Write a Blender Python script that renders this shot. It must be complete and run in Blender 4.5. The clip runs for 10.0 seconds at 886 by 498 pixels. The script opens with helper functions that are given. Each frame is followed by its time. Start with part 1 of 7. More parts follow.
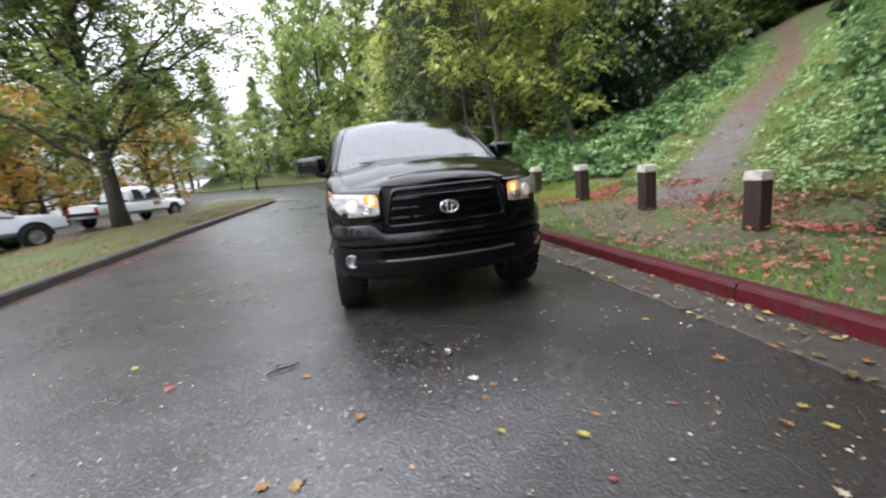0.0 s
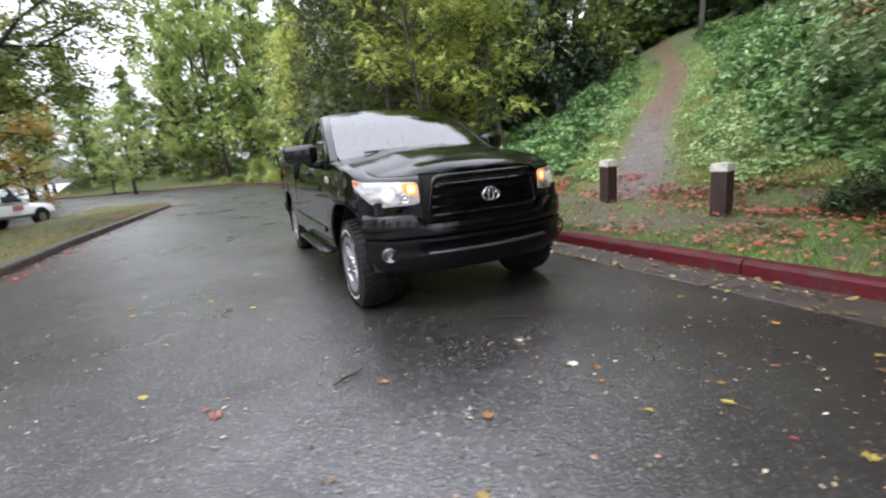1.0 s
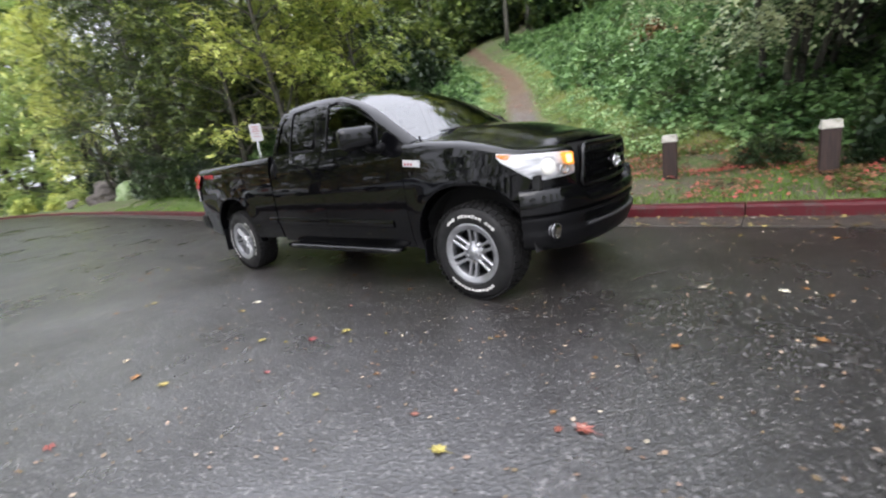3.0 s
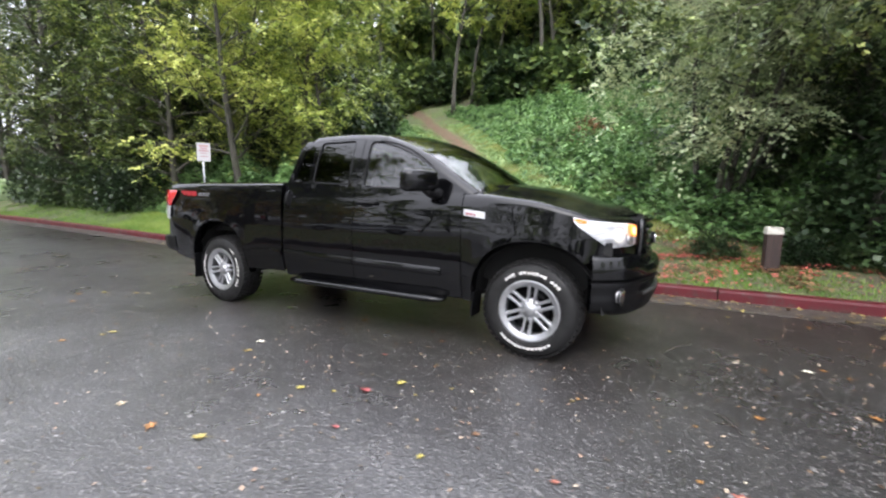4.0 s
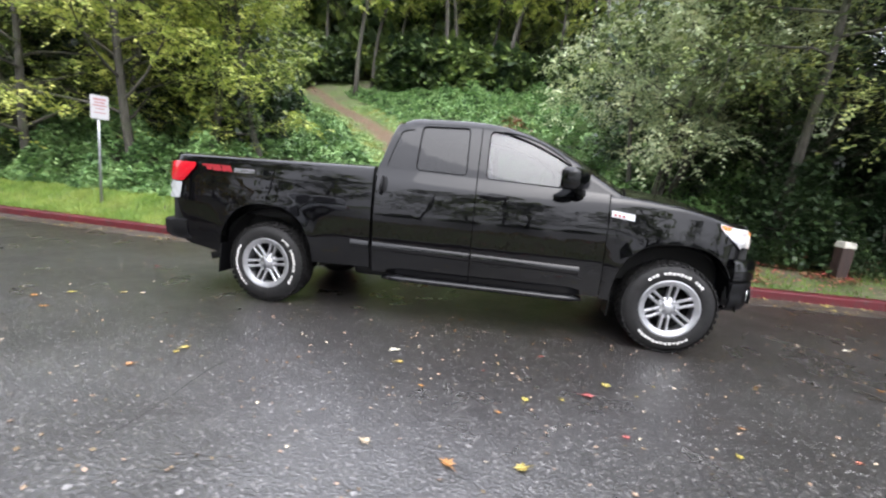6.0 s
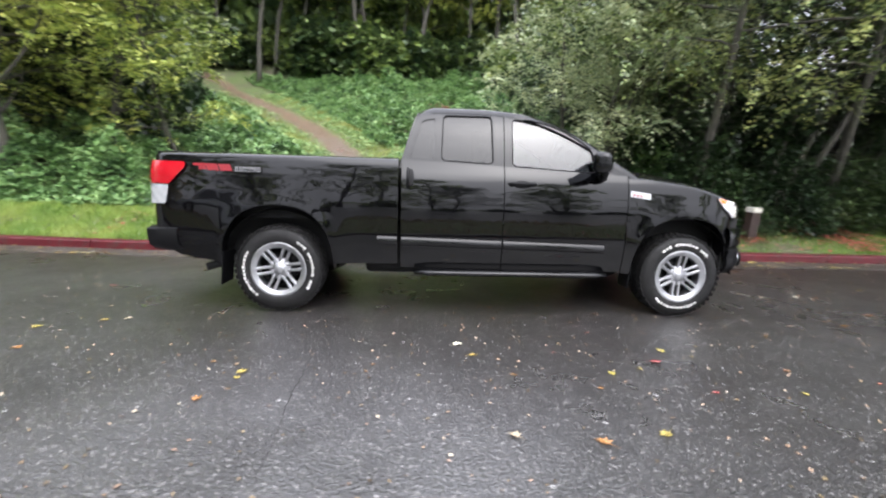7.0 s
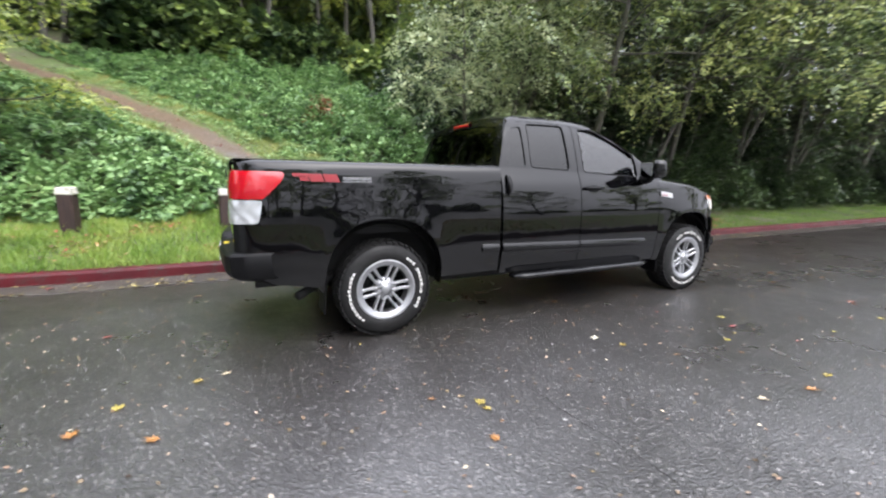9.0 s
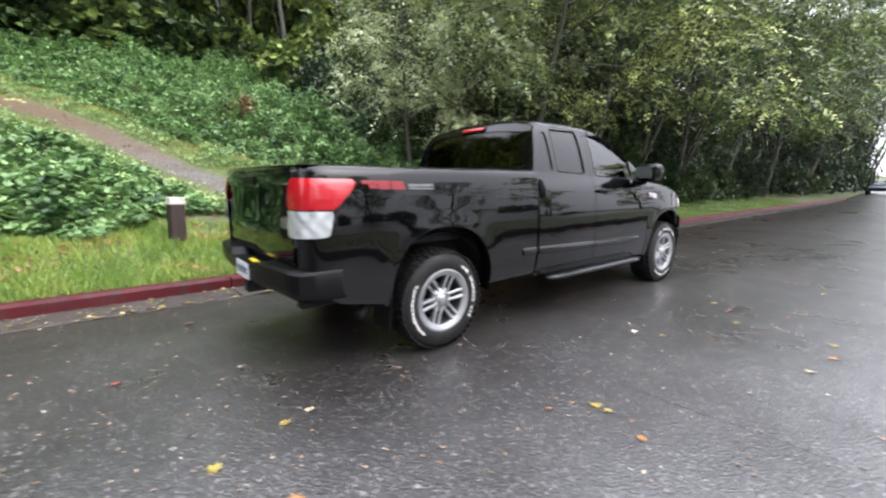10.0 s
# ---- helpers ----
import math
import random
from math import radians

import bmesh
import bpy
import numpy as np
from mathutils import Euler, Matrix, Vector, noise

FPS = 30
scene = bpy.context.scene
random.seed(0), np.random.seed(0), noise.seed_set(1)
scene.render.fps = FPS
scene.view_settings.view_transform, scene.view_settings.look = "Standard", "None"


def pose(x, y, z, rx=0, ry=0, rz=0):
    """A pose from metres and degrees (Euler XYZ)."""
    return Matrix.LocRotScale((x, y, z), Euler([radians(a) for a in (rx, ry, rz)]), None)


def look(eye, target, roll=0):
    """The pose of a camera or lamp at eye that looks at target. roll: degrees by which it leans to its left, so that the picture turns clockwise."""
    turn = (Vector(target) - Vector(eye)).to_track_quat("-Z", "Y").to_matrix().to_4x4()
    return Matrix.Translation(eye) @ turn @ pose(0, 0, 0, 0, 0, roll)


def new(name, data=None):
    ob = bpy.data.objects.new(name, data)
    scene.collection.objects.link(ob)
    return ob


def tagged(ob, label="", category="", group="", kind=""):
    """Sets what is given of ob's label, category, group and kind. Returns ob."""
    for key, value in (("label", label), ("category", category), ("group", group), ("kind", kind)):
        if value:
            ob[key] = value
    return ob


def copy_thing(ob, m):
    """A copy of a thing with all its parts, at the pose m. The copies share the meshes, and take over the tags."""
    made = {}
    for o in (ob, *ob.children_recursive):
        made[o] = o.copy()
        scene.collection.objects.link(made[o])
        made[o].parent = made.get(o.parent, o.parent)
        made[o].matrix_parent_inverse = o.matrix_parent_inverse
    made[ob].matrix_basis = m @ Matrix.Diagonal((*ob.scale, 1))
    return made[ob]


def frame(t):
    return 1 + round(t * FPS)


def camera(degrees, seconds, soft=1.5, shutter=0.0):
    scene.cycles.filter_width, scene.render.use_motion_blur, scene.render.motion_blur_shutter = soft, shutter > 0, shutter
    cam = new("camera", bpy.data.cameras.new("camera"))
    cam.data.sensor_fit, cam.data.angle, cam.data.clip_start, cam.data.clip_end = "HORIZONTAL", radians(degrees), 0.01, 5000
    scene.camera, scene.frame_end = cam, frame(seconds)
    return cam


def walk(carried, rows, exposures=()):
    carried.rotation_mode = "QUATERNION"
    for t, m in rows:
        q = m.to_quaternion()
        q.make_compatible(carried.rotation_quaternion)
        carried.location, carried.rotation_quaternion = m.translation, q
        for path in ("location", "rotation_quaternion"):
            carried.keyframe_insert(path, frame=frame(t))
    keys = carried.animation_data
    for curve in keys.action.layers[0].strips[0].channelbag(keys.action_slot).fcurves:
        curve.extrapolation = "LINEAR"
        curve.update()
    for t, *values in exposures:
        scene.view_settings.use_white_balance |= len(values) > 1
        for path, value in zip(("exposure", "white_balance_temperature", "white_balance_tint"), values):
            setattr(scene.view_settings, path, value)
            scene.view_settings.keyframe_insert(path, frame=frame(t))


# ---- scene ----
cam = camera(92.4, 10.0, 2.2, 0.5)
PATH = [
    (0, (-0.813, -6.036, 1.252), (-0.397, -4.116, 0.876), -5.3),
    (0.5, (-1.284, -5.806, 1.221), (-0.644, -3.938, 0.903), -3.5),
    (1, (-1.8, -5.529, 1.215), (-0.964, -3.757, 0.814), -5.0),
    (1.5, (-2.289, -5.185, 1.231), (-1.274, -3.504, 0.851), -2.8),
    (2, (-2.737, -4.756, 1.242), (-1.441, -3.291, 0.827), -3.1),
    (2.2, (-2.918, -4.564, 1.234), (-1.624, -3.091, 0.84), -4.0),
    (3.3, (-3.769, -3.469, 1.268), (-2.208, -2.312, 0.795), -7.4),
    (3.5, (-3.879, -3.271, 1.281), (-2.265, -2.166, 0.864), -4.2),
    (4, (-4.155, -2.744, 1.286), (-2.395, -1.829, 1.035), 0.6),
    (4.5, (-4.364, -2.196, 1.261), (-2.577, -1.344, 0.972), 2.1),
    (5, (-4.528, -1.627, 1.253), (-2.643, -1.053, 0.91), 1.7),
    (5.5, (-4.665, -1.045, 1.255), (-2.762, -0.548, 0.893), 1.9),
    (5.7, (-4.695, -0.813, 1.254), (-2.764, -0.397, 0.938), 3.6),
    (6.8, (-4.757, 0.369, 1.222), (-2.784, 0.379, 0.898), 1.8),
    (7, (-4.756, 0.606, 1.212), (-2.784, 0.493, 0.898), 1.7),
    (7.5, (-4.718, 1.187, 1.245), (-2.788, 0.808, 0.885), 0.9),
    (8, (-4.588, 1.79, 1.26), (-2.679, 1.312, 0.908), 0.9),
    (8.5, (-4.419, 2.357, 1.286), (-2.607, 1.602, 0.907), 0.6),
    (9, (-4.161, 2.906, 1.292), (-2.389, 2.039, 0.96), 0.8),
    (9.5, (-3.814, 3.391, 1.294), (-2.259, 2.182, 0.947), 0.7),
    (10, (-3.443, 3.85, 1.311), (-1.906, 2.612, 0.991), 0.2),
]
walk(cam, [(t, look(eye, target, roll)) for t, eye, target, roll in PATH], exposures=[(0.0, 0.96, 6400, 12), (2.0, 0.97, 6400, 12), (3.5, 1.20, 6400, 12), (4.5, 1.54, 6400, 12), (5.5, 1.51, 6400, 12), (7.5, 1.50, 6400, 12), (10.0, 1.38, 6400, 12)])

# ---- sky and light: a bright overcast autumn day ----
world = bpy.data.worlds.new("overcast_sky")
scene.world = world
world.use_nodes = True
wn, wl = world.node_tree.nodes, world.node_tree.links
wn.clear()
sky = wn.new("ShaderNodeTexSky")
sky.sky_type, sky.sun_disc = "NISHITA", False
sky.sun_elevation, sky.sun_rotation = radians(48), radians(250)
sky.air_density, sky.dust_density, sky.ozone_density = 1.0, 6.0, 1.0
grey = wn.new("ShaderNodeHueSaturation")
grey.inputs["Saturation"].default_value = 0.22
back = wn.new("ShaderNodeBackground")
back.inputs["Strength"].default_value = 0.15
wout = wn.new("ShaderNodeOutputWorld")
# an overcast sky is about three times as bright overhead as at the horizon
way = wn.new("ShaderNodeTexCoord")
split = wn.new("ShaderNodeSeparateXYZ")
lift = wn.new("ShaderNodeMapRange")
lift.inputs["From Min"].default_value, lift.inputs["From Max"].default_value = 0.0, 1.0
lift.inputs["To Min"].default_value, lift.inputs["To Max"].default_value = 1.0, 3.0
scale = wn.new("ShaderNodeVectorMath")
scale.operation = "SCALE"
wl.new(way.outputs["Generated"], split.inputs[0])
wl.new(split.outputs["Z"], lift.inputs["Value"])
wl.new(sky.outputs[0], grey.inputs["Color"])
cloud = wn.new("ShaderNodeMix")
cloud.data_type = "RGBA"
cloud.inputs[0].default_value = 0.85
cloud.inputs[7].default_value = (4.86, 5.0, 5.55, 1)
wl.new(grey.outputs[0], cloud.inputs[6])
wl.new(cloud.outputs[2], scale.inputs[0])
wl.new(lift.outputs[0], scale.inputs["Scale"])
wl.new(scale.outputs[0], back.inputs["Color"])
wl.new(back.outputs[0], wout.inputs["Surface"])
sun_data = bpy.data.lights.new("sun", "SUN")
sun_data.energy, sun_data.angle, sun_data.color = 0.5, radians(50), (1.0, 0.98, 0.95)
sun = new("sun", sun_data)
sun.matrix_world = look((-30, -8, 40), (0, 0, 0))


# ---- small building helpers ----
def part(name, bm, material, parent=None, label="", smooth=False):
    """Links a bmesh as one mesh object, under its thing or part."""
    me = bpy.data.meshes.new(name)
    bm.to_mesh(me)
    bm.free()
    if smooth:
        me.shade_smooth()
    return place(name, me, material, parent, label)


def place(name, me, material, parent=None, label=""):
    if material and not me.materials:
        me.materials.append(material)
    ob = new(name, me)
    if parent:
        ob.parent = parent
    if label:
        tagged(ob, label)
    return ob


def empty(name, m, label, category, group="", kind=""):
    ob = new(name)
    ob.matrix_world = m
    ob.empty_display_size = 0.2
    return tagged(ob, label, category, group, kind)


def quads(name, co, material, parent=None, label="", smooth=False):
    """A mesh of free faces from an array (n, corners, 3)."""
    n, c = co.shape[:2]
    me = bpy.data.meshes.new(name)
    me.vertices.add(n * c)
    me.vertices.foreach_set("co", np.ascontiguousarray(co, np.float32).ravel())
    me.loops.add(n * c)
    me.loops.foreach_set("vertex_index", np.arange(n * c, dtype=np.int32))
    me.polygons.add(n)
    me.polygons.foreach_set("loop_start", np.arange(0, n * c, c, dtype=np.int32))
    if smooth:
        me.polygons.foreach_set("use_smooth", np.ones(n, bool))
    me.update(calc_edges=True)
    return place(name, me, material, parent, label)


def grid_mesh(bm, pts, flip=False, close=False):
    """Faces over a grid of points: rows of equal length."""
    vs = [[bm.verts.new(p) for p in row] for row in pts]
    for a, b in zip(vs, vs[1:]):
        m = len(a)
        for i in range(m if close else m - 1):
            j = (i + 1) % m
            f = (a[i], a[j], b[j], b[i])
            try:
                bm.faces.new(f[::-1] if flip else f)
            except ValueError:
                pass
    return vs


def box(bm, x0, x1, y0, y1, z0, z1, bevel=0.0, seg=2, m=None):
    r = bmesh.ops.create_cube(bm, size=1.0)
    t = Matrix.Translation(((x0 + x1) / 2, (y0 + y1) / 2, (z0 + z1) / 2)) @ Matrix.Diagonal((x1 - x0, y1 - y0, z1 - z0, 1))
    bmesh.ops.transform(bm, matrix=(m @ t) if m else t, verts=r["verts"])
    if bevel:
        es = list({e for v in r["verts"] for e in v.link_edges})
        bmesh.ops.bevel(bm, geom=es, offset=bevel, segments=seg, affect="EDGES", profile=0.5)


def lathe(bm, profile, n=32, m=None, close=False):
    """Turns a profile of (r, h) about the z axis."""
    rows = []
    for i in range(n):
        a = 2 * math.pi * i / n
        rows.append([Vector((r * math.cos(a), r * math.sin(a), h)) for r, h in profile])
    if m:
        rows = [[m @ p for p in row] for row in rows]
    rows.append(rows[0])
    vs = [[bm.verts.new(p) for p in row] for row in rows[:-1]]
    for i in range(n):
        a, b = vs[i], vs[(i + 1) % n]
        for k in range(len(profile) - 1):
            if (a[k].co - b[k].co).length < 1e-7:
                if (a[k + 1].co - b[k + 1].co).length > 1e-7:
                    bm.faces.new((a[k], b[k + 1], a[k + 1]))
            elif (a[k + 1].co - b[k + 1].co).length < 1e-7:
                bm.faces.new((a[k], b[k], a[k + 1]))
            else:
                bm.faces.new((a[k], b[k], b[k + 1], a[k + 1]))
    bmesh.ops.remove_doubles(bm, verts=bm.verts, dist=1e-6)


def tube(bm, pts, rad, n=8, caps=True):
    """A tube along points; rad is one radius or a list."""
    pts = [Vector(p) for p in pts]
    if not hasattr(rad, "__len__"):
        rad = [rad] * len(pts)
    rows, side = [], None
    for i, p in enumerate(pts):
        d = (pts[min(i + 1, len(pts) - 1)] - pts[max(i - 1, 0)]).normalized()
        if side is None:
            side = d.orthogonal().normalized()
        side = (side - d * side.dot(d)).normalized()
        up = d.cross(side)
        rows.append([bm.verts.new(p + (side * math.cos(a) + up * math.sin(a)) * rad[i]) for a in (2 * math.pi * k / n for k in range(n))])
    for a, b in zip(rows, rows[1:]):
        for k in range(n):
            bm.faces.new((a[k], a[(k + 1) % n], b[(k + 1) % n], b[k]))
    if caps:
        bm.faces.new(rows[0][::-1])
        bm.faces.new(rows[-1])


def lerp_table(table, v):
    """Smooth value from a short table of (key, value)."""
    if v <= table[0][0]:
        return table[0][1]
    for (a, p), (b, q) in zip(table, table[1:]):
        if v <= b:
            return p + (q - p) * (v - a) / (b - a)
    return table[-1][1]


# ---- materials ----
def material(name, color=(0.5, 0.5, 0.5), rough=0.5, metal=0.0, **more):
    m = bpy.data.materials.new(name)
    m.use_nodes = True
    b = m.node_tree.nodes["Principled BSDF"]
    b.inputs["Base Color"].default_value = (*color, 1)
    b.inputs["Roughness"].default_value = rough
    b.inputs["Metallic"].default_value = metal
    for k, v in more.items():
        b.inputs[k.replace("_", " ")].default_value = v
    return m


class Nodes:
    """Short hand for a material's node tree."""

    def __init__(self, m):
        self.m, self.t = m, m.node_tree
        self.b = self.t.nodes["Principled BSDF"]
        self.out = self.t.nodes["Material Output"]
        self.co = self.t.nodes.new("ShaderNodeTexCoord").outputs["Object"]

    def node(self, kind, **inputs):
        n = self.t.nodes.new("ShaderNode" + kind)
        for k, v in inputs.items():
            self.put(v, n.inputs[k.replace("_", " ")])
        return n

    def put(self, v, socket):
        if hasattr(v, "is_output"):
            self.t.links.new(v, socket)
        else:
            socket.default_value = v

    def noise(self, scale, detail=4.0, rough=0.55, co=None, warp=0.0):
        return self.node("TexNoise", Vector=co or self.co, Scale=scale, Detail=detail, Roughness=rough, Distortion=warp).outputs["Fac"]

    def ramp(self, fac, *stops):
        n = self.node("ValToRGB", Fac=fac)
        e = n.color_ramp.elements
        while len(e) < len(stops):
            e.new(0.5)
        for k, (p, c) in zip(e, stops):
            k.position = p
            k.color = (*c, 1) if hasattr(c, "__len__") else (c, c, c, 1)
        return n.outputs["Color"]

    def mix(self, fac, a, b, mode="MIX"):
        n = self.t.nodes.new("ShaderNodeMix")
        n.data_type, n.blend_type = "RGBA", mode
        self.put(fac, n.inputs[0])
        self.put((*a, 1) if isinstance(a, tuple) and len(a) == 3 else a, n.inputs[6])
        self.put((*b, 1) if isinstance(b, tuple) and len(b) == 3 else b, n.inputs[7])
        return n.outputs[2]

    def math(self, op, a, b=0.0, c=0.0):
        n = self.t.nodes.new("ShaderNodeMath")
        n.operation = op
        for v, s in zip((a, b, c), n.inputs):
            self.put(v, s)
        return n.outputs[0]

    def set(self, **kw):
        for k, v in kw.items():
            self.put(v, self.b.inputs[k.replace("_", " ")])
        return self

    def bump(self, height, strength=0.3, distance=0.01):
        n = self.node("Bump", Height=height, Strength=strength, Distance=distance)
        self.t.links.new(n.outputs[0], self.b.inputs["Normal"])
        return self

    def voronoi(self, scale, feature="F1", co=None, out="Distance", rnd=1.0):
        n = self.t.nodes.new("ShaderNodeTexVoronoi")
        n.feature = feature
        self.put(co or self.co, n.inputs["Vector"])
        n.inputs["Scale"].default_value = scale
        n.inputs["Randomness"].default_value = rnd
        return n.outputs[out]


def leaf_material(name, *stops, translucent=0.22, rough=0.36):
    m = material(name, (0.1, 0.15, 0.04), rough)
    k = Nodes(m)
    rnd = k.node("NewGeometry").outputs["Random Per Island"]
    own = k.math("MULTIPLY_ADD", k.node("ObjectInfo").outputs["Random"], 0.34, -0.39)
    tone = k.math("MULTIPLY_ADD", k.noise(1.7, 2.5), 1.15, k.math("MULTIPLY_ADD", rnd, 0.30, own))
    col = k.ramp(tone, *stops)
    k.set(Base_Color=col, Specular_IOR_Level=0.38)
    tr = k.node("BsdfTranslucent", Color=col)
    mx = k.node("MixShader", Fac=translucent)
    k.t.links.new(k.b.outputs[0], mx.inputs[1])
    k.t.links.new(tr.outputs[0], mx.inputs[2])
    k.t.links.new(mx.outputs[0], k.out.inputs["Surface"])
    return m


def make_asphalt():
    m = material("wet_asphalt")
    k = Nodes(m)
    stone = k.voronoi(150, out="Color")
    patch = k.noise(0.35, 5, 0.6)
    fine = k.noise(260, 2)
    blot = k.noise(2.3, 6, 0.65)
    base = k.ramp(stone, (0.0, (0.013, 0.0122, 0.0118)), (0.7, (0.033, 0.0308, 0.0295)), (0.92, (0.068, 0.063, 0.060)), (1.0, (0.165, 0.155, 0.145)))
    base = k.mix(k.ramp(blot, (0.32, 0.0), (0.62, 0.85)), base, (0.0125, 0.0110, 0.0102))
    # cracks, where the surface is worn
    warp = k.mix(0.12, k.co, k.node("TexNoise", Vector=k.co, Scale=3.0).outputs["Color"])
    edge = k.voronoi(4.2, "DISTANCE_TO_EDGE", warp)
    sx = k.node("SeparateXYZ", Vector=k.co)
    worn = k.math("MULTIPLY", k.ramp(sx.outputs["X"], (0.25, 0.0), (0.75, 1.0)), k.ramp(k.math("MULTIPLY_ADD", sx.outputs["Y"], -0.25, -0.5), (0.0, 0.0), (0.5, 1.0)))
    crack = k.math("MULTIPLY", k.ramp(edge, (0.006, 1.0), (0.035, 0.0)), worn)
    base = k.mix(k.math("MULTIPLY", crack, 0.7), base, (0.008, 0.008, 0.008))
    speck = k.ramp(k.voronoi(74, out="Color"), (0.74, 0.0), (0.84, 0.75))
    base = k.mix(speck, base, (0.145, 0.137, 0.132))
    chip = k.ramp(k.voronoi(48, out="Color"), (0.93, 0.0), (0.96, 0.8))
    base = k.mix(chip, base, (0.23, 0.22, 0.213))
    pit = k.ramp(k.noise(30, 4, 0.7), (0.38, 0.9), (0.50, 0.0))
    base = k.mix(pit, base, (0.008, 0.0078, 0.0075))
    # leaf dirt washed towards the kerb, plus the overhanging trees' shade painted in
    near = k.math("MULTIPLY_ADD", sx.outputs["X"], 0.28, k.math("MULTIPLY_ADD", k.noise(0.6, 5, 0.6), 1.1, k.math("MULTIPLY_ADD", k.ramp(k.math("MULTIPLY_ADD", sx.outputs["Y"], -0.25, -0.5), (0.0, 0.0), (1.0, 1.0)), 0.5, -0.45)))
    dirt_shade = k.ramp(near, (0.12, 0.0), (0.62, 0.85))
    base = k.mix(dirt_shade, base, k.mix(k.noise(5.0, 5, 0.7), (0.006, 0.005, 0.0046), (0.036, 0.029, 0.026)))
    wet = k.math("MULTIPLY_ADD", patch, 0.45, k.math("MULTIPLY", blot, 0.35))
    k.set(Base_Color=base, Roughness=k.ramp(wet, (0.25, 0.20), (0.55, 0.44)), Specular_IOR_Level=k.math("MULTIPLY", k.ramp(k.noise(0.8, 6, 0.68), (0.36, 0.55), (0.62, 1.0)), k.math("MULTIPLY_ADD", dirt_shade, -0.85, 1.4)))
    coarse = k.noise(48, 4, 0.75)
    h = k.math("SUBTRACT", k.math("MULTIPLY_ADD", coarse, 0.9, k.math("MULTIPLY_ADD", fine, 0.2, k.math("MULTIPLY", k.voronoi(60), 0.8))), k.math("MULTIPLY", crack, 0.3))
    k.bump(h, 0.55, 0.005)
    return m


def make_concrete(name, tint=(0.045, 0.037, 0.030)):
    m = material(name)
    k = Nodes(m)
    c = k.mix(k.ramp(k.noise(4, 6), (0.35, 0.0), (0.7, 0.8)), tint, tuple(0.45 * v for v in tint))
    c = k.mix(k.ramp(k.noise(70, 3), (0.45, 0.0), (0.7, 0.5)), c, tuple(1.7 * v for v in tint))
    k.set(Base_Color=c, Roughness=k.ramp(k.noise(3, 4), (0.3, 0.35), (0.7, 0.7))).bump(k.noise(90, 4), 0.35, 0.004)
    return m


def make_red_kerb():
    m = material("red_kerb_paint")
    k = Nodes(m)
    worn = k.ramp(k.math("MULTIPLY_ADD", k.noise(7, 7, 0.7), 0.75, k.math("MULTIPLY", k.noise(45, 3), 0.25)), (0.51, 0.0), (0.62, 0.9))
    red = k.mix(k.noise(2, 4), (0.040, 0.003, 0.006), (0.092, 0.006, 0.010))
    c = k.mix(worn, red, (0.045, 0.028, 0.024))
    k.set(Base_Color=c, Roughness=k.ramp(k.noise(5), (0.3, 0.4), (0.7, 0.65)), Specular_IOR_Level=0.25).bump(k.noise(60, 5), 0.4, 0.004)
    return m


def make_soil():
    """Verge and hillside: thin grass, bare earth, a worn gravel path."""
    m = material("verge_soil")
    k = Nodes(m)
    big, mid, tiny = k.noise(0.5, 5), k.noise(5, 5), k.noise(60, 4)
    green = k.mix(mid, (0.045, 0.082, 0.013), (0.095, 0.145, 0.026))
    earth = k.mix(tiny, (0.035, 0.026, 0.017), (0.14, 0.112, 0.080))
    c = k.mix(k.ramp(k.math("MULTIPLY_ADD", mid, 0.5, k.math("MULTIPLY", big, 0.5)), (0.47, 0.0), (0.60, 1.0)), green, earth)
    c = k.mix(k.ramp(k.noise(28, 5, 0.7), (0.48, 0.0), (0.62, 0.75)), c, (0.030, 0.026, 0.014))
    c = k.mix(k.ramp(k.voronoi(34, out="Color"), (0.80, 0.0), (0.9, 0.7)), c, (0.20, 0.155, 0.11))
    k.set(Base_Color=c, Roughness=0.85).bump(k.math("MULTIPLY_ADD", tiny, 0.4, mid), 0.7, 0.04)
    return m


def make_path():
    """Grey gravel at the foot, brown leaf mould higher up, thin grass towards the sides."""
    m = material("gravel_path")
    k = Nodes(m)
    st = k.voronoi(38, out="Color")
    c = k.ramp(st, (0.0, (0.050, 0.045, 0.041)), (0.6, (0.115, 0.103, 0.096)), (1.0, (0.23, 0.215, 0.205)))
    sx = k.node("SeparateXYZ", Vector=k.co)
    high = k.ramp(k.math("MULTIPLY_ADD", sx.outputs["X"], 0.16, k.math("MULTIPLY_ADD", k.noise(0.9, 5), 1.1, -1.55)), (0.2, 0.0), (0.8, 1.0))
    mould = k.mix(k.noise(14, 5, 0.7), (0.045, 0.028, 0.016), (0.165, 0.105, 0.056))
    c = k.mix(high, c, mould)
    c = k.mix(k.ramp(k.noise(2.3, 6, 0.65), (0.46, 0.0), (0.62, 0.7)), c, (0.085, 0.058, 0.034))
    worn = k.node("Attribute")
    worn.attribute_name = "worn"
    edge = k.math("ADD", k.math("MULTIPLY_ADD", k.noise(4.5, 6, 0.75), 0.9, k.math("MULTIPLY", k.noise(1.1, 3), 0.7)), k.math("ADD", worn.outputs["Fac"], -0.85))
    green = k.mix(k.noise(6, 5, 0.65), (0.045, 0.070, 0.016), (0.130, 0.135, 0.045))
    c = k.mix(k.ramp(edge, (0.22, 0.0), (0.62, 1.0)), green, c)
    k.set(Base_Color=c, Roughness=0.82).bump(k.math("ADD", k.voronoi(38), k.noise(7, 5)), 0.7, 0.025)
    return m


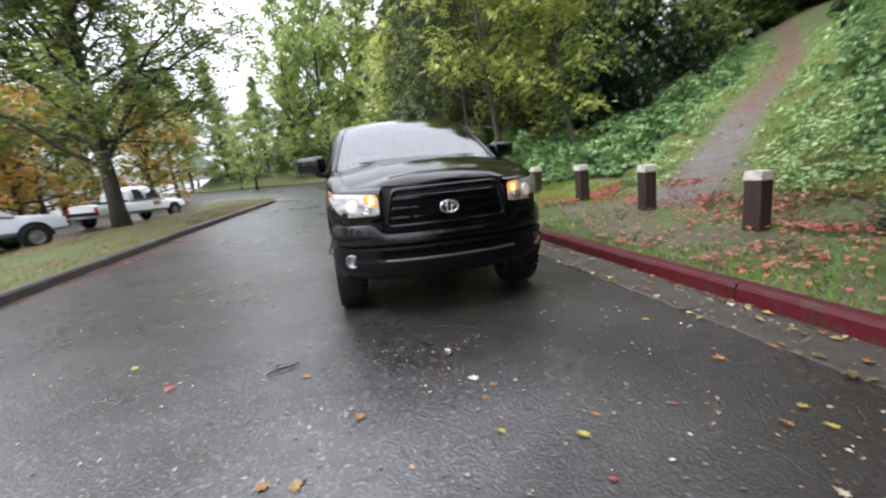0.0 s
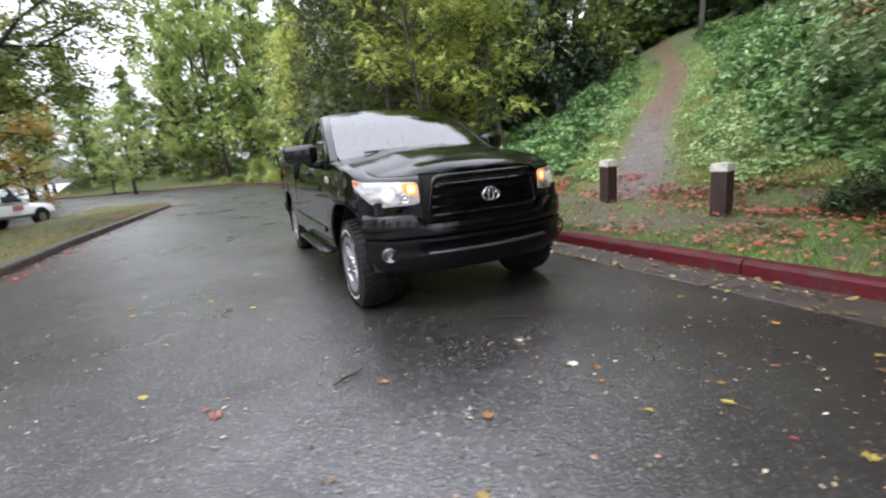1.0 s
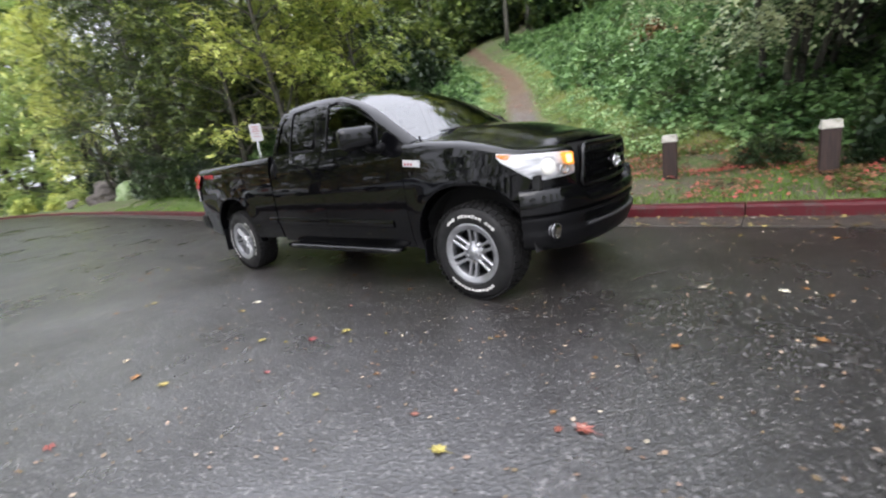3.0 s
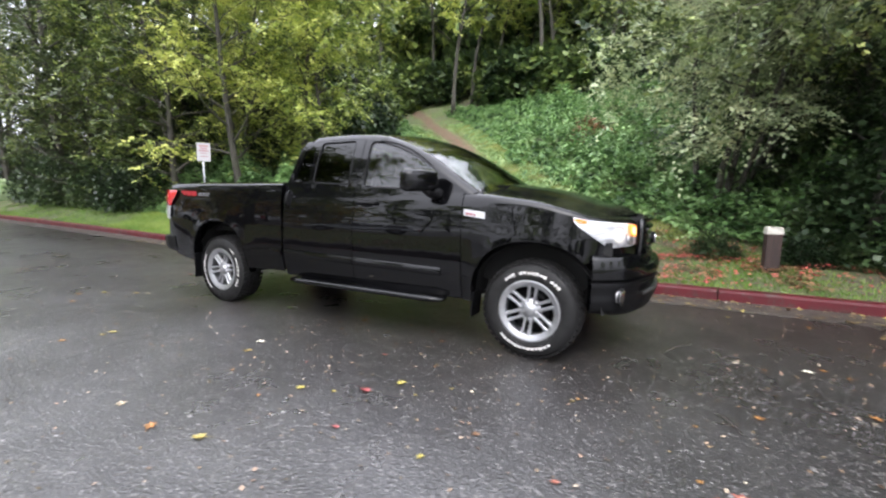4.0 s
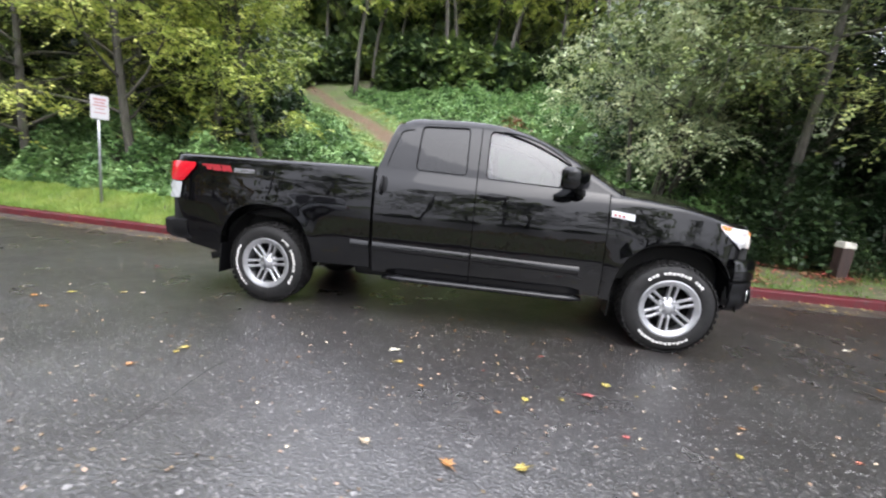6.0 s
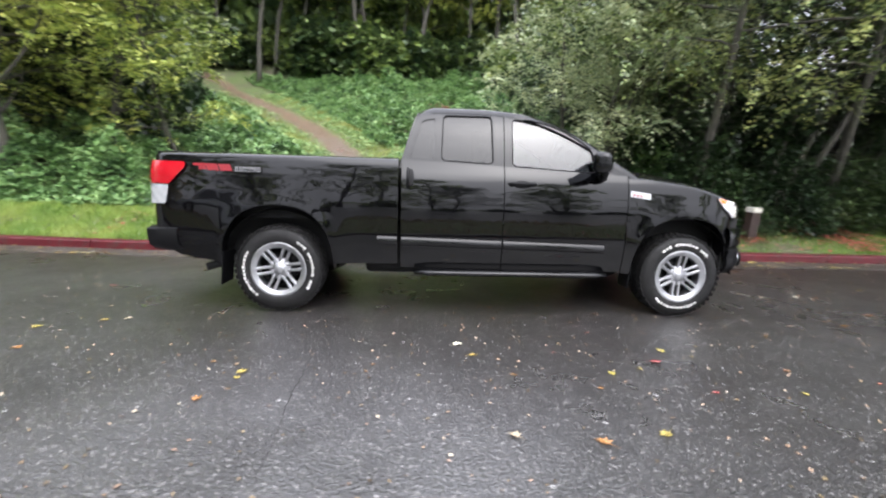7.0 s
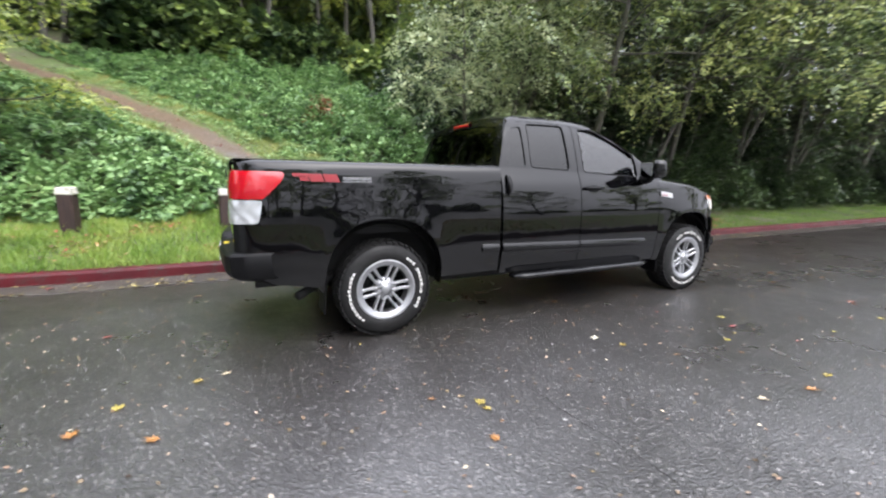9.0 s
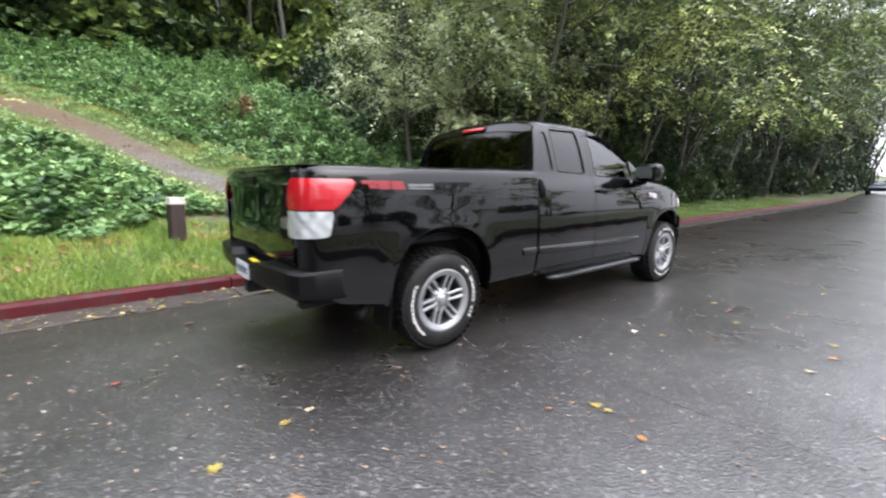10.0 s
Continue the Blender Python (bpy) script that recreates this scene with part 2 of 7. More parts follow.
def make_bark(name, dark, light, scale=1.0):
    m = material(name)
    k = Nodes(m)
    mp = k.node("Mapping", Vector=k.co, Scale=(6 * scale, 6 * scale, 1.2 * scale))
    n = k.noise(3, 6, 0.65, mp.outputs[0])
    c = k.ramp(n, (0.3, dark), (0.62, light))
    c = k.mix(k.ramp(k.noise(1.6), (0.5, 0.0), (0.68, 0.5)), c, (0.06, 0.075, 0.03))
    k.set(Base_Color=c, Roughness=0.85).bump(n, 0.8, 0.03)
    return m


ASPHALT = make_asphalt()
CONCRETE = make_concrete("gutter_concrete")
KERB_RED = make_red_kerb()
KERB_PLAIN = make_concrete("kerb_concrete", (0.046, 0.036, 0.031))
SOIL = make_soil()
PATH_GRAVEL = make_path()
BARK_DARK = make_bark("dark_bark", (0.010, 0.008, 0.006), (0.040, 0.032, 0.025))
BARK_GREY = make_bark("grey_bark", (0.020, 0.018, 0.014), (0.080, 0.074, 0.060))
LEAF_WOOD = leaf_material("woodland_leaves", (0.17, (0.030, 0.050, 0.016)), (0.34, (0.165, 0.225, 0.058)), (0.50, (0.36, 0.43, 0.105)), (0.72, (0.60, 0.62, 0.18)))
LEAF_ASH = leaf_material("ash_leaves", (0.2, (0.020, 0.036, 0.016)), (0.42, (0.115, 0.16, 0.056)), (0.60, (0.29, 0.35, 0.125)), (0.82, (0.50, 0.53, 0.19)))
LEAF_DARK = leaf_material("hazel_leaves", (0.22, (0.012, 0.026, 0.012)), (0.46, (0.058, 0.092, 0.030)), (0.66, (0.165, 0.225, 0.062)), (0.88, (0.36, 0.41, 0.11)))
LEAF_BRAMBLE = leaf_material("bramble_leaves", (0.2, (0.030, 0.070, 0.024)), (0.42, (0.16, 0.28, 0.10)), (0.68, (0.30, 0.44, 0.18)), (0.92, (0.46, 0.54, 0.25)), rough=0.4, translucent=0.28)
# leaves darkened to carry the shade of the hollows under the canopy
LEAF_HOLLOW_SHADE = leaf_material("hollow_shade_leaves", (0.2, (0.006, 0.014, 0.006)), (0.5, (0.022, 0.042, 0.016)), (0.8, (0.070, 0.11, 0.040)), (1.0, (0.17, 0.22, 0.08)))
LEAF_MAPLE = leaf_material("maple_leaves", (0.2, (0.07, 0.11, 0.025)), (0.48, (0.17, 0.21, 0.05)), (0.66, (0.29, 0.29, 0.07)), (0.80, (0.37, 0.21, 0.07)), (0.92, (0.36, 0.075, 0.05)), translucent=0.42)
# far leaves lightened: the haze of distance is put into their colour
LEAF_FAR = leaf_material("far_haze_leaves", (0.15, (0.11, 0.17, 0.05)), (0.45, (0.25, 0.34, 0.10)), (0.85, (0.40, 0.43, 0.14)), translucent=0.45)
LEAF_PALE = leaf_material("pale_willow_leaves", (0.12, (0.085, 0.115, 0.060)), (0.30, (0.28, 0.35, 0.19)), (0.50, (0.46, 0.52, 0.31)), (0.75, (0.60, 0.62, 0.36)), rough=0.3)
# darker alder and hazel leaves, with the wood's shade put into their colour
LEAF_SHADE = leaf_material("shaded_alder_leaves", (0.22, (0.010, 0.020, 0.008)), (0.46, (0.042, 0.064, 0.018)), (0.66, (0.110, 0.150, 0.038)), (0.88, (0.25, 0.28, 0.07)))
LEAF_FALL = leaf_material("autumn_leaves", (0.2, (0.12, 0.14, 0.03)), (0.5, (0.30, 0.28, 0.05)), (0.75, (0.42, 0.22, 0.05)), (1.0, (0.36, 0.12, 0.04)), translucent=0.35)
SLOPE_GRASS = leaf_material("slope_grass_blades", (0.15, (0.085, 0.125, 0.030)), (0.45, (0.22, 0.28, 0.065)), (0.75, (0.38, 0.37, 0.13)))
ISLAND_GRASS = leaf_material("dry_grass_blades", (0.15, (0.070, 0.078, 0.022)), (0.40, (0.16, 0.145, 0.050)), (0.70, (0.27, 0.205, 0.095)))
GRASS = leaf_material("grass_blades", (0.2, (0.050, 0.105, 0.014)), (0.6, (0.125, 0.225, 0.032)), (1.0, (0.25, 0.30, 0.065)))

# ---- the lie of the land ----
def rise(y):
    """The road climbs gently towards the bend."""
    return 0.010 * max(0.0, y - 5.0) if y < 90 else 0.85


KERB_LINE = [(-300, 22.0), (-80, 5.6), (-57, 3.9), (-38, 2.45), (-20, 2.25), (-8, 2.1), (-2, 2.05), (5, 2.07), (9, 2.25), (12, 2.42), (18, 2.7), (25, 2.85), (33, 2.9), (40, 2.6), (47, 1.9), (54, 0.6), (60, -1.6), (65, -5.0), (69, -10.0), (72, -17.0), (74, -26.0), (75, -60)]
ISLAND_LINE = [(-40, -5.3), (-12, -5.3), (0, -5.33), (7, -5.38), (13, -5.10), (20, -4.75), (21.8, -4.95), (23.0, -5.8), (23.6, -7.2), (23.8, -8.4)]


def kerb_x(y):
    return lerp_table(KERB_LINE, y)


def smooth(a, b, v):
    v = min(1.0, max(0.0, (v - a) / (b - a)))
    return v * v * (3 - 2 * v)


PATH_LINE = [(3.3, -1.3), (4.8, -0.05), (6.6, 1.3), (8.8, 2.75), (10.7, 3.85), (13.0, 5.2), (14.9, 6.5), (18.0, 9.0), (21.5, 12.0), (27, 17)]


def path_dist(x, y):
    """Distance from the middle of the footpath up the bank."""
    best = 1e9
    for (ax, ay), (bx, by) in zip(PATH_LINE, PATH_LINE[1:]):
        dx, dy = bx - ax, by - ay
        t = min(1.0, max(0.0, ((x - ax) * dx + (y - ay) * dy) / (dx * dx + dy * dy)))
        best = min(best, math.hypot(x - ax - t * dx, y - ay - t * dy))
    return best


def bank(x, y):
    """Height of the verge and hillside behind the kerb."""
    d = x - kerb_x(min(y, 40)) - 0.15
    if d < 0:
        return 0.14 + rise(y)
    north = smooth(14, 30, y)
    z = 0.14 + (0.13 + 0.07 * smooth(-3, 1, y)) * min(d, 1.3) + (0.27 + 0.004 * max(0.0, min(d, 24) - 1.7)) * max(0.0, d - 1.7) * (1 - 0.45 * north)
    z += 0.05 * noise.noise(Vector((x * 0.8, y * 0.8, 0))) * smooth(0.2, 1.5, d) + 0.35 * noise.noise(Vector((x * 0.17, y * 0.17, 3))) * smooth(2, 7, d)
    z += 0.10 * smooth(1.5, 4.5, y) * smooth(0.5, 1.2, d)
    pd = path_dist(x, y)
    z -= 0.10 * (1 - smooth(0.3, 1.4, pd)) * smooth(1.2, 3, d)
    return z + rise(y)


# one ground sheet that reaches the horizon; it runs on under the road
xs_off = [-400, -150, -60, -30, -15, -6, -1.0, 0.13, 0.15] + [0.15 + 0.3 * i for i in range(1, 14)] + [4.6 + 0.8 * i for i in range(0, 32)] + [33, 40, 50, 70, 110, 200, 400]
ys = [-420, -200, -110, -70, -50, -40] + [-34 + 1.2 * i for i in range(16)] + [-14.5 + 0.45 * i for i in range(75)] + [19.5 + 1.3 * i for i in range(17)] + [44, 50, 57, 65, 75, 90, 120, 200, 420]


def ground_point(off, y):
    if y <= 40:
        x = kerb_x(y) + off
        z = bank(x, y) if off >= 0.14 else -0.04 + rise(y)
        if off > 60:
            z = bank(kerb_x(y) + 60, y)
    else:
        x = kerb_x(40) + off
        z = rise(y) + (bank(x, 40) - rise(40)) * smooth(0.1, 20, off) - 0.04 * (off < 0.14)
    return (x, y, z)


bm = bmesh.new()
grid_mesh(bm, [[ground_point(o, y) for o in xs_off] for y in ys], flip=True)
ground = part("ground", bm, SOIL, smooth=True)
tagged(ground, "earth and thin grass ground rising into a wooded bank", "ground", kind="structure")

# road sheet
bm = bmesh.new()
rows = []
for y in [-300, -200, -120, -80, -50, -35, -25, -18, -12, -8, -4, 0, 4, 8, 12, 16, 20, 25, 30, 35, 40, 47, 54, 60]:
    r = rise(y)
    a, b = lerp_table(ISLAND_LINE, y), kerb_x(y)
    rows.append([(a - (0.3 if y < 22 else 14) + (b - a + 0.1 + (0.3 if y < 22 else 14)) * k / 8, y, r) for k in range(9)])
for y in (64, 70, 76):
    rows.append([(-70 + (kerb_x(y) + 70.1) * k / 8, y, rise(y)) for k in range(9)])
grid_mesh(bm, rows, flip=True)
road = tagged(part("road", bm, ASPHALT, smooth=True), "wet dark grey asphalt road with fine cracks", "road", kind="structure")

bm = bmesh.new()
grid_mesh(bm, [[(x, y, rise(y) - 0.012) for x in (-60, -40, -25, -15, -9.0)] for y in (-40, -20, 0, 10, 20, 30, 40, 50, 60)], flip=True)
tagged(part("parking_lot", bm, ASPHALT, smooth=True), "wet asphalt parking lot beyond the grass island", "road", kind="structure")


def strip(name, line, y0, y1, step, section, mat_, label, side=1, gap=0.012):
    """Kerb or gutter in cast lengths along a line; section: (offset, height)."""
    holder = empty(name, Matrix(), label, "kerb", kind="structure")
    y = y0
    while y < y1:
        e = min(y + step, y1)
        bm = bmesh.new()
        rows = []
        for k in range(4):
            yy = y + gap / 2 + (e - y - gap) * k / 3
            x = lerp_table(line, yy)
            rows.append([(x + side * o, yy, h + rise(yy)) for o, h in section])
        vs = grid_mesh(bm, rows)
        for row in (vs[0], vs[-1]):
            bm.faces.new(row if row is vs[-1] else row[::-1])
        bmesh.ops.recalc_face_normals(bm, faces=bm.faces)
        part(name + "_length", bm, mat_, holder)
        y = e
    return holder


KSEC = [(0.0, -0.1), (0.0, 0.0), (0.012, 0.115), (0.03, 0.140), (0.06, 0.150), (0.15, 0.150), (0.16, 0.14), (0.16, -0.1)]
GSEC = [(-0.46, -0.1), (-0.46, 0.006), (-0.44, 0.012), (-0.2, 0.008), (0.0, 0.014), (0.0, -0.1)]
strip("kerb", KERB_LINE, -40, 40, 3.05, KSEC, KERB_RED, "worn red painted concrete kerb along the road")
strip("gutter", KERB_LINE, -40, 34, 3.05, GSEC, CONCRETE, "stained concrete gutter pan beside the red kerb")
strip("island_kerb", ISLAND_LINE, -30, 23.8, 3.0, [(o, h) for o, h in KSEC], KERB_PLAIN, "dark damp concrete kerb of the grass island", side=-1)
# kerb round the bend
bm = bmesh.new()
rows = []
for y in np.linspace(40, 74, 30):
    x = kerb_x(y)
    d = (kerb_x(y + 0.5) - kerb_x(y - 0.5))
    n_ = Vector((1, -d, 0)).normalized()
    rows.append([(x + n_.x * o, y + n_.y * o, h + rise(y)) for o, h in KSEC])
grid_mesh(bm, rows)
bmesh.ops.recalc_face_normals(bm, faces=bm.faces)
tagged(part("bend_kerb", bm, KERB_RED), "red painted kerb round the far bend", "kerb", kind="structure")

# grass island between the road and the parking lot
bm = bmesh.new()
rows = []
for y in np.linspace(-30, 23.8, 60):
    a = lerp_table(ISLAND_LINE, y) - 0.15
    b = min(a - 0.3, -8.9)
    rows.append([(a + (b - a) * k / 8, y, rise(y) + 0.13 + 0.10 * math.sin(math.pi * k / 8) + 0.03 * noise.noise(Vector((k * 0.9, y * 0.6, 7)))) for k in range(9)] + [(b - 0.15, y, rise(y) - 0.05)])
grid_mesh(bm, rows)
tagged(part("grass_island", bm, SOIL, smooth=True), "strip of thin grass and fallen leaves between road and parking", "verge", kind="structure")

# lawn that rises behind the far bend
bm = bmesh.new()
rows = []
for y in list(np.linspace(34, 72, 30)) + [73, 73.6, 74.0]:
    x = kerb_x(y)
    n_ = Vector((1, -(kerb_x(y + 0.5) - kerb_x(y - 0.5)), 0)).normalized()
    up = smooth(46, 62, y)
    rows.append([(x + n_.x * o, y + n_.y * o, rise(y) + 0.14 + h * up) for o, h in ((0.15, 0.0), (1.5, 0.12), (4, 0.6), (8, 1.6), (12, 2.5), (17, 3.0), (26, 3.1), (60, 3.1))])
grid_mesh(bm, rows, flip=True)
tagged(part("lawn", bm, SOIL, smooth=True), "mown lawn rising behind the far bend", "lawn", kind="structure")

# footpath up the bank, laid just above the ground
bm = bmesh.new()
rows = []
pl = [Vector((*p, 0)) for p in PATH_LINE]
dense = []
for a, b in zip(pl, pl[1:]):
    n_ = max(2, int((b - a).length / 0.5))
    dense += [a.lerp(b, k / n_) for k in range(n_)]
dense.append(pl[-1])
for i, p in enumerate(dense):
    d = (dense[min(i + 2, len(dense) - 1)] - dense[max(i - 2, 0)]).normalized()
    s = Vector((-d.y, d.x, 0))
    w = 0.60 + 0.18 * noise.noise(Vector((i * 0.3, 0, 5))) + 0.55 * math.exp(-i / 9.0)
    rows.append([(p.x + s.x * w * k / 3, p.y + s.y * w * k / 3, bank(p.x + s.x * w * k / 3, p.y + s.y * w * k / 3) + (0.03 if abs(k) < 3 and i > 1 else -0.04)) for k in range(-3, 4)])
worn_mark = bm.verts.layers.float.new("worn")
for row in grid_mesh(bm, rows, flip=True):
    for k, v in enumerate(row):
        v[worn_mark] = 1 - abs(k - 3) / 3
tagged(part("footpath", bm, PATH_GRAVEL, smooth=True), "worn gravel and leaf-strewn footpath climbing the bank", "path", kind="structure")

# ---- the black pickup truck ----
def make_paint():
    m = material("black_car_paint", (0.0020, 0.0020, 0.0024), 0.3, 0.0, Coat_Weight=1.0, Coat_IOR=1.42, Coat_Roughness=0.02, Specular_IOR_Level=0.0)
    k = Nodes(m)
    k.set(Roughness=k.ramp(k.noise(3.5, 4), (0.35, 0.14), (0.7, 0.3)))
    drops = k.ramp(k.voronoi(150), (0.0, 1.0), (0.22, 0.0))
    wetn = k.math("MULTIPLY", drops, k.ramp(k.noise(6, 3), (0.45, 0.0), (0.6, 1.0)))
    k.bump(k.math("MULTIPLY_ADD", k.noise(1.6, 2), 0.35, k.math("MULTIPLY", wetn, 0.22)), 0.10, 0.02)
    # rain lies in beads on the surfaces that face upwards
    up = k.node("SeparateXYZ", Vector=k.node("NewGeometry").outputs["Normal"])
    k.set(Coat_Roughness=k.ramp(up.outputs["Z"], (0.45, 0.02), (0.85, 0.13)))
    n = k.node("Bump", Height=k.noise(2.2, 3, 0.5), Strength=0.10, Distance=0.02)
    k.t.links.new(n.outputs[0], k.b.inputs["Coat Normal"])
    return m


def make_glass(name, tint, ior=1.5, rough=0.015):
    m = bpy.data.materials.new(name)
    m.use_nodes = True
    t = m.node_tree
    t.nodes.remove(t.nodes["Principled BSDF"])
    tr = t.nodes.new("ShaderNodeBsdfTransparent")
    tr.inputs["Color"].default_value = (*tint, 1)
    gl = t.nodes.new("ShaderNodeBsdfGlossy")
    gl.inputs["Roughness"].default_value = rough
    fr = t.nodes.new("ShaderNodeFresnel")
    fr.inputs["IOR"].default_value = ior
    mx = t.nodes.new("ShaderNodeMixShader")
    t.links.new(fr.outputs[0], mx.inputs[0])
    t.links.new(tr.outputs[0], mx.inputs[1])
    t.links.new(gl.outputs[0], mx.inputs[2])
    t.links.new(mx.outputs[0], t.nodes["Material Output"].inputs["Surface"])
    return m


def make_tyre():
    m = material("tyre_rubber", (0.012, 0.012, 0.013), 0.6)
    k = Nodes(m)
    k.set(Base_Color=k.mix(k.noise(9, 5), (0.005, 0.005, 0.0055), (0.014, 0.0135, 0.013)), Specular_IOR_Level=0.25, Roughness=k.ramp(k.noise(14), (0.3, 0.42), (0.7, 0.75))).bump(k.noise(120, 3), 0.2, 0.003)
    return m


def make_alloy():
    m = material("cast_alloy", (0.28, 0.285, 0.30), 0.36, 0.85)
    k = Nodes(m)
    k.set(Roughness=k.ramp(k.noise(18, 5), (0.3, 0.28), (0.75, 0.5)), Base_Color=k.mix(k.ramp(k.noise(8, 5), (0.5, 0.0), (0.75, 0.5)), (0.34, 0.343, 0.355), (0.14, 0.138, 0.133)))
    return m


def make_reflector():
    m = material("lamp_reflector", (0.6, 0.61, 0.63), 0.28, 0.35)
    k = Nodes(m)
    mp = k.node("Mapping", Vector=k.co, Scale=(1, 1, 3))
    k.set(Base_Color=k.ramp(k.noise(9, 2, 0.5, mp.outputs[0]), (0.36, (0.42, 0.42, 0.44)), (0.55, (0.88, 0.88, 0.90))))
    k.bump(k.noise(8, 2, 0.5, mp.outputs[0]), 0.4, 0.02)
    return m


PAINT = make_paint()
GLASS = make_glass("green_tinted_glass", (0.20, 0.30, 0.27), 1.75)
GLASS_FRONT = make_glass("windscreen_glass", (0.40, 0.56, 0.52), 2.4, 0.05)
GLASS_PRIVACY = make_glass("dark_privacy_glass", (0.012, 0.013, 0.015), 1.5)
LENS = make_glass("clear_lamp_lens", (0.97, 0.97, 0.97), 1.45)
TRIM = material("black_trim_plastic", (0.0035, 0.0035, 0.004), 0.42, 0.0, Specular_IOR_Level=0.16)
DARK = material("dark_underbody", (0.006, 0.006, 0.006), 0.8)
TYRE = make_tyre()
ALLOY = make_alloy()
# near-black copy of the alloy; shade behind the spokes is in the colour
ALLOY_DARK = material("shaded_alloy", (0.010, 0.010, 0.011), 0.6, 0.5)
CHROME = material("chrome", (0.78, 0.78, 0.79), 0.09, 1.0)
REFLECTOR = make_reflector()
FOG_BOWL = material("fog_lamp_bowl", (0.30, 0.30, 0.31), 0.16, 0.9)
WHITE_RAISED = material("white_raised_rubber", (0.72, 0.71, 0.68), 0.6)
RED_LENS = material("red_lamp_lens", (0.36, 0.004, 0.012), 0.12, 0.0, Coat_Weight=0.6)
CLEAR_LENS = material("white_lamp_lens", (0.40, 0.41, 0.42), 0.14, 0.25, Coat_Weight=0.6)
AMBER = material("amber_lamp_lens", (0.75, 0.19, 0.015), 0.2, 0.0, Coat_Weight=0.5)
AMBER_LIT = material("lit_amber_signal", (0.9, 0.35, 0.05), 0.3, 0.0, Emission_Color=(1.0, 0.34, 0.06, 1), Emission_Strength=0.30)
AMBER_BULB = material("glowing_amber_bulb", (0.9, 0.5, 0.2), 0.3, 0.0, Emission_Color=(1.0, 0.58, 0.22, 1), Emission_Strength=1.6)
LAMP_LIT = material("lit_headlamp", (0.9, 0.9, 0.85), 0.3, 0.0, Emission_Color=(1.0, 0.93, 0.85, 1), Emission_Strength=0.14)
RED_DECAL = material("red_decal", (0.20, 0.008, 0.014), 0.35)
GREY_DECAL = material("grey_decal", (0.22, 0.22, 0.23), 0.35)
SEAT = material("dark_seat_cloth", (0.035, 0.035, 0.038), 0.85)
YELLOW = material("yellow_sticker", (0.7, 0.55, 0.03), 0.5)

PLAN = [(0.0, -2.645), (0.25, -2.63), (0.40, -2.60), (0.52, -2.565), (0.67, -2.505), (0.79, -2.43), (0.88, -2.34), (0.94, -2.22), (0.975, -2.06), (0.995, -1.86), (1.005, -1.55), (1.008, -1.27), (1.012, -0.70), (1.014, -0.14), (1.014, 0.40), (1.012, 0.78), (1.012, 1.40), (1.010, 2.00), (1.003, 2.45), (0.99, 2.70), (0.972, 2.82), (0.935, 2.90), (0.88, 2.93), (0.79, 2.938)]


def plan_curve():
    """The outline of the body seen from above, smoothed, one side."""
    P = [np.array(p) for p in PLAN]
    pts = []
    for i in range(len(P) - 1):
        p0 = P[i - 1] if i else np.array([-P[1][0], P[1][1]])
        p3 = P[i + 2] if i + 2 < len(P) else 2 * P[i + 1] - P[i]
        for k in range(12):
            t = k / 12
            pts.append(0.5 * (2 * P[i] + (P[i + 1] - p0) * t + (2 * p0 - 5 * P[i] + 4 * P[i + 1] - p3) * t * t + (3 * P[i] - p0 - 3 * P[i + 1] + p3) * t ** 3))
    pts.append(P[-1])
    pts = np.array(pts)
    u = np.concatenate([[0], np.cumsum(np.linalg.norm(np.diff(pts, axis=0), axis=1))])
    tn = np.gradient(pts, u, axis=0)
    tn /= np.linalg.norm(tn, axis=1, keepdims=True)
    return u, pts, np.stack([tn[:, 1], -tn[:, 0]], axis=1)


PU, PP, PN = plan_curve()


def u_at_y(y):
    return float(np.interp(y, PP[:, 1], PU))


def u_at_x(x):
    """For the front corner only."""
    n = int(np.argmax(PP[:, 1] > -1.9))
    return float(np.interp(x, PP[:n, 0], PU[:n]))


LOW = [(0.30, 0.10), (0.40, 0.055), (0.50, 0.028), (0.60, 0.010), (0.70, 0.0), (0.98, 0.0)]
UP_CAB = LOW + [(1.06, 0.006), (1.15, 0.018), (1.22, 0.030), (1.27, 0.044), (1.30, 0.058), (1.345, 0.076), (1.40, 0.095)]
UP_BED = LOW + [(1.10, 0.004), (1.22, 0.012), (1.30, 0.022), (1.36, 0.034), (1.40, 0.05)]
HUB_Z, AXLE = 0.395, 1.85


def body(u, z, sgn, off=0.0, bed=False, roll=0.0):
    """A point of the body's skin; off: proud of it."""
    px, py = np.interp(u, PU, PP[:, 0]), np.interp(u, PU, PP[:, 1])
    nx, ny = np.interp(u, PU, PN[:, 0]), np.interp(u, PU, PN[:, 1])
    d = off - lerp_table(UP_BED if bed else UP_CAB, z) - roll
    if -1.3 > py or py > 0.9:
        a = -AXLE if py < 0 else AXLE
        r = math.hypot(py - a, (z - HUB_Z) * 0.93)
        d += 0.010 * math.exp(-((r - 0.50) / 0.11) ** 2) * smooth(0.3, 0.5, z) * (1 if abs(nx) > 0.9 else 0.3)
    return Vector((sgn * (px + nx * d), py + ny * d, z))


def arch(y):
    """Height of the wheel openings' edge, or nothing."""
    for a, half, high in ((-AXLE, 0.495, 0.545), (AXLE, 0.485, 0.575)):
        q = abs(y - a) / half
        if q < 1:
            return HUB_Z + high * (1 - q ** 2.5) ** (1 / 2.5)
    return 0.0


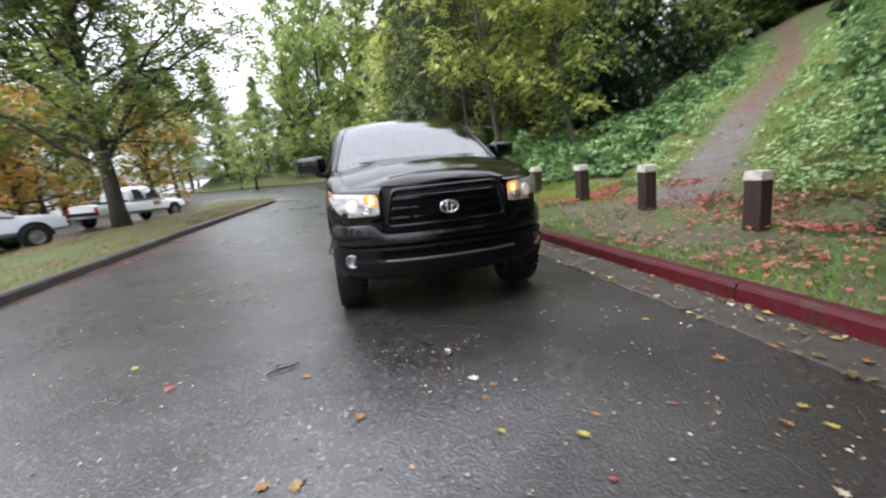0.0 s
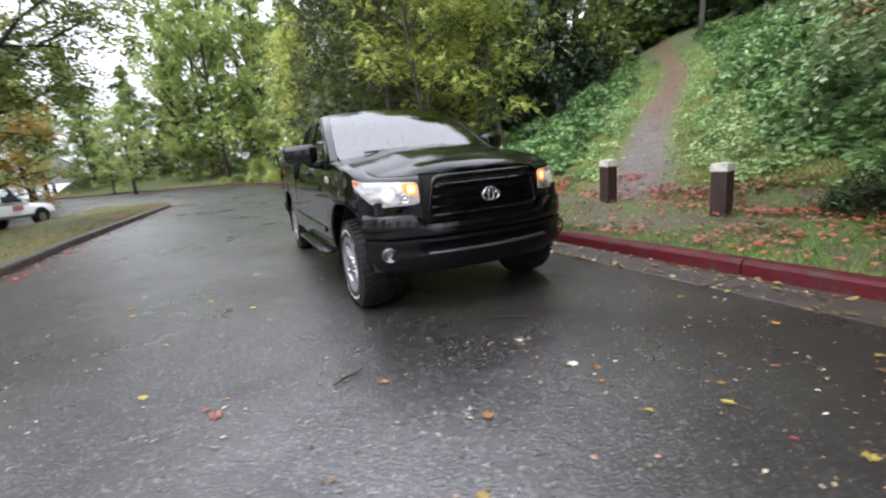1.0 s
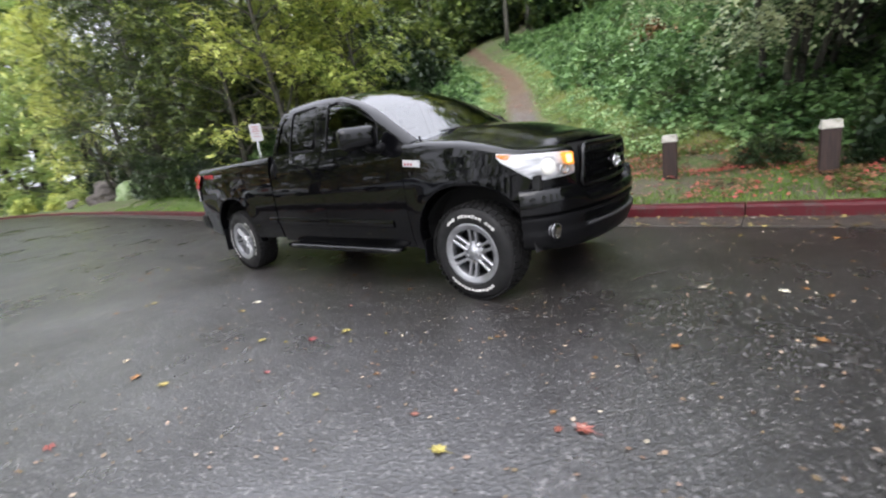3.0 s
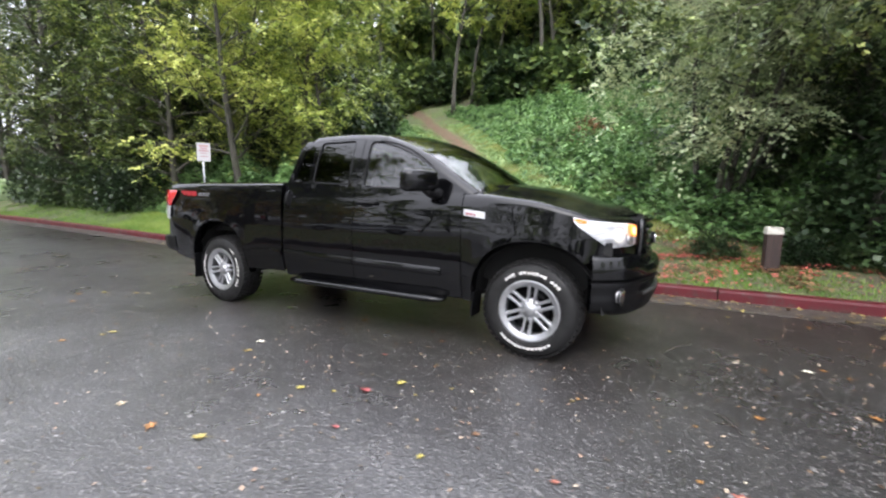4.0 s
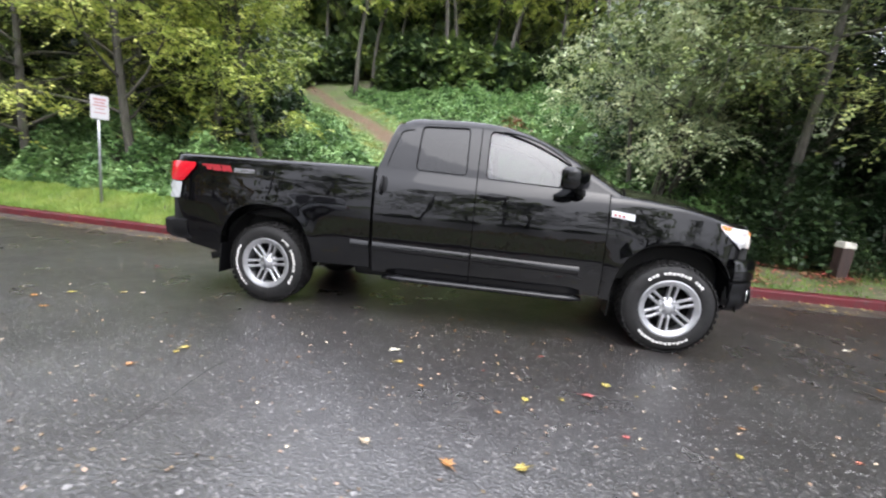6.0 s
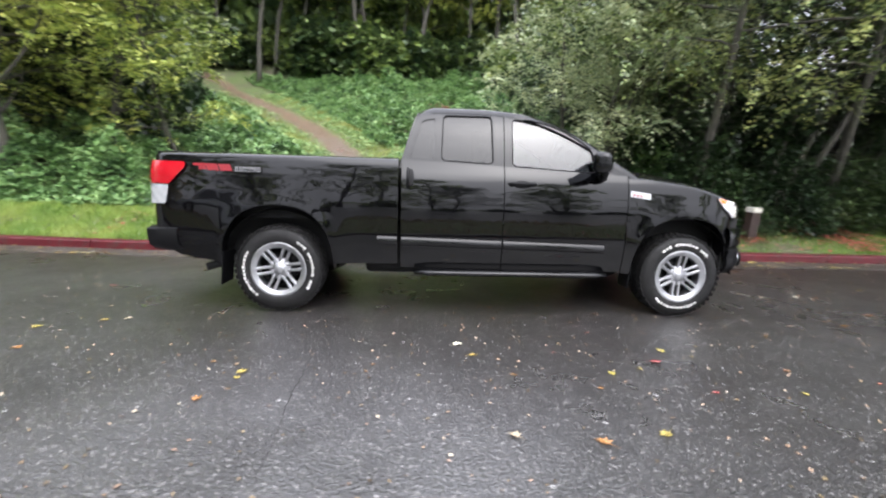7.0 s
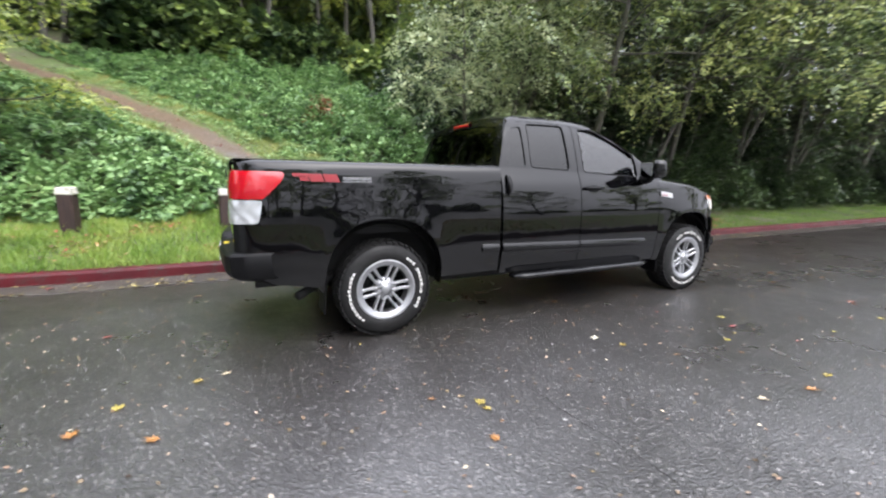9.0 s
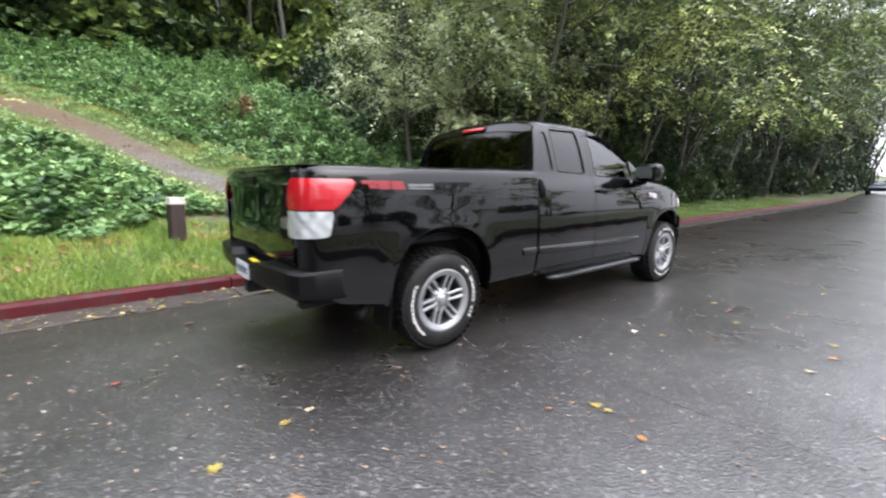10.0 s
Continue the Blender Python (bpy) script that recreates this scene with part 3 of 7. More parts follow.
def columns(y0, y1, step=0.06):
    """Stations along the side, close together round the wheel openings."""
    ys_ = set(np.linspace(y0, y1, max(2, int((y1 - y0) / step) + 1)).round(4))
    for a, half in ((-AXLE, 0.495), (AXLE, 0.485)):
        for k in range(33):
            v = a + half * math.sin(math.pi / 2 * (k - 16) / 16)
            if y0 < v < y1:
                ys_.add(round(v, 4))
    return sorted(ys_)


def solid_panel(name, rows, sgn, mat_, parent, label="", thick=0.012, smooth_=True):
    """A skin with folded edges from rows of points (outer face)."""
    bm = bmesh.new()
    vs = grid_mesh(bm, rows)
    bmesh.ops.recalc_face_normals(bm, faces=bm.faces)
    # turn outward
    s = sum((f.normal.dot(f.calc_center_median() - Vector((0, f.calc_center_median().y * 0.8, 0.9))) * f.calc_area()) for f in bm.faces)
    if s < 0:
        bmesh.ops.reverse_faces(bm, faces=bm.faces)
    # folded edges
    be = [e for e in bm.edges if e.is_boundary]
    ret = bmesh.ops.extrude_edge_only(bm, edges=be)
    nv = [g for g in ret["geom"] if isinstance(g, bmesh.types.BMVert)]
    bm.normal_update()
    for v in nv:
        src = [e.other_vert(v) for e in v.link_edges if e.other_vert(v) not in nv]
        if src:
            fn = Vector((0, 0, 0))
            for f in src[0].link_faces:
                if all(w not in nv for w in f.verts):
                    fn += f.normal
            if fn.length:
                v.co -= fn.normalized() * thick
    ob = part(name, bm, mat_, parent, label, smooth=smooth_)
    ob.data.set_sharp_from_angle(angle=radians(38))
    return ob


def side_panel(name, y0, y1, top, bottom, sgn, parent, bed=False, roll=None, rows_n=22, mat_=None, label=""):
    cols = []
    for y in columns(y0 + 0.004, y1 - 0.004):
        u = u_at_y(y)
        zb, zt = bottom(y), top(y)
        col = [body(u, zb + (zt - zb) * k / rows_n, sgn, bed=bed) for k in range(rows_n + 1)]
        if roll:
            for k in range(1, 7):
                a = math.pi / 2 * k / 6
                col.append(body(u, zt + roll[1] * math.sin(a), sgn, bed=bed, roll=roll[0] * (1 - math.cos(a))))
        cols.append(col)
    return solid_panel(name, cols, sgn, mat_ or PAINT, parent, label)


def belt(y):
    return 1.340 + 0.045 * (y + 0.5)


def fender_top(y):
    return lerp_table([(-2.65, 1.085), (-2.45, 1.090), (-2.30, 1.105), (-2.15, 1.145), (-2.0, 1.185), (-1.83, 1.220), (-1.5, 1.262), (-1.27, 1.278)], y)


def cabin_x(z):
    return lerp_table([(1.28, 0.950), (1.33, 0.935), (1.42, 0.912), (1.50, 0.888), (1.60, 0.852), (1.70, 0.810), (1.77, 0.772), (1.81, 0.742), (1.84, 0.712), (1.86, 0.67)], z)


RAIL = [(-1.345, 1.305), (-1.28, 1.345), (-1.10, 1.455), (-0.96, 1.538), (-0.83, 1.608), (-0.70, 1.668), (-0.55, 1.727), (-0.37, 1.783), (-0.18, 1.817), (0.0, 1.831), (0.20, 1.836), (0.42, 1.833), (0.55, 1.824), (0.615, 1.798), (0.655, 1.74), (0.70, 1.62), (0.75, 1.48), (0.785, 1.385)]


def rail_z(y):
    return lerp_table([r for r in RAIL if r[0] <= 0.56], y)


def smooth_loop(pts, n, closed=True):
    """Points spaced evenly along a closed outline."""
    P = np.array(pts + [pts[0]], float)
    d = np.concatenate([[0], np.cumsum(np.linalg.norm(np.diff(P, axis=0), axis=1))])
    s = np.linspace(0, d[-1], n, endpoint=False)
    return np.stack([np.interp(s, d, P[:, i]) for i in range(P.shape[1])], 1)


def round_corners(pts, r=0.04, n=5):
    """An outline with its corners rounded."""
    out, m = [], len(pts)
    for i in range(m):
        p, a, b = (np.array(pts[j % m], float) for j in (i, i - 1, i + 1))
        da, db = a - p, b - p
        la, lb = np.linalg.norm(da), np.linalg.norm(db)
        q = min(r, la * 0.45, lb * 0.45)
        s, e = p + da / la * q, p + db / lb * q
        for k in range(n + 1):
            t = k / n
            out.append(tuple((1 - t) ** 2 * s + 2 * t * (1 - t) * p + t * t * e))
    return out


def ray_loop(outline, centre, angles):
    """Where rays from a centre leave an outline."""
    P = np.array(outline, float) - centre
    res = []
    for a in angles:
        d = np.array([math.cos(a), math.sin(a)])
        best = 0
        for p, q in zip(P, np.roll(P, -1, axis=0)):
            e = q - p
            den = d[0] * e[1] - d[1] * e[0]
            if abs(den) < 1e-12:
                continue
            t = (p[0] * e[1] - p[1] * e[0]) / den
            w = (p[0] * d[1] - p[1] * d[0]) / den
            if t > best and -1e-9 <= w <= 1 + 1e-9:
                best = t
        res.append(centre + d * best)
    return np.array(res)


def ring(outer, inner, fn, n=72, steps=3):
    """Rows of points between two outlines, put in space by fn."""
    c = np.mean(np.array(inner), axis=0)
    ang = sorted(set([round(2 * math.pi * k / n, 5) for k in range(n)] + [round(math.atan2(*(np.array(p) - c)[::-1]) % (2 * math.pi), 5) for p in list(outer) + list(inner)]))
    A, B = ray_loop(outer, c, ang), ray_loop(inner, c, ang)
    rows = []
    for k in range(steps + 1):
        t = k / steps
        rows.append([fn(*(a * (1 - t) + b * t)) for a, b in zip(A, B)])
    return [r + [r[0]] for r in rows]


def filled(outline, fn, n=60, rings=5):
    """Rows that fill an outline from its middle."""
    c = np.mean(np.array(outline), axis=0)
    B = ray_loop(outline, c, [2 * math.pi * k / n for k in range(n)])
    rows = []
    for k in range(1, rings + 1):
        t = k / rings
        r = [fn(*(c + (b - c) * t)) for b in B]
        rows.append(r + [r[0]])
    return rows, fn(*c)


def fill_part(name, outline, fn, mat_, parent, label="", n=60, rings=4, out=None):
    bm = bmesh.new()
    rows, mid = filled(outline, fn, n, rings)
    vs = [[bm.verts.new(p) for p in r[:-1]] for r in rows]
    m = bm.verts.new(mid)
    for i in range(n):
        j = (i + 1) % n
        bm.faces.new((m, vs[0][i], vs[0][j]))
        for a, b in zip(vs, vs[1:]):
            bm.faces.new((a[i], b[i], b[j], a[j]))
    bmesh.ops.recalc_face_normals(bm, faces=bm.faces)
    bm.normal_update()
    if out is not None and sum(f.normal.dot(Vector(out)) for f in bm.faces) < 0:
        bmesh.ops.reverse_faces(bm, faces=bm.faces)
    return part(name, bm, mat_, parent, label, smooth=True)


def swept(pts, sect, closed=False):
    """Rows of a section (side, up) carried along points; side is level and square to the way."""
    rows = []
    for i, p in enumerate(pts):
        a, b = Vector(pts[max(i - 1, 0)]), Vector(pts[min(i + 1, len(pts) - 1)])
        d = (b - a).normalized()
        s = Vector((d.y, -d.x, 0)).normalized()
        rows.append([Vector(p) + s * o + Vector((0, 0, 1)) * h for o, h in sect])
    return rows


def front_line(off, z, xs):
    """Points along the front of the body from side to side."""
    out = []
    for x in xs:
        out.append(body(u_at_x(abs(x)), z, 1 if x >= 0 else -1, off))
    return out


def build_wheel(m, name, parent, seed):
    """A tyre with tread and raised white marks on a six-pair spoke alloy rim; the axle is z, outwards up."""
    w = new(name)
    w.parent = parent
    w.matrix_local = m
    R, half = 0.396, 0.138
    prof = [(0.225, -half + 0.02), (0.235, -half), (0.30, -half - 0.004), (0.355, -half + 0.012), (0.380, -half + 0.035), (0.386, -0.07), (0.388, 0.0), (0.386, 0.07), (0.380, half - 0.035), (0.355, half - 0.012), (0.30, half + 0.004), (0.24, half), (0.228, half - 0.02)]
    bm = bmesh.new()
    lathe(bm, prof, 56)
    bmesh.ops.recalc_face_normals(bm, faces=bm.faces)
    part("tyre", bm, TYRE, w, "black all-terrain tyre with raised white marks", smooth=True)
    bm = bmesh.new()
    for k in range(44):
        for (h0, h1, sh) in ((-half + 0.006, -0.062, 0.0), (-0.052, 0.0, 0.5), (0.008, 0.052, 0.0), (0.062, half - 0.006, 0.5)):
            a0, a1 = 2 * math.pi * (k + sh) / 44, 2 * math.pi * (k + sh + 0.68) / 44
            edge_in = abs(h0) > 0.12 or abs(h1) > 0.12
            lo = 0.372 if edge_in else 0.385
            q = []
            for a in (a0, a1):
                for h in (h0, h1):
                    ro = R - (0.012 if abs(h) > 0.12 else 0.0)
                    q.append((lo, a, h))
                    q.append((ro, a, h))
            vs = [bm.verts.new((r * math.cos(a), r * math.sin(a), h)) for r, a, h in q]
            for f in ((1, 3, 7, 5), (0, 1, 5, 4), (2, 6, 7, 3), (0, 2, 3, 1), (4, 5, 7, 6)):
                bm.faces.new([vs[i] for i in f])
    bmesh.ops.recalc_face_normals(bm, faces=bm.faces)
    part("tread", bm, TYRE, w, "blocky rubber tread")["kind"] = "stuff"
    # raised white marks on the outer wall: two arcs of bars
    bm = bmesh.new()
    for centre, spanned, count in ((radians(62), radians(92), 15), (radians(242), radians(84), 13)):
        for k in range(count):
            if count == 15 and k in (3, 11):
                continue
            a = centre + spanned * (0.5 - (k + 0.5) / count)
            wdt = spanned / count * 0.66
            r0, r1 = 0.290 + 0.003 * (k % 2), 0.309 + 0.003 * (k % 3)
            hz = half + 0.0045
            for (b0, b1, q0, q1) in ((a - wdt / 2, a - wdt / 6, r0, r1), (a + wdt / 6, a + wdt / 2, r0, r1), (a - wdt / 2, a + wdt / 2, (r0 + r1) / 2 - 0.004 if k % 2 else r1 - 0.009, (r0 + r1) / 2 + 0.004 if k % 2 else r1)):
                vs = [bm.verts.new((r * math.cos(b), r * math.sin(b), hz - 0.05 * max(0, r - 0.30))) for r, b in ((q0, b0), (q1, b0), (q1, b1), (q0, b1))]
                bm.faces.new(vs[::-1])
    part("raised_print", bm, WHITE_RAISED, w, "raised white marks on the tyre wall")["kind"] = "stuff"
    bm = bmesh.new()
    lathe(bm, [(0.205, -half + 0.03), (0.212, half - 0.06), (0.200, half - 0.025), (0.205, half - 0.008), (0.235, half + 0.004), (0.246, half + 0.001), (0.247, half - 0.014), (0.230, half - 0.02)], 56)
    lathe(bm, [(0.192, half - 0.07), (0.192, half - 0.024), (0.196, half - 0.012), (0.207, half - 0.006)], 56)
    # pairs of spokes
    for k in range(6):
        for s in (-1, 1):
            a = 2 * math.pi * k / 6
            mm = Matrix.Rotation(a, 4, "Z")
            rows = []
            for r, z, wd in ((0.060, half - 0.036, 0.0125), (0.090, half - 0.030, 0.0125), (0.135, half - 0.025, 0.0130), (0.168, half - 0.020, 0.0145), (0.200, half - 0.014, 0.0160)):
                y = s * (0.023 + 0.005 * r / 0.2)
                rows.append([mm @ Vector((r, y - wd, z - 0.03)), mm @ Vector((r, y - wd * 0.85, z)), mm @ Vector((r, y - wd * 0.5, z + 0.005)), mm @ Vector((r, y + wd * 0.5, z + 0.005)), mm @ Vector((r, y + wd * 0.85, z)), mm @ Vector((r, y + wd, z - 0.03))])
            grid_mesh(bm, rows)
    bmesh.ops.recalc_face_normals(bm, faces=bm.faces)
    rim = part("rim", bm, ALLOY, w, "silver alloy rim with six pairs of spokes")
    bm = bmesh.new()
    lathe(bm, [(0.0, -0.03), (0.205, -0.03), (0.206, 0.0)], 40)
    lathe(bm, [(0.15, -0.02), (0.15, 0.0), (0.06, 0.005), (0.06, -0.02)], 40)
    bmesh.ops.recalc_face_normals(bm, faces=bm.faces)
    part("brake_disc", bm, ALLOY_DARK, w, "brake disc behind the spokes, coloured dark for the shade there", smooth=True)
    bm = bmesh.new()
    lathe(bm, [(0.0, half - 0.012), (0.032, half - 0.013), (0.040, half - 0.020), (0.043, half - 0.034), (0.086, half - 0.033), (0.095, half - 0.041), (0.098, half - 0.070)], 36)
    bmesh.ops.recalc_face_normals(bm, faces=bm.faces)
    part("hub_cap", bm, ALLOY, w, "silver hub cap", smooth=True)
    bm = bmesh.new()
    for k in range(5):
        a = 2 * math.pi * (k + 0.5) / 5
        lathe(bm, [(0.0, half - 0.022), (0.009, half - 0.022), (0.011, half - 0.026), (0.011, half - 0.05)], 6, Matrix.Translation((0.064 * math.cos(a), 0.064 * math.sin(a), 0)))
    part("lug_nuts", bm, CHROME, w, "ring of small lug nuts")["kind"] = "stuff"
    return w


def build_truck():
    truck = empty("pickup_truck", Matrix(), "wet glossy black double-cab pickup truck parked beside the red kerb", "pickup truck")
    for sgn in (-1, 1):
        # fender with the front corner, up to the grille
        cols = []
        us = [u_at_x(x) for x in np.linspace(0.545, 0.90, 12)]
        us = sorted(set([round(v, 4) for v in us] + [round(u_at_y(y), 4) for y in columns(-2.25, -1.274)]))
        for u in us:
            y = float(np.interp(u, PU, PP[:, 1]))
            zb = max(arch(y), 0.80 if y < -2.0 else 0.41) if arch(y) else (0.80 if y < -2.0 else 0.41)
            zt = fender_top(y)
            col = [body(u, zb + (zt - zb) * k / 20, sgn) for k in range(21)]
            for k in range(1, 8):
                a = math.pi / 2 * k / 7
                col.append(body(u, zt + 0.048 * math.sin(a), sgn, roll=0.125 * (1 - math.cos(a))))
            cols.append(col)
        fender = solid_panel("front_fender", cols, sgn, PAINT, truck)
        fd = side_panel("front_door", -1.27, -0.14, belt, lambda y: 0.425, sgn, truck)
        rd = side_panel("rear_door", -0.14, 0.775, belt, lambda y: 0.435, sgn, truck)
        bed = side_panel("bed_side", 0.795, 2.935, lambda y: 1.372, lambda y: arch(y) or lerp_table([(0.8, 0.47), (1.36, 0.46), (2.34, 0.455), (2.72, 0.52), (2.94, 0.74)], y), sgn, truck, bed=True, roll=(0.075, 0.032))
        # wheel-opening lips
        for a, half in ((-AXLE, 0.495), (AXLE, 0.485)):
            bm = bmesh.new()
            rows = []
            for k in range(25):
                y = a + half * math.sin(math.pi / 2 * (k - 12) / 12.02)
                z = arch(y)
                u = u_at_y(y)
                b0 = a > 0
                rows.append([body(u, z + 0.004, sgn, 0.0015, b0), body(u, z - 0.002, sgn, 0.0, b0), body(u, z - 0.004, sgn, -0.02, b0), body(u, z + 0.004, sgn, -0.12, b0)])
            grid_mesh(bm, rows)
            bmesh.ops.recalc_face_normals(bm, faces=bm.faces)
            part("arch_lip", bm, PAINT, fender if a < 0 else bed, smooth=True)
            bm = bmesh.new()
            prof = [(0.56, 0.0), (0.56, 0.46)]
            rows = [[Vector((sgn * (0.92 - h), a + r * math.cos(t), HUB_Z + r * math.sin(t) * 0.99)) for r, h in ((0.53, 0.0), (0.56, 0.14), (0.55, 0.46), (0.12, 0.47))] for t in (math.pi * (0.01 + 0.98 * k / 20) for k in range(21))]
            grid_mesh(bm, rows)
            part("wheel_well", bm, DARK, truck)
        # greenhouse: door frames, glass
        fn = lambda y, z, s=sgn: Vector((s * cabin_x(z), y, z))
        top = [(y, z - 0.042) for y, z in RAIL if -1.29 <= y <= 0.5]
        f_out = [(-0.144, belt(-0.144))] + [(-0.144, rail_z(-0.144) - 0.042)] + [(y, z) for y, z in reversed(top) if y < -0.17] + [(-1.262, belt(-1.262))]
        f_win = round_corners([(-0.215, 1.362), (-0.215, 1.752), (-0.36, 1.752), (-0.52, 1.722), (-0.68, 1.668), (-0.83, 1.592), (-0.945, 1.515), (-0.972, 1.322)], 0.03, 3)
        solid_panel("window_frame", ring(f_out, f_win, fn), sgn, PAINT, fd)
        inset = lambda y, z, s=sgn: Vector((s * (cabin_x(z) - 0.012), y, z))
        fill_part("window", [(y, z) for y, z in f_win], inset, GLASS, fd, "tinted door window", out=(sgn, 0, 0.3))
        r_out = [(0.452, belt(0.452)), (0.452, rail_z(0.452) - 0.042), (0.2, rail_z(0.2) - 0.042), (0.0, rail_z(0.0) - 0.042), (-0.136, rail_z(-0.136) - 0.042), (-0.136, belt(-0.136))]
        r_win = round_corners([(0.425, 1.395), (0.41, 1.768), (-0.03, 1.772), (-0.04, 1.376)], 0.035, 3)
        solid_panel("window_frame", ring(r_out, r_win, fn), sgn, PAINT, rd)
        fill_part("window", r_win, inset, GLASS_PRIVACY, rd, "dark privacy window", out=(sgn, 0, 0.3))
        q_out = [(0.777, belt(0.77)), (0.74, 1.50), (0.69, 1.64), (0.645, 1.745), (0.605, 1.783), (0.54, 1.788), (0.452, 1.791), (0.452, belt(0.452))]
        q_win = round_corners([(0.70, 1.412), (0.655, 1.56), (0.60, 1.715), (0.48, 1.742), (0.48, 1.402)], 0.03, 3)
        solid_panel("window_frame", ring(q_out, q_win, fn), sgn, PAINT, rd)
        fill_part("quarter_window", q_win, inset, GLASS_PRIVACY, rd, "fixed dark quarter window", out=(sgn, 0, 0.3))
        # black rubber along the belt and round the windows
        for own, w_, n_ in ((fd, f_win, "window_seal"), (rd, r_win, "window_seal")):
            bm = bmesh.new()
            loop = smooth_loop(w_, 60)
            tube(bm, [fn(y, z) - Vector((sgn * 0.004, 0, 0)) for y, z in np.vstack([loop, loop[:1]])], 0.0075, 5, caps=False)
            part(n_, bm, TRIM, own, smooth=True)
        # pillar from cowl to roof
        rows = []
        for y, z in [r for r in RAIL if r[0] <= -0.30]:
            q = smooth(-0.9, -0.3, y)
            rows.append([Vector((sgn * cabin_x(z - 0.042), y, z - 0.042)), Vector((sgn * cabin_x(z - 0.015), y - 0.004, z - 0.015)), Vector((sgn * (cabin_x(z) - 0.014), y - 0.012, z + 0.004)), Vector((sgn * (cabin_x(z) - 0.040), y - 0.03, z + 0.012)), Vector((sgn * (cabin_x(z) - 0.075), y - 0.045, z + 0.010))])
        solid_panel("pillar", rows, sgn, PAINT, truck)
        # moulding, handle, badge
        for own, a, b in ((fd, -1.08, -0.15), (rd, -0.13, 0.765), (bed, 0.805, 0.98)):
            bm = bmesh.new()
            grid_mesh(bm, [[body(u_at_y(y), z + 0.022 * (y - 0.6), sgn, o) for z, o in ((0.640, 0.0), (0.648, 0.012), (0.660, 0.017), (0.676, 0.016), (0.700, 0.007), (0.712, 0.0))] for y in np.linspace(a, b, 12)])
            bmesh.ops.recalc_face_normals(bm, faces=bm.faces)
            part("moulding", bm, PAINT, own, smooth=True)
        for own, a, b, z in ((fd, -0.42, -0.18, 1.205), (rd, 0.66, 0.745, 1.24)):
            bm = bmesh.new()
            if own is fd:
                tube(bm, [body(u_at_y(y), z + 0.004, sgn, o) for y, o in ((a, 0.0), (a + 0.015, 0.03), ((a + b) / 2, 0.038), (b - 0.015, 0.03), (b, 0.0))], [0.010, 0.015, 0.016, 0.015, 0.010], 8)
            else:
                tube(bm, [body(u_at_y(b - 0.03), z + h, sgn, o) for h, o in ((-0.09, 0.0), (-0.07, 0.022), (0.0, 0.028), (0.06, 0.022), (0.08, 0.0))], [0.009, 0.013, 0.014, 0.013, 0.009], 8)
            hd = part("door_handle", bm, TRIM, own, smooth=True)
            bm = bmesh.new()
            cy, cz = ((a + b) / 2, z - 0.002) if own is fd else (b - 0.055, z)
            ww, hh = (0.085, 0.034) if own is fd else (0.028, 0.075)
            grid_mesh(bm, [[body(u_at_y(cy + ww * math.cos(t) * q), cz + hh * math.sin(t) * q, sgn, 0.0025 - 0.0 * q) for t in (2 * math.pi * k / 20 for k in range(21))] for q in (0.02, 0.6, 1.0)])
            part("handle_recess", bm, TRIM, own)
        bm = bmesh.new()
        grid_mesh(bm, [[body(u_at_y(y), 1.14 + h + 0.12 * (y + 1.38), sgn, o) for h, o in ((-0.026, 0.0), (-0.026, 0.008), (0.026, 0.008), (0.026, 0.0))] for y in np.linspace(-1.475, -1.29, 6)])
        bmesh.ops.recalc_face_normals(bm, faces=bm.faces)
        badge = part("engine_badge", bm, material("pale_badge_metal", (0.48, 0.48, 0.49), 0.3, 0.4), fender, "small chrome and red badge")
        bm = bmesh.new()
        for k in (2, 3, 4):
            y0_ = -1.462 + 0.033 * k
            grid_mesh(bm, [[body(u_at_y(y), 1.14 + h + 0.12 * (y + 1.38), sgn, 0.0115) for h in (-0.016, 0.002)] for y in (y0_, y0_ + 0.022)])
        part("badge_marks", bm, RED_DECAL, badge)
        # decals on the bed side: a slanted red block and a row of grey bars
        bm = bmesh.new()
        for a, b, z0, z1 in ((2.53, 2.42, 1.286, 1.308), (2.48, 2.42, 1.256, 1.284), (2.41, 2.315, 1.250, 1.306), (2.305, 2.205, 1.248, 1.304)):
            grid_mesh(bm, [[body(u_at_y(y + 0.4 * (z - z0)), z, sgn, 0.002, True) for z in (z0, (z0 + z1) / 2, z1)] for y in np.linspace(a, b, 4)])
        part("red_decal", bm, RED_DECAL, bed, "slanted red decal")
        bm = bmesh.new()
        for a, b, z0, z1 in ((2.185, 1.965, 1.249, 1.254),):
            grid_mesh(bm, [[body(u_at_y(y), z, sgn, 0.002, True) for z in (z0, z1)] for y in np.linspace(a, b, 5)])
        for k in range(7):
            a = 2.18 - 0.031 * k
            for b0, b1, z0, z1 in ((a, a - 0.007, 1.262, 1.284), (a, a - 0.022, 1.277, 1.284), (a - 0.016, a - 0.023, 1.262, 1.284)):
                grid_mesh(bm, [[body(u_at_y(y), z, sgn, 0.002, True) for z in (z0, z1)] for y in (b0, b1)])
        part("grey_decal", bm, GREY_DECAL, bed, "outlined grey decal marks")
        # head lamp
        uu = lambda y: u_at_y(y)
        ua, ub, uc, ud = u_at_x(0.555), uu(-2.13), uu(-2.18), uu(-2.36)
        lamp = round_corners([(ua, 0.918), (ua + 0.004, 1.082), (uu(-2.30), 1.108), (ub, 1.140), (uc, 1.075), (ud, 0.935), (ud - 0.08, 0.912)], 0.018, 3)
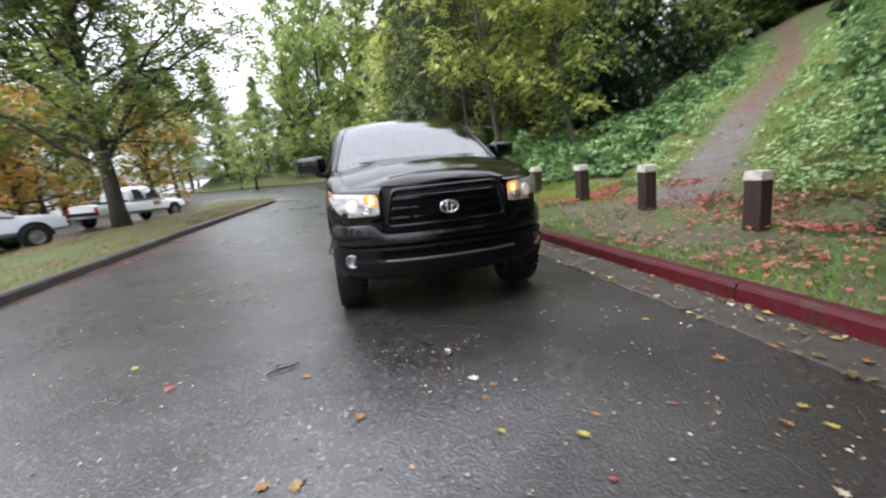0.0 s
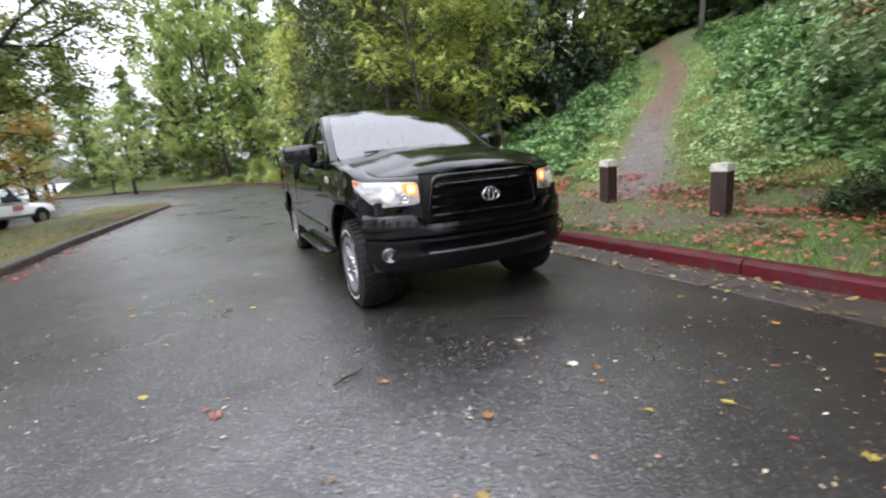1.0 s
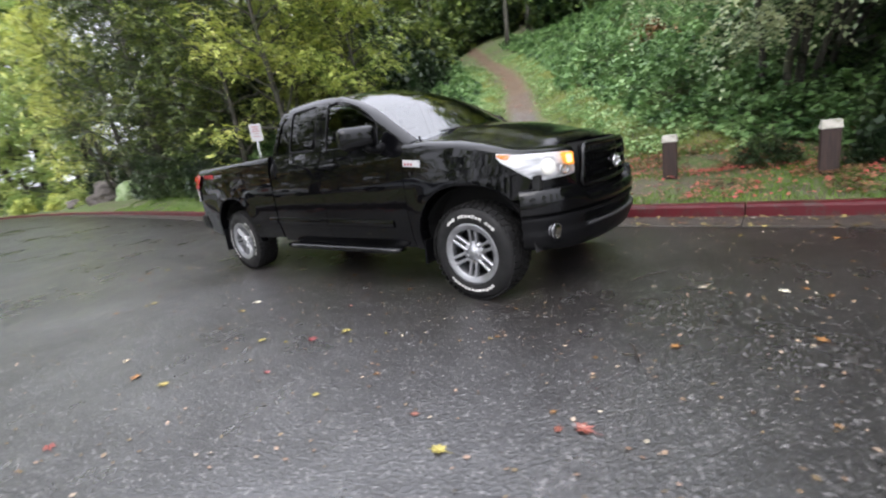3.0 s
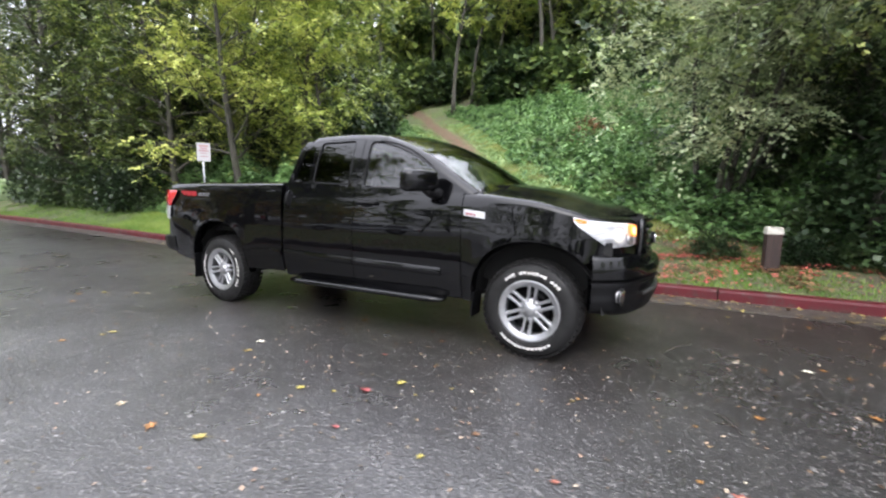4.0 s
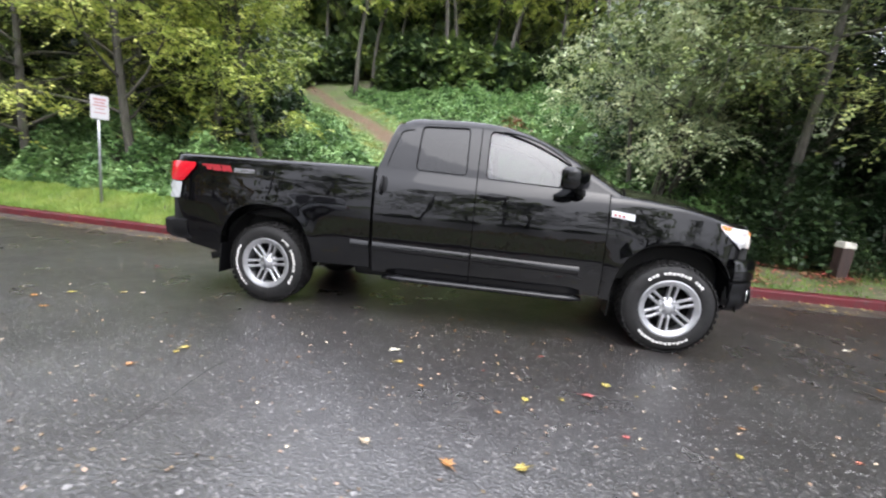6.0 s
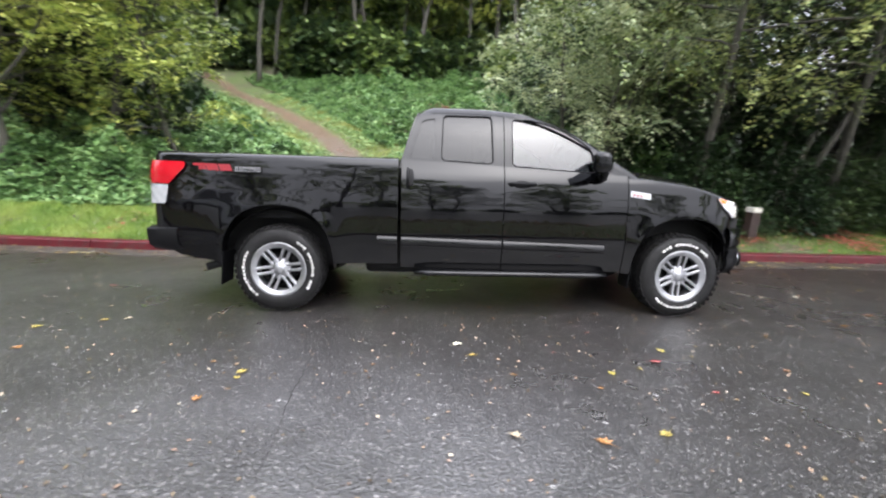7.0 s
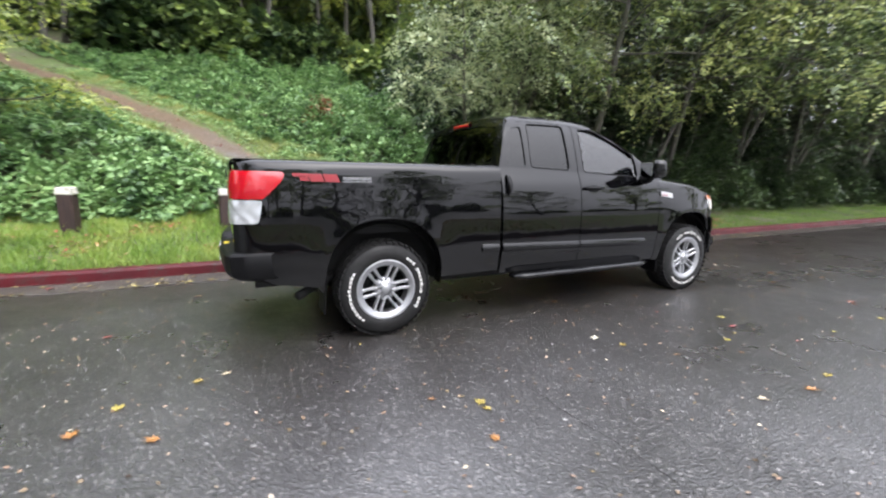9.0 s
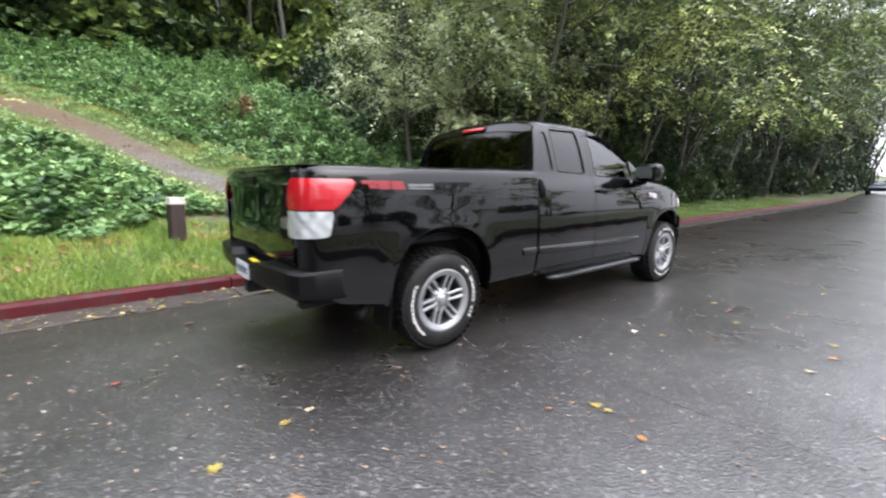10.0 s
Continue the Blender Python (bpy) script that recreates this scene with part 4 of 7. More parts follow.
        holder = fill_part("headlamp", lamp, lambda u, z: body(u, z, sgn, 0.004 + 0.002 * math.sin(40 * u)), REFLECTOR, truck, "clear headlamp with a lit amber signal", n=64, rings=5, out=(sgn * 0.5, -1, 0))
        for cu, cz, rad, mt, nm in ((ua + 0.235, 1.0, 0.058, LAMP_LIT, "bowl"), (ua + 0.105, 0.965, 0.042, CHROME, "bowl")):
            bm = bmesh.new()
            rows = [[body(cu + rad * q * math.cos(t), cz + rad * q * math.sin(t), sgn, 0.008 + o) for t in (2 * math.pi * k / 24 for k in range(25))] for q, o in ((1.0, 0.0), (0.93, 0.012), (0.7, 0.004), (0.35, 0.002), (0.02, 0.008))]
            grid_mesh(bm, rows)
            bmesh.ops.recalc_face_normals(bm, faces=bm.faces)
            part(nm, bm, mt, holder, smooth=True)
        fill_part("turn_signal", [(ua + 0.008, 0.985), (ua + 0.010, 1.076), (ua + 0.135, 1.085), (ua + 0.10, 0.99)], lambda u, z: body(u, z, sgn, 0.013), AMBER_LIT, holder, "lit amber turn signal", n=24, rings=2, out=(sgn * 0.3, -1, 0))
        fill_part("signal_bulb", [(ua + 0.030, 1.005), (ua + 0.030, 1.060), (ua + 0.085, 1.065), (ua + 0.080, 1.005)], lambda u, z: body(u, z, sgn, 0.017), AMBER_BULB, holder, "glowing amber bulb", n=20, rings=2, out=(sgn * 0.3, -1, 0))
        fill_part("side_marker", [(uu(-2.255), 1.112), (ub - 0.012, 1.132), (uc - 0.006, 1.090), (uu(-2.235), 1.082)], lambda u, z: body(u, z, sgn, 0.010), AMBER, holder, "amber side marker", n=24, rings=2, out=(sgn, -0.3, 0))
        fill_part("lens", lamp, lambda u, z: body(u, z, sgn, 0.022 + 0.012 * max(0, 1 - ((z - 1.01) / 0.1) ** 2)), LENS, holder, "clear lens", n=64, rings=5, out=(sgn * 0.5, -1, 0))
        # tail lamp: red above, clear below
        um = PU[-1]
        tl = round_corners([(um - 0.004, 1.13), (um - 0.004, 1.322), (uu(2.585), 1.315), (uu(2.60), 1.26), (uu(2.73), 1.128)], 0.02, 3)
        tail = fill_part("tail_lamp", tl, lambda u, z: body(u, z, sgn, 0.014 + 0.010 * max(0, 1 - ((z - 1.22) / 0.11) ** 2), True), RED_LENS, truck, "red over clear tail lamp", n=64, rings=6, out=(sgn, 1, 0))
        cl = round_corners([(um - 0.004, 0.955), (um - 0.004, 1.122), (uu(2.735), 1.120), (uu(2.765), 0.96)], 0.02, 3)
        fill_part("reversing_lamp", cl, lambda u, z: body(u, z, sgn, 0.016 + 0.006 * math.sin(70 * (u - um)) * math.sin(60 * z), True), CLEAR_LENS, tail, "clear reversing lamp", n=56, rings=6, out=(sgn, 1, 0))
        # mirror
        arm_y = -1.03
        bm = bmesh.new()
        tube(bm, [(sgn * 0.93, arm_y, 1.30), (sgn * 1.0, arm_y + 0.01, 1.285), (sgn * 1.06, arm_y + 0.03, 1.30), (sgn * 1.09, arm_y + 0.04, 1.335)], [0.045, 0.036, 0.034, 0.04], 10)
        mir = part("mirror", bm, TRIM, truck, "large black door mirror", smooth=True)
        bm = bmesh.new()
        box(bm, -0.165, 0.165, -0.075, 0.075, -0.092, 0.092, 0.05, 4)
        for v in bm.verts:
            if v.co.y < 0:
                v.co.x *= 1 - 1.3 * max(0, -v.co.y - 0.01)
                v.co.z *= 1 - 1.8 * max(0, -v.co.y - 0.01)
        bmesh.ops.transform(bm, matrix=pose(sgn * 1.14, arm_y + 0.075, 1.405, 0, 0, sgn * 27), verts=bm.verts)
        part("housing", bm, PAINT, mir, smooth=True)
        bm = bmesh.new()
        box(bm, -0.135, 0.135, 0.073, 0.0785, -0.066, 0.066, 0.002, 1)
        bmesh.ops.transform(bm, matrix=pose(sgn * 1.14, arm_y + 0.075, 1.405, 0, 0, sgn * 27), verts=bm.verts)
        # metal colour darkened to stand for the dark truck it would reflect
        part("mirror_glass", bm, material("dark_reflection_mirror", (0.22, 0.23, 0.24), 0.04, 1.0), mir)
        # running board
        bm = bmesh.new()
        sect = [(-0.075, -0.022), (-0.085, 0.0), (-0.07, 0.022), (-0.03, 0.027), (0.03, 0.027), (0.07, 0.018), (0.08, 0.0), (0.07, -0.022)]
        rows = []
        for k in range(15):
            y = -1.12 + 1.77 * k / 14
            s = 0.62 if k in (0, 14) else 1
            rows.append([Vector((sgn * (1.0 + o * s), y, 0.405 + h * s)) for o, h in sect])
        vs = grid_mesh(bm, rows, close=True)
        bm.faces.new(vs[0])
        bm.faces.new(vs[-1][::-1])
        bmesh.ops.recalc_face_normals(bm, faces=bm.faces)
        rb = part("running_board", bm, PAINT, truck, "black running board below the doors", smooth=True)
        for k in range(3):
            bm = bmesh.new()
            y = -0.9 + 0.68 * k
            tube(bm, [(sgn * 0.93, y, 0.40), (sgn * 0.75, y, 0.44)], 0.02, 6)
            part("bracket", bm, DARK, rb)
        bm = bmesh.new()
        box(bm, -0.12, 0.12, -0.006, 0.006, -0.15, 0.15, 0.004, 1)
        bmesh.ops.transform(bm, matrix=pose(sgn * 0.87, 2.335, 0.40, 4, 0, 0), verts=bm.verts)
        part("mud_flap", bm, TRIM, truck, "black rubber mud flap")
        bm = bmesh.new()
        box(bm, -0.10, 0.10, -0.006, 0.006, -0.11, 0.11, 0.004, 1)
        bmesh.ops.transform(bm, matrix=pose(sgn * 0.87, -1.36, 0.38, 4, 0, 0), verts=bm.verts)
        part("mud_flap", bm, TRIM, truck, "black rubber mud flap")
        # wheels
        for a in (-AXLE, AXLE):
            spin = (-67 if a < 0 else -142) if sgn < 0 else 30
            m = Matrix.Translation((sgn * 0.842, a, HUB_Z)) @ Matrix.Rotation(sgn * math.pi / 2, 4, "Y") @ Matrix.Rotation(radians(spin), 4, "Z")
            build_wheel(m, "wheel", truck, 1)
        # fog lamp
        bm = bmesh.new()
        fpos = body(u_at_x(0.775), 0.552, sgn, 0.092)
        mm = Matrix.Translation(fpos) @ Vector((sgn * 0.30, -1, 0)).to_track_quat("Z", "Y").to_matrix().to_4x4()
        lathe(bm, [(0.0, 0.004), (0.04, 0.002), (0.048, 0.010), (0.056, 0.010), (0.060, -0.02)], 28, mm)
        bmesh.ops.recalc_face_normals(bm, faces=bm.faces)
        fog = part("fog_lamp", bm, FOG_BOWL, truck, "round clear fog lamp", smooth=True)
        bm = bmesh.new()
        lathe(bm, [(0.0, 0.016), (0.03, 0.012), (0.047, 0.008)], 24, mm)
        part("lens", bm, LENS, fog, smooth=True)
        bm = bmesh.new()
        tube(bm, [mm @ Vector((0.066 * math.cos(t), 0.066 * math.sin(t), 0.002)) for t in (2 * math.pi * k / 24 for k in range(25))], 0.008, 6, caps=False)
        part("bezel", bm, TRIM, fog, smooth=True)

    # bonnet
    us = sorted(set([round(v, 4) for v in np.linspace(0.0, u_at_y(-1.30), 46)]))
    rows = []
    for u in us:
        y = float(np.interp(u, PU, PP[:, 1]))
        zt = fender_top(y)
        e = body(u, zt + 0.048, 1, roll=0.129)
        row = []
        for k in range(-12, 13):
            q = k / 12
            x = e.x * q
            s = 1 - abs(q) ** 2.2
            cr = 0.074 * min(1, e.x / 0.62)
            bul = 0.016 * (1 - smooth(0.46, 0.56, abs(x))) * smooth(-2.62, -2.40, e.y) * min(1, e.x / 0.6)
            yy = e.y - 0.02 * s * smooth(-2.3, -2.6, e.y) + 0.0
            row.append(Vector((x, yy - 0.0, e.z - 0.004 + cr * s + bul)))
        rows.append(row)
    solid_panel("bonnet", rows, 1, PAINT, truck, "wet black bonnet with a raised middle")
    # roof
    rows = []
    for y in np.linspace(-0.44, 0.585, 26):
        yr = max(-0.40, y)
        z0 = rail_z(yr) - 0.042
        zt = rail_z(yr) + 0.044
        row = []
        for k in range(-20, 21):
            q = k / 20
            a = abs(q)
            x0 = cabin_x(z0)
            if a > 0.86:
                t = (a - 0.86) / 0.14
                z = z0 + 0.050 * (1 - t) ** 0.8
                x = cabin_x(z) + 0.004
            else:
                x = (cabin_x(z0 + 0.050) + 0.004) * (a / 0.86) ** 1.0
                z = z0 + 0.050 + (zt - z0 - 0.050 + 0.012) * (1 - (a / 0.86) ** 2.6)
            drop = 0.03 * max(0.0, (-0.36 - y) / 0.1) + 0.028 * smooth(0.50, 0.60, y)
            bow = -0.10 * (1 - q * q) * smooth(0.0, -0.44, y) + 0.035 * (1 - q * q) * smooth(0.4, 0.6, y)
            row.append(Vector((math.copysign(x, q) if k else 0.0, y + bow, z - drop)))
        rows.append(row)
    solid_panel("roof", rows, 1, PAINT, truck)
    # windscreen
    rows = []
    for k in range(17):
        t = k / 16
        row = []
        for j in range(-14, 15):
            q = j / 14
            ys_, zs = -1.37 + (-0.385 + 1.37) * t, None
            zs = lerp_table(RAIL, max(-1.345, ys_ + 0.02)) + 0.006
            x = (cabin_x(min(1.84, zs)) - 0.060) * q
            bow = (1 - q * q)
            row.append(Vector((x, ys_ - 0.24 * bow * (1 - t) - 0.125 * bow * t, zs + 0.045 * bow * t + 0.012 * bow)))
        rows.append(row)
    bm = bmesh.new()
    grid_mesh(bm, rows)
    bmesh.ops.recalc_face_normals(bm, faces=bm.faces)
    if sum(f.normal.z for f in bm.faces) < 0:
        bmesh.ops.reverse_faces(bm, faces=bm.faces)
    ws = part("windscreen", bm, GLASS_FRONT, truck, "windscreen reflecting the pale sky", smooth=True)
    for x0, x1 in ((-0.62, -0.02), (0.06, 0.64)):
        bm = bmesh.new()
        pts = []
        for k in range(9):
            x = x0 + (x1 - x0) * k / 8
            r = rows[1]
            q = (x / r[-1].x + 1) / 2 * 28
            i = min(27, int(q))
            p = r[i].lerp(r[i + 1], q - i)
            pts.append(p + Vector((0, -0.012, 0.014)))
        tube(bm, pts, 0.009, 5)
        part("wiper", bm, TRIM, ws)
    # cab back with its window
    def back_fn(x, z):
        y = lerp_table([(1.30, 0.80), (1.385, 0.782), (1.48, 0.748), (1.62, 0.70), (1.74, 0.655), (1.80, 0.618), (1.86, 0.58)], z)
        return Vector((x, y + 0.035 * (1 - (x / 0.9) ** 2), z))
    half = [(cabin_x(z) - 0.004, z) for z in (1.32, 1.42, 1.52, 1.62, 1.70, 1.76, 1.79)]
    outer = half + [(0.55, 1.825), (0.3, 1.838), (0.0, 1.842), (-0.3, 1.838), (-0.55, 1.825)] + [(-x, z) for x, z in reversed(half)] + [(-0.5, 1.32), (0.0, 1.32), (0.5, 1.32)]
    win = round_corners([(0.775, 1.435), (0.70, 1.735), (0.35, 1.765), (-0.35, 1.765), (-0.70, 1.735), (-0.775, 1.435)], 0.05, 4)
    solid_panel("cab_back", ring(outer, win, back_fn), 1, PAINT, truck)
    fill_part("rear_window", win, lambda x, z: back_fn(x, z) - Vector((0, 0.01, 0)), GLASS_PRIVACY, truck, "dark rear window", out=(0, 1, 0.2))
    bm = bmesh.new()
    grid_mesh(bm, [[back_fn(x, z) + Vector((0, o, 0)) for z, o in ((1.782, 0.0), (1.786, 0.02), (1.805, 0.026), (1.822, 0.016), (1.826, 0.0))] for x in np.linspace(-0.165, 0.165, 12)])
    bmesh.ops.recalc_face_normals(bm, faces=bm.faces)
    part("brake_light", bm, RED_LENS, truck, "red high brake light", smooth=True)
    bm = bmesh.new()
    box(bm, -0.93, 0.93, 0.76, 0.778, 0.45, 1.36, 0.004, 1)
    part("cab_back_panel", bm, PAINT, truck)
    # bed
    bm = bmesh.new()
    for s in (-1, 1):
        grid_mesh(bm, [[Vector((s * x, y, z)) for x, z in ((0.905, 1.401), (0.885, 1.404), (0.845, 1.403), (0.835, 1.385), (0.83, 0.88))] for y in (0.80, 1.5, 2.2, 2.9)])
    box(bm, -0.84, 0.84, 0.80, 2.90, 0.84, 0.88)
    box(bm, -0.93, 0.93, 0.795, 0.82, 0.86, 1.40, 0.008, 2)
    bmesh.ops.recalc_face_normals(bm, faces=bm.faces)
    part("bed", bm, TRIM, truck, "black load bed")
    bm = bmesh.new()
    rows = []
    for z, o in ((0.755, -0.03), (0.76, 0.0), (0.80, 0.012), (1.0, 0.014), (1.02, 0.008), (1.24, 0.010), (1.27, 0.016), (1.375, 0.014), (1.398, 0.004), (1.402, -0.02), (1.398, -0.06)):
        rows.append([Vector((x, 2.935 + o - 0.02 * (x / 0.78) ** 4, z + 0.004 * (1 - (x / 0.78) ** 2))) for x in np.linspace(-0.783, 0.783, 13)])
    tg = solid_panel("tailgate", rows, 1, PAINT, truck, "glossy black tailgate")
    bm = bmesh.new()
    box(bm, -0.13, 0.13, 2.945, 2.966, 1.27, 1.335, 0.008, 2)
    part("tailgate_handle", bm, TRIM, tg)
    # rear bumper
    pts = [(-1.0, 2.70, 0), (-0.995, 2.86, 0), (-0.965, 2.965, 0), (-0.88, 3.0, 0), (-0.5, 3.035, 0), (-0.32, 3.045, 0), (0, 3.045, 0), (0.32, 3.045, 0), (0.5, 3.035, 0), (0.88, 3.0, 0), (0.965, 2.965, 0), (0.995, 2.86, 0), (1.0, 2.70, 0)]
    dense = []
    for a, b in zip(pts, pts[1:]):
        dense += [Vector(a).lerp(Vector(b), k / 5) for k in range(5)]
    dense.append(Vector(pts[-1]))
    rows = []
    for p in dense:
        mid = 1 - smooth(0.30, 0.42, abs(p.x))
        rows.append([(p.x * (1 - i_ * 0.5), p.y - i_, z) for i_, z in ((0.14, 0.755 - 0.06 * mid), (0.02, 0.752 - 0.06 * mid), (0.0, 0.735 - 0.06 * mid), (0.004, 0.64), (0.012, 0.60), (0.05, 0.56 - 0.02 * mid), (0.14, 0.535))])
    rb = solid_panel("rear_bumper", [[Vector(p) for p in r] for r in rows], 1, TRIM, truck, "black rear bumper with a step", thick=0.01)
    bm = bmesh.new()
    grid_mesh(bm, [[(x, 2.985 - 0.02, 0.705), (x, 3.035, 0.702)] for x in (-0.3, 0.3)])
    part("step_pad", bm, TRIM, rb)
    bm = bmesh.new()
    box(bm, -0.20, -0.04, 2.97, 3.01, 0.712, 0.718)
    part("sticker", bm, YELLOW, rb, "small yellow sticker on the bumper step")
    bm = bmesh.new()
    box(bm, -0.16, 0.16, 3.042, 3.050, 0.575, 0.70, 0.003, 1)
    plate = part("number_plate", bm, material("plate_white", (0.55, 0.57, 0.6), 0.4), rb, "pale number plate with plain bars")
    bm = bmesh.new()
    for k in range(6):
        box(bm, -0.115 + 0.04 * k, -0.09 + 0.04 * k, 3.0505, 3.0515, 0.61, 0.665)
    part("plate_bars", bm, material("plate_ink", (0.03, 0.04, 0.12), 0.5), plate)
    bm = bmesh.new()
    box(bm, -0.05, 0.05, 2.86, 3.03, 0.455, 0.535, 0.008, 2)
    part("tow_hitch", bm, DARK, truck, "black square tow hitch")
    # front bumper: upper painted bar over a dark lower valance
    u_end = u_at_y(-2.285)
    stations = [u_end * k / 30 for k in range(-30, 31)]
    rows = []
    for v in stations:
        u, s = abs(v), (1 if v >= 0 else -1)
        x = float(np.interp(u, PU, PP[:, 0]))
        wing = smooth(0.50, 0.62, abs(x))
        zt = 0.775 + 0.085 * wing
        o = 0.030 + 0.046 * (1 - smooth(0.74, 0.97, x))
        sec = [(zt - 0.005, -0.02), (zt, 0.012), (zt - 0.012, o - 0.006), (zt - 0.035, o + 0.006), (0.73, o + 0.012), (0.685, o + 0.008), (0.672, o - 0.006), (0.665, o - 0.012)]
        rows.append([body(u, z, s, q + lerp_table(UP_CAB, z)) for z, q in sec])
    fb = solid_panel("front_bumper", rows, 1, PAINT, truck, "black painted front bumper")
    rows = []
    for v in stations:
        u, s = abs(v), (1 if v >= 0 else -1)
        x = float(np.interp(u, PU, PP[:, 0]))
        o = 0.028 + 0.044 * (1 - smooth(0.78, 0.98, x))
        mid = 1 - smooth(0.50, 0.60, abs(x))
        low = 0.385 + 0.03 * smooth(0.6, 0.95, abs(x))
        sec = [(0.668, o - 0.030), (0.655, o + 0.002), (0.635, o + 0.006), (0.61, o + 0.002 - 0.035 * mid), (0.575, o - 0.002 - 0.045 * mid), (0.555, o - 0.002 - 0.045 * mid), (0.535, o + 0.002 + 0.006 * mid), (0.515, o + 0.002 + 0.006 * mid), (0.46, o - 0.012), (low + 0.02, o - 0.035), (low, o - 0.07)]
        rows.append([body(u, z, s, q + lerp_table(UP_CAB, z)) for z, q in sec])
    solid_panel("lower_valance", rows, 1, TRIM, fb, "dark lower bumper valance")
    bm = bmesh.new()
    grid_mesh(bm, [[body(u_at_x(abs(x)), z, 1 if x >= 0 else -1, o + lerp_table(UP_CAB, z)) for z, o in ((0.534, 0.065), (0.538, 0.080), (0.550, 0.078), (0.553, 0.05))] for x in np.linspace(-0.53, 0.53, 27)])
    bmesh.ops.recalc_face_normals(bm, faces=bm.faces)
    part("intake_strip", bm, material("satin_strip", (0.10, 0.10, 0.105), 0.3, 0.6), fb, smooth=True)
    # grille
    bm = bmesh.new()
    loop = smooth_loop(round_corners([(-0.505, 0.815), (-0.445, 1.105), (0.445, 1.105), (0.505, 0.815)], 0.05, 5), 90)
    path = [body(u_at_x(abs(x)), z, 1 if x >= 0 else -1, 0.006) for x, z in np.vstack([loop, loop[:1]])]
    tube(bm, path, 0.020, 10, caps=False)
    grille = part("grille", bm, PAINT, truck, "black barred grille", smooth=True)
    bm = bmesh.new()
    grid_mesh(bm, [[body(u_at_x(abs(x)), z, 1 if x >= 0 else -1, -0.05) for z in np.linspace(0.76, 1.13, 6)] for x in np.linspace(-0.54, 0.54, 24)])
    part("grille_back", bm, DARK, grille)
    for z, hw, hgt in ((0.885, 0.475, 0.016), (0.962, 0.465, 0.018), (1.040, 0.450, 0.018)):
        bm = bmesh.new()
        grid_mesh(bm, [[body(u_at_x(abs(x)), z + h, 1 if x >= 0 else -1, o) for h, o in ((-hgt, -0.045), (-hgt, 0.008), (-hgt * 0.4, 0.018), (hgt * 0.5, 0.016), (hgt, 0.004), (hgt, -0.045))] for x in np.linspace(-hw, hw, 26)])
        bmesh.ops.recalc_face_normals(bm, faces=bm.faces)
        ob = part("grille_bar", bm, PAINT, grille, smooth=True)
        ob.data.set_sharp_from_angle(angle=radians(40))
    bm = bmesh.new()
    for k in range(17):
        x = -0.44 + 0.055 * k
        u, s = u_at_x(abs(x)), (1 if x >= 0 else -1)
        tube(bm, [body(u, 0.80, s, -0.035), body(u, 1.10, s, -0.035)], 0.006, 4)
    part("grille_mesh", bm, TRIM, grille)
    # oval chrome emblem
    bm = bmesh.new()
    ec = body(0.0, 0.938, 1, 0.032)
    for a, b, cz, r in ((0.073, 0.050, 0.0, 0.0075), (0.024, 0.046, 0.0, 0.0065), (0.052, 0.020, 0.022, 0.0065)):
        tube(bm, [ec + Vector((a * math.cos(t), -0.003, cz + b * math.sin(t))) for t in (2 * math.pi * k / 40 for k in range(41))], r, 8, caps=False)
    part("emblem", bm, CHROME, grille, "oval chrome emblem", smooth=True)
    bm = bmesh.new()
    lathe(bm, [(0.0, 0.0), (0.072, 0.0), (0.074, -0.03)], 32, Matrix.Translation(ec) @ Matrix.Rotation(math.pi / 2, 4, "X") @ Matrix.Diagonal((1, 0.68, 1, 1)))
    part("emblem_base", bm, TRIM, grille)
    # body strip between head lamps and bumper is the fender; close the nose behind the grille
    bm = bmesh.new()
    box(bm, -0.66, 0.66, -2.48, -1.30, 0.55, 1.06)
    box(bm, -0.70, 0.70, -1.34, 0.76, 0.47, 0.80)
    box(bm, -0.46, 0.30, -1.15, 1.15, 0.27, 0.50, 0.05, 2)
    box(bm, 0.34, 0.62, -0.7, 1.2, 0.30, 0.48, 0.04, 2)
    box(bm, -0.60, 0.60, 0.7, 2.85, 0.50, 0.84)
    box(bm, -0.90, -0.70, -1.28, 0.76, 0.44, 0.80)
    box(bm, 0.70, 0.90, -1.28, 0.76, 0.44, 0.80)
    box(bm, -0.90, 0.90, 2.42, 2.86, 0.56, 0.84)
    box(bm, -0.86, 0.86, -2.42, -2.30, 0.45, 0.95)
    box(bm, -0.93, 0.93, -1.33, -1.27, 0.44, 1.27)
    for s in (-1, 1):
        box(bm, s * 0.50 - 0.05, s * 0.50 + 0.05, -2.2, 2.8, 0.40, 0.52)
    for a in (-AXLE, AXLE):
        tube(bm, [(-0.75, a, HUB_Z), (0.75, a, HUB_Z)], 0.06, 8)
    lathe(bm, [(0.0, 0.15), (0.11, 0.1), (0.14, 0.0), (0.11, -0.1), (0.0, -0.15)], 14, Matrix.Translation((0, AXLE, HUB_Z)))
    part("chassis", bm, DARK, truck, "dark underbody and axles")
    bm = bmesh.new()
    tube(bm, [(-0.62, 1.9, 0.50), (-0.66, 2.2, 0.48), (-0.74, 2.36, 0.43), (-0.87, 2.52, 0.385)], 0.036, 10)
    part("tail_pipe", bm, ALLOY_DARK, truck, "dull steel tail pipe", smooth=True)
    bm = bmesh.new()
    tube(bm, [(-0.86, -1.40, 1.30), (-0.862, -1.395, 1.345)], [0.012, 0.008], 8)
    part("antenna_base", bm, TRIM, truck)
    # inside the cab
    bm = bmesh.new()
    box(bm, -0.86, 0.86, -1.25, -0.98, 1.0, 1.31, 0.06, 3)
    box(bm, -0.86, 0.86, -1.2, 0.74, 0.80, 0.84)
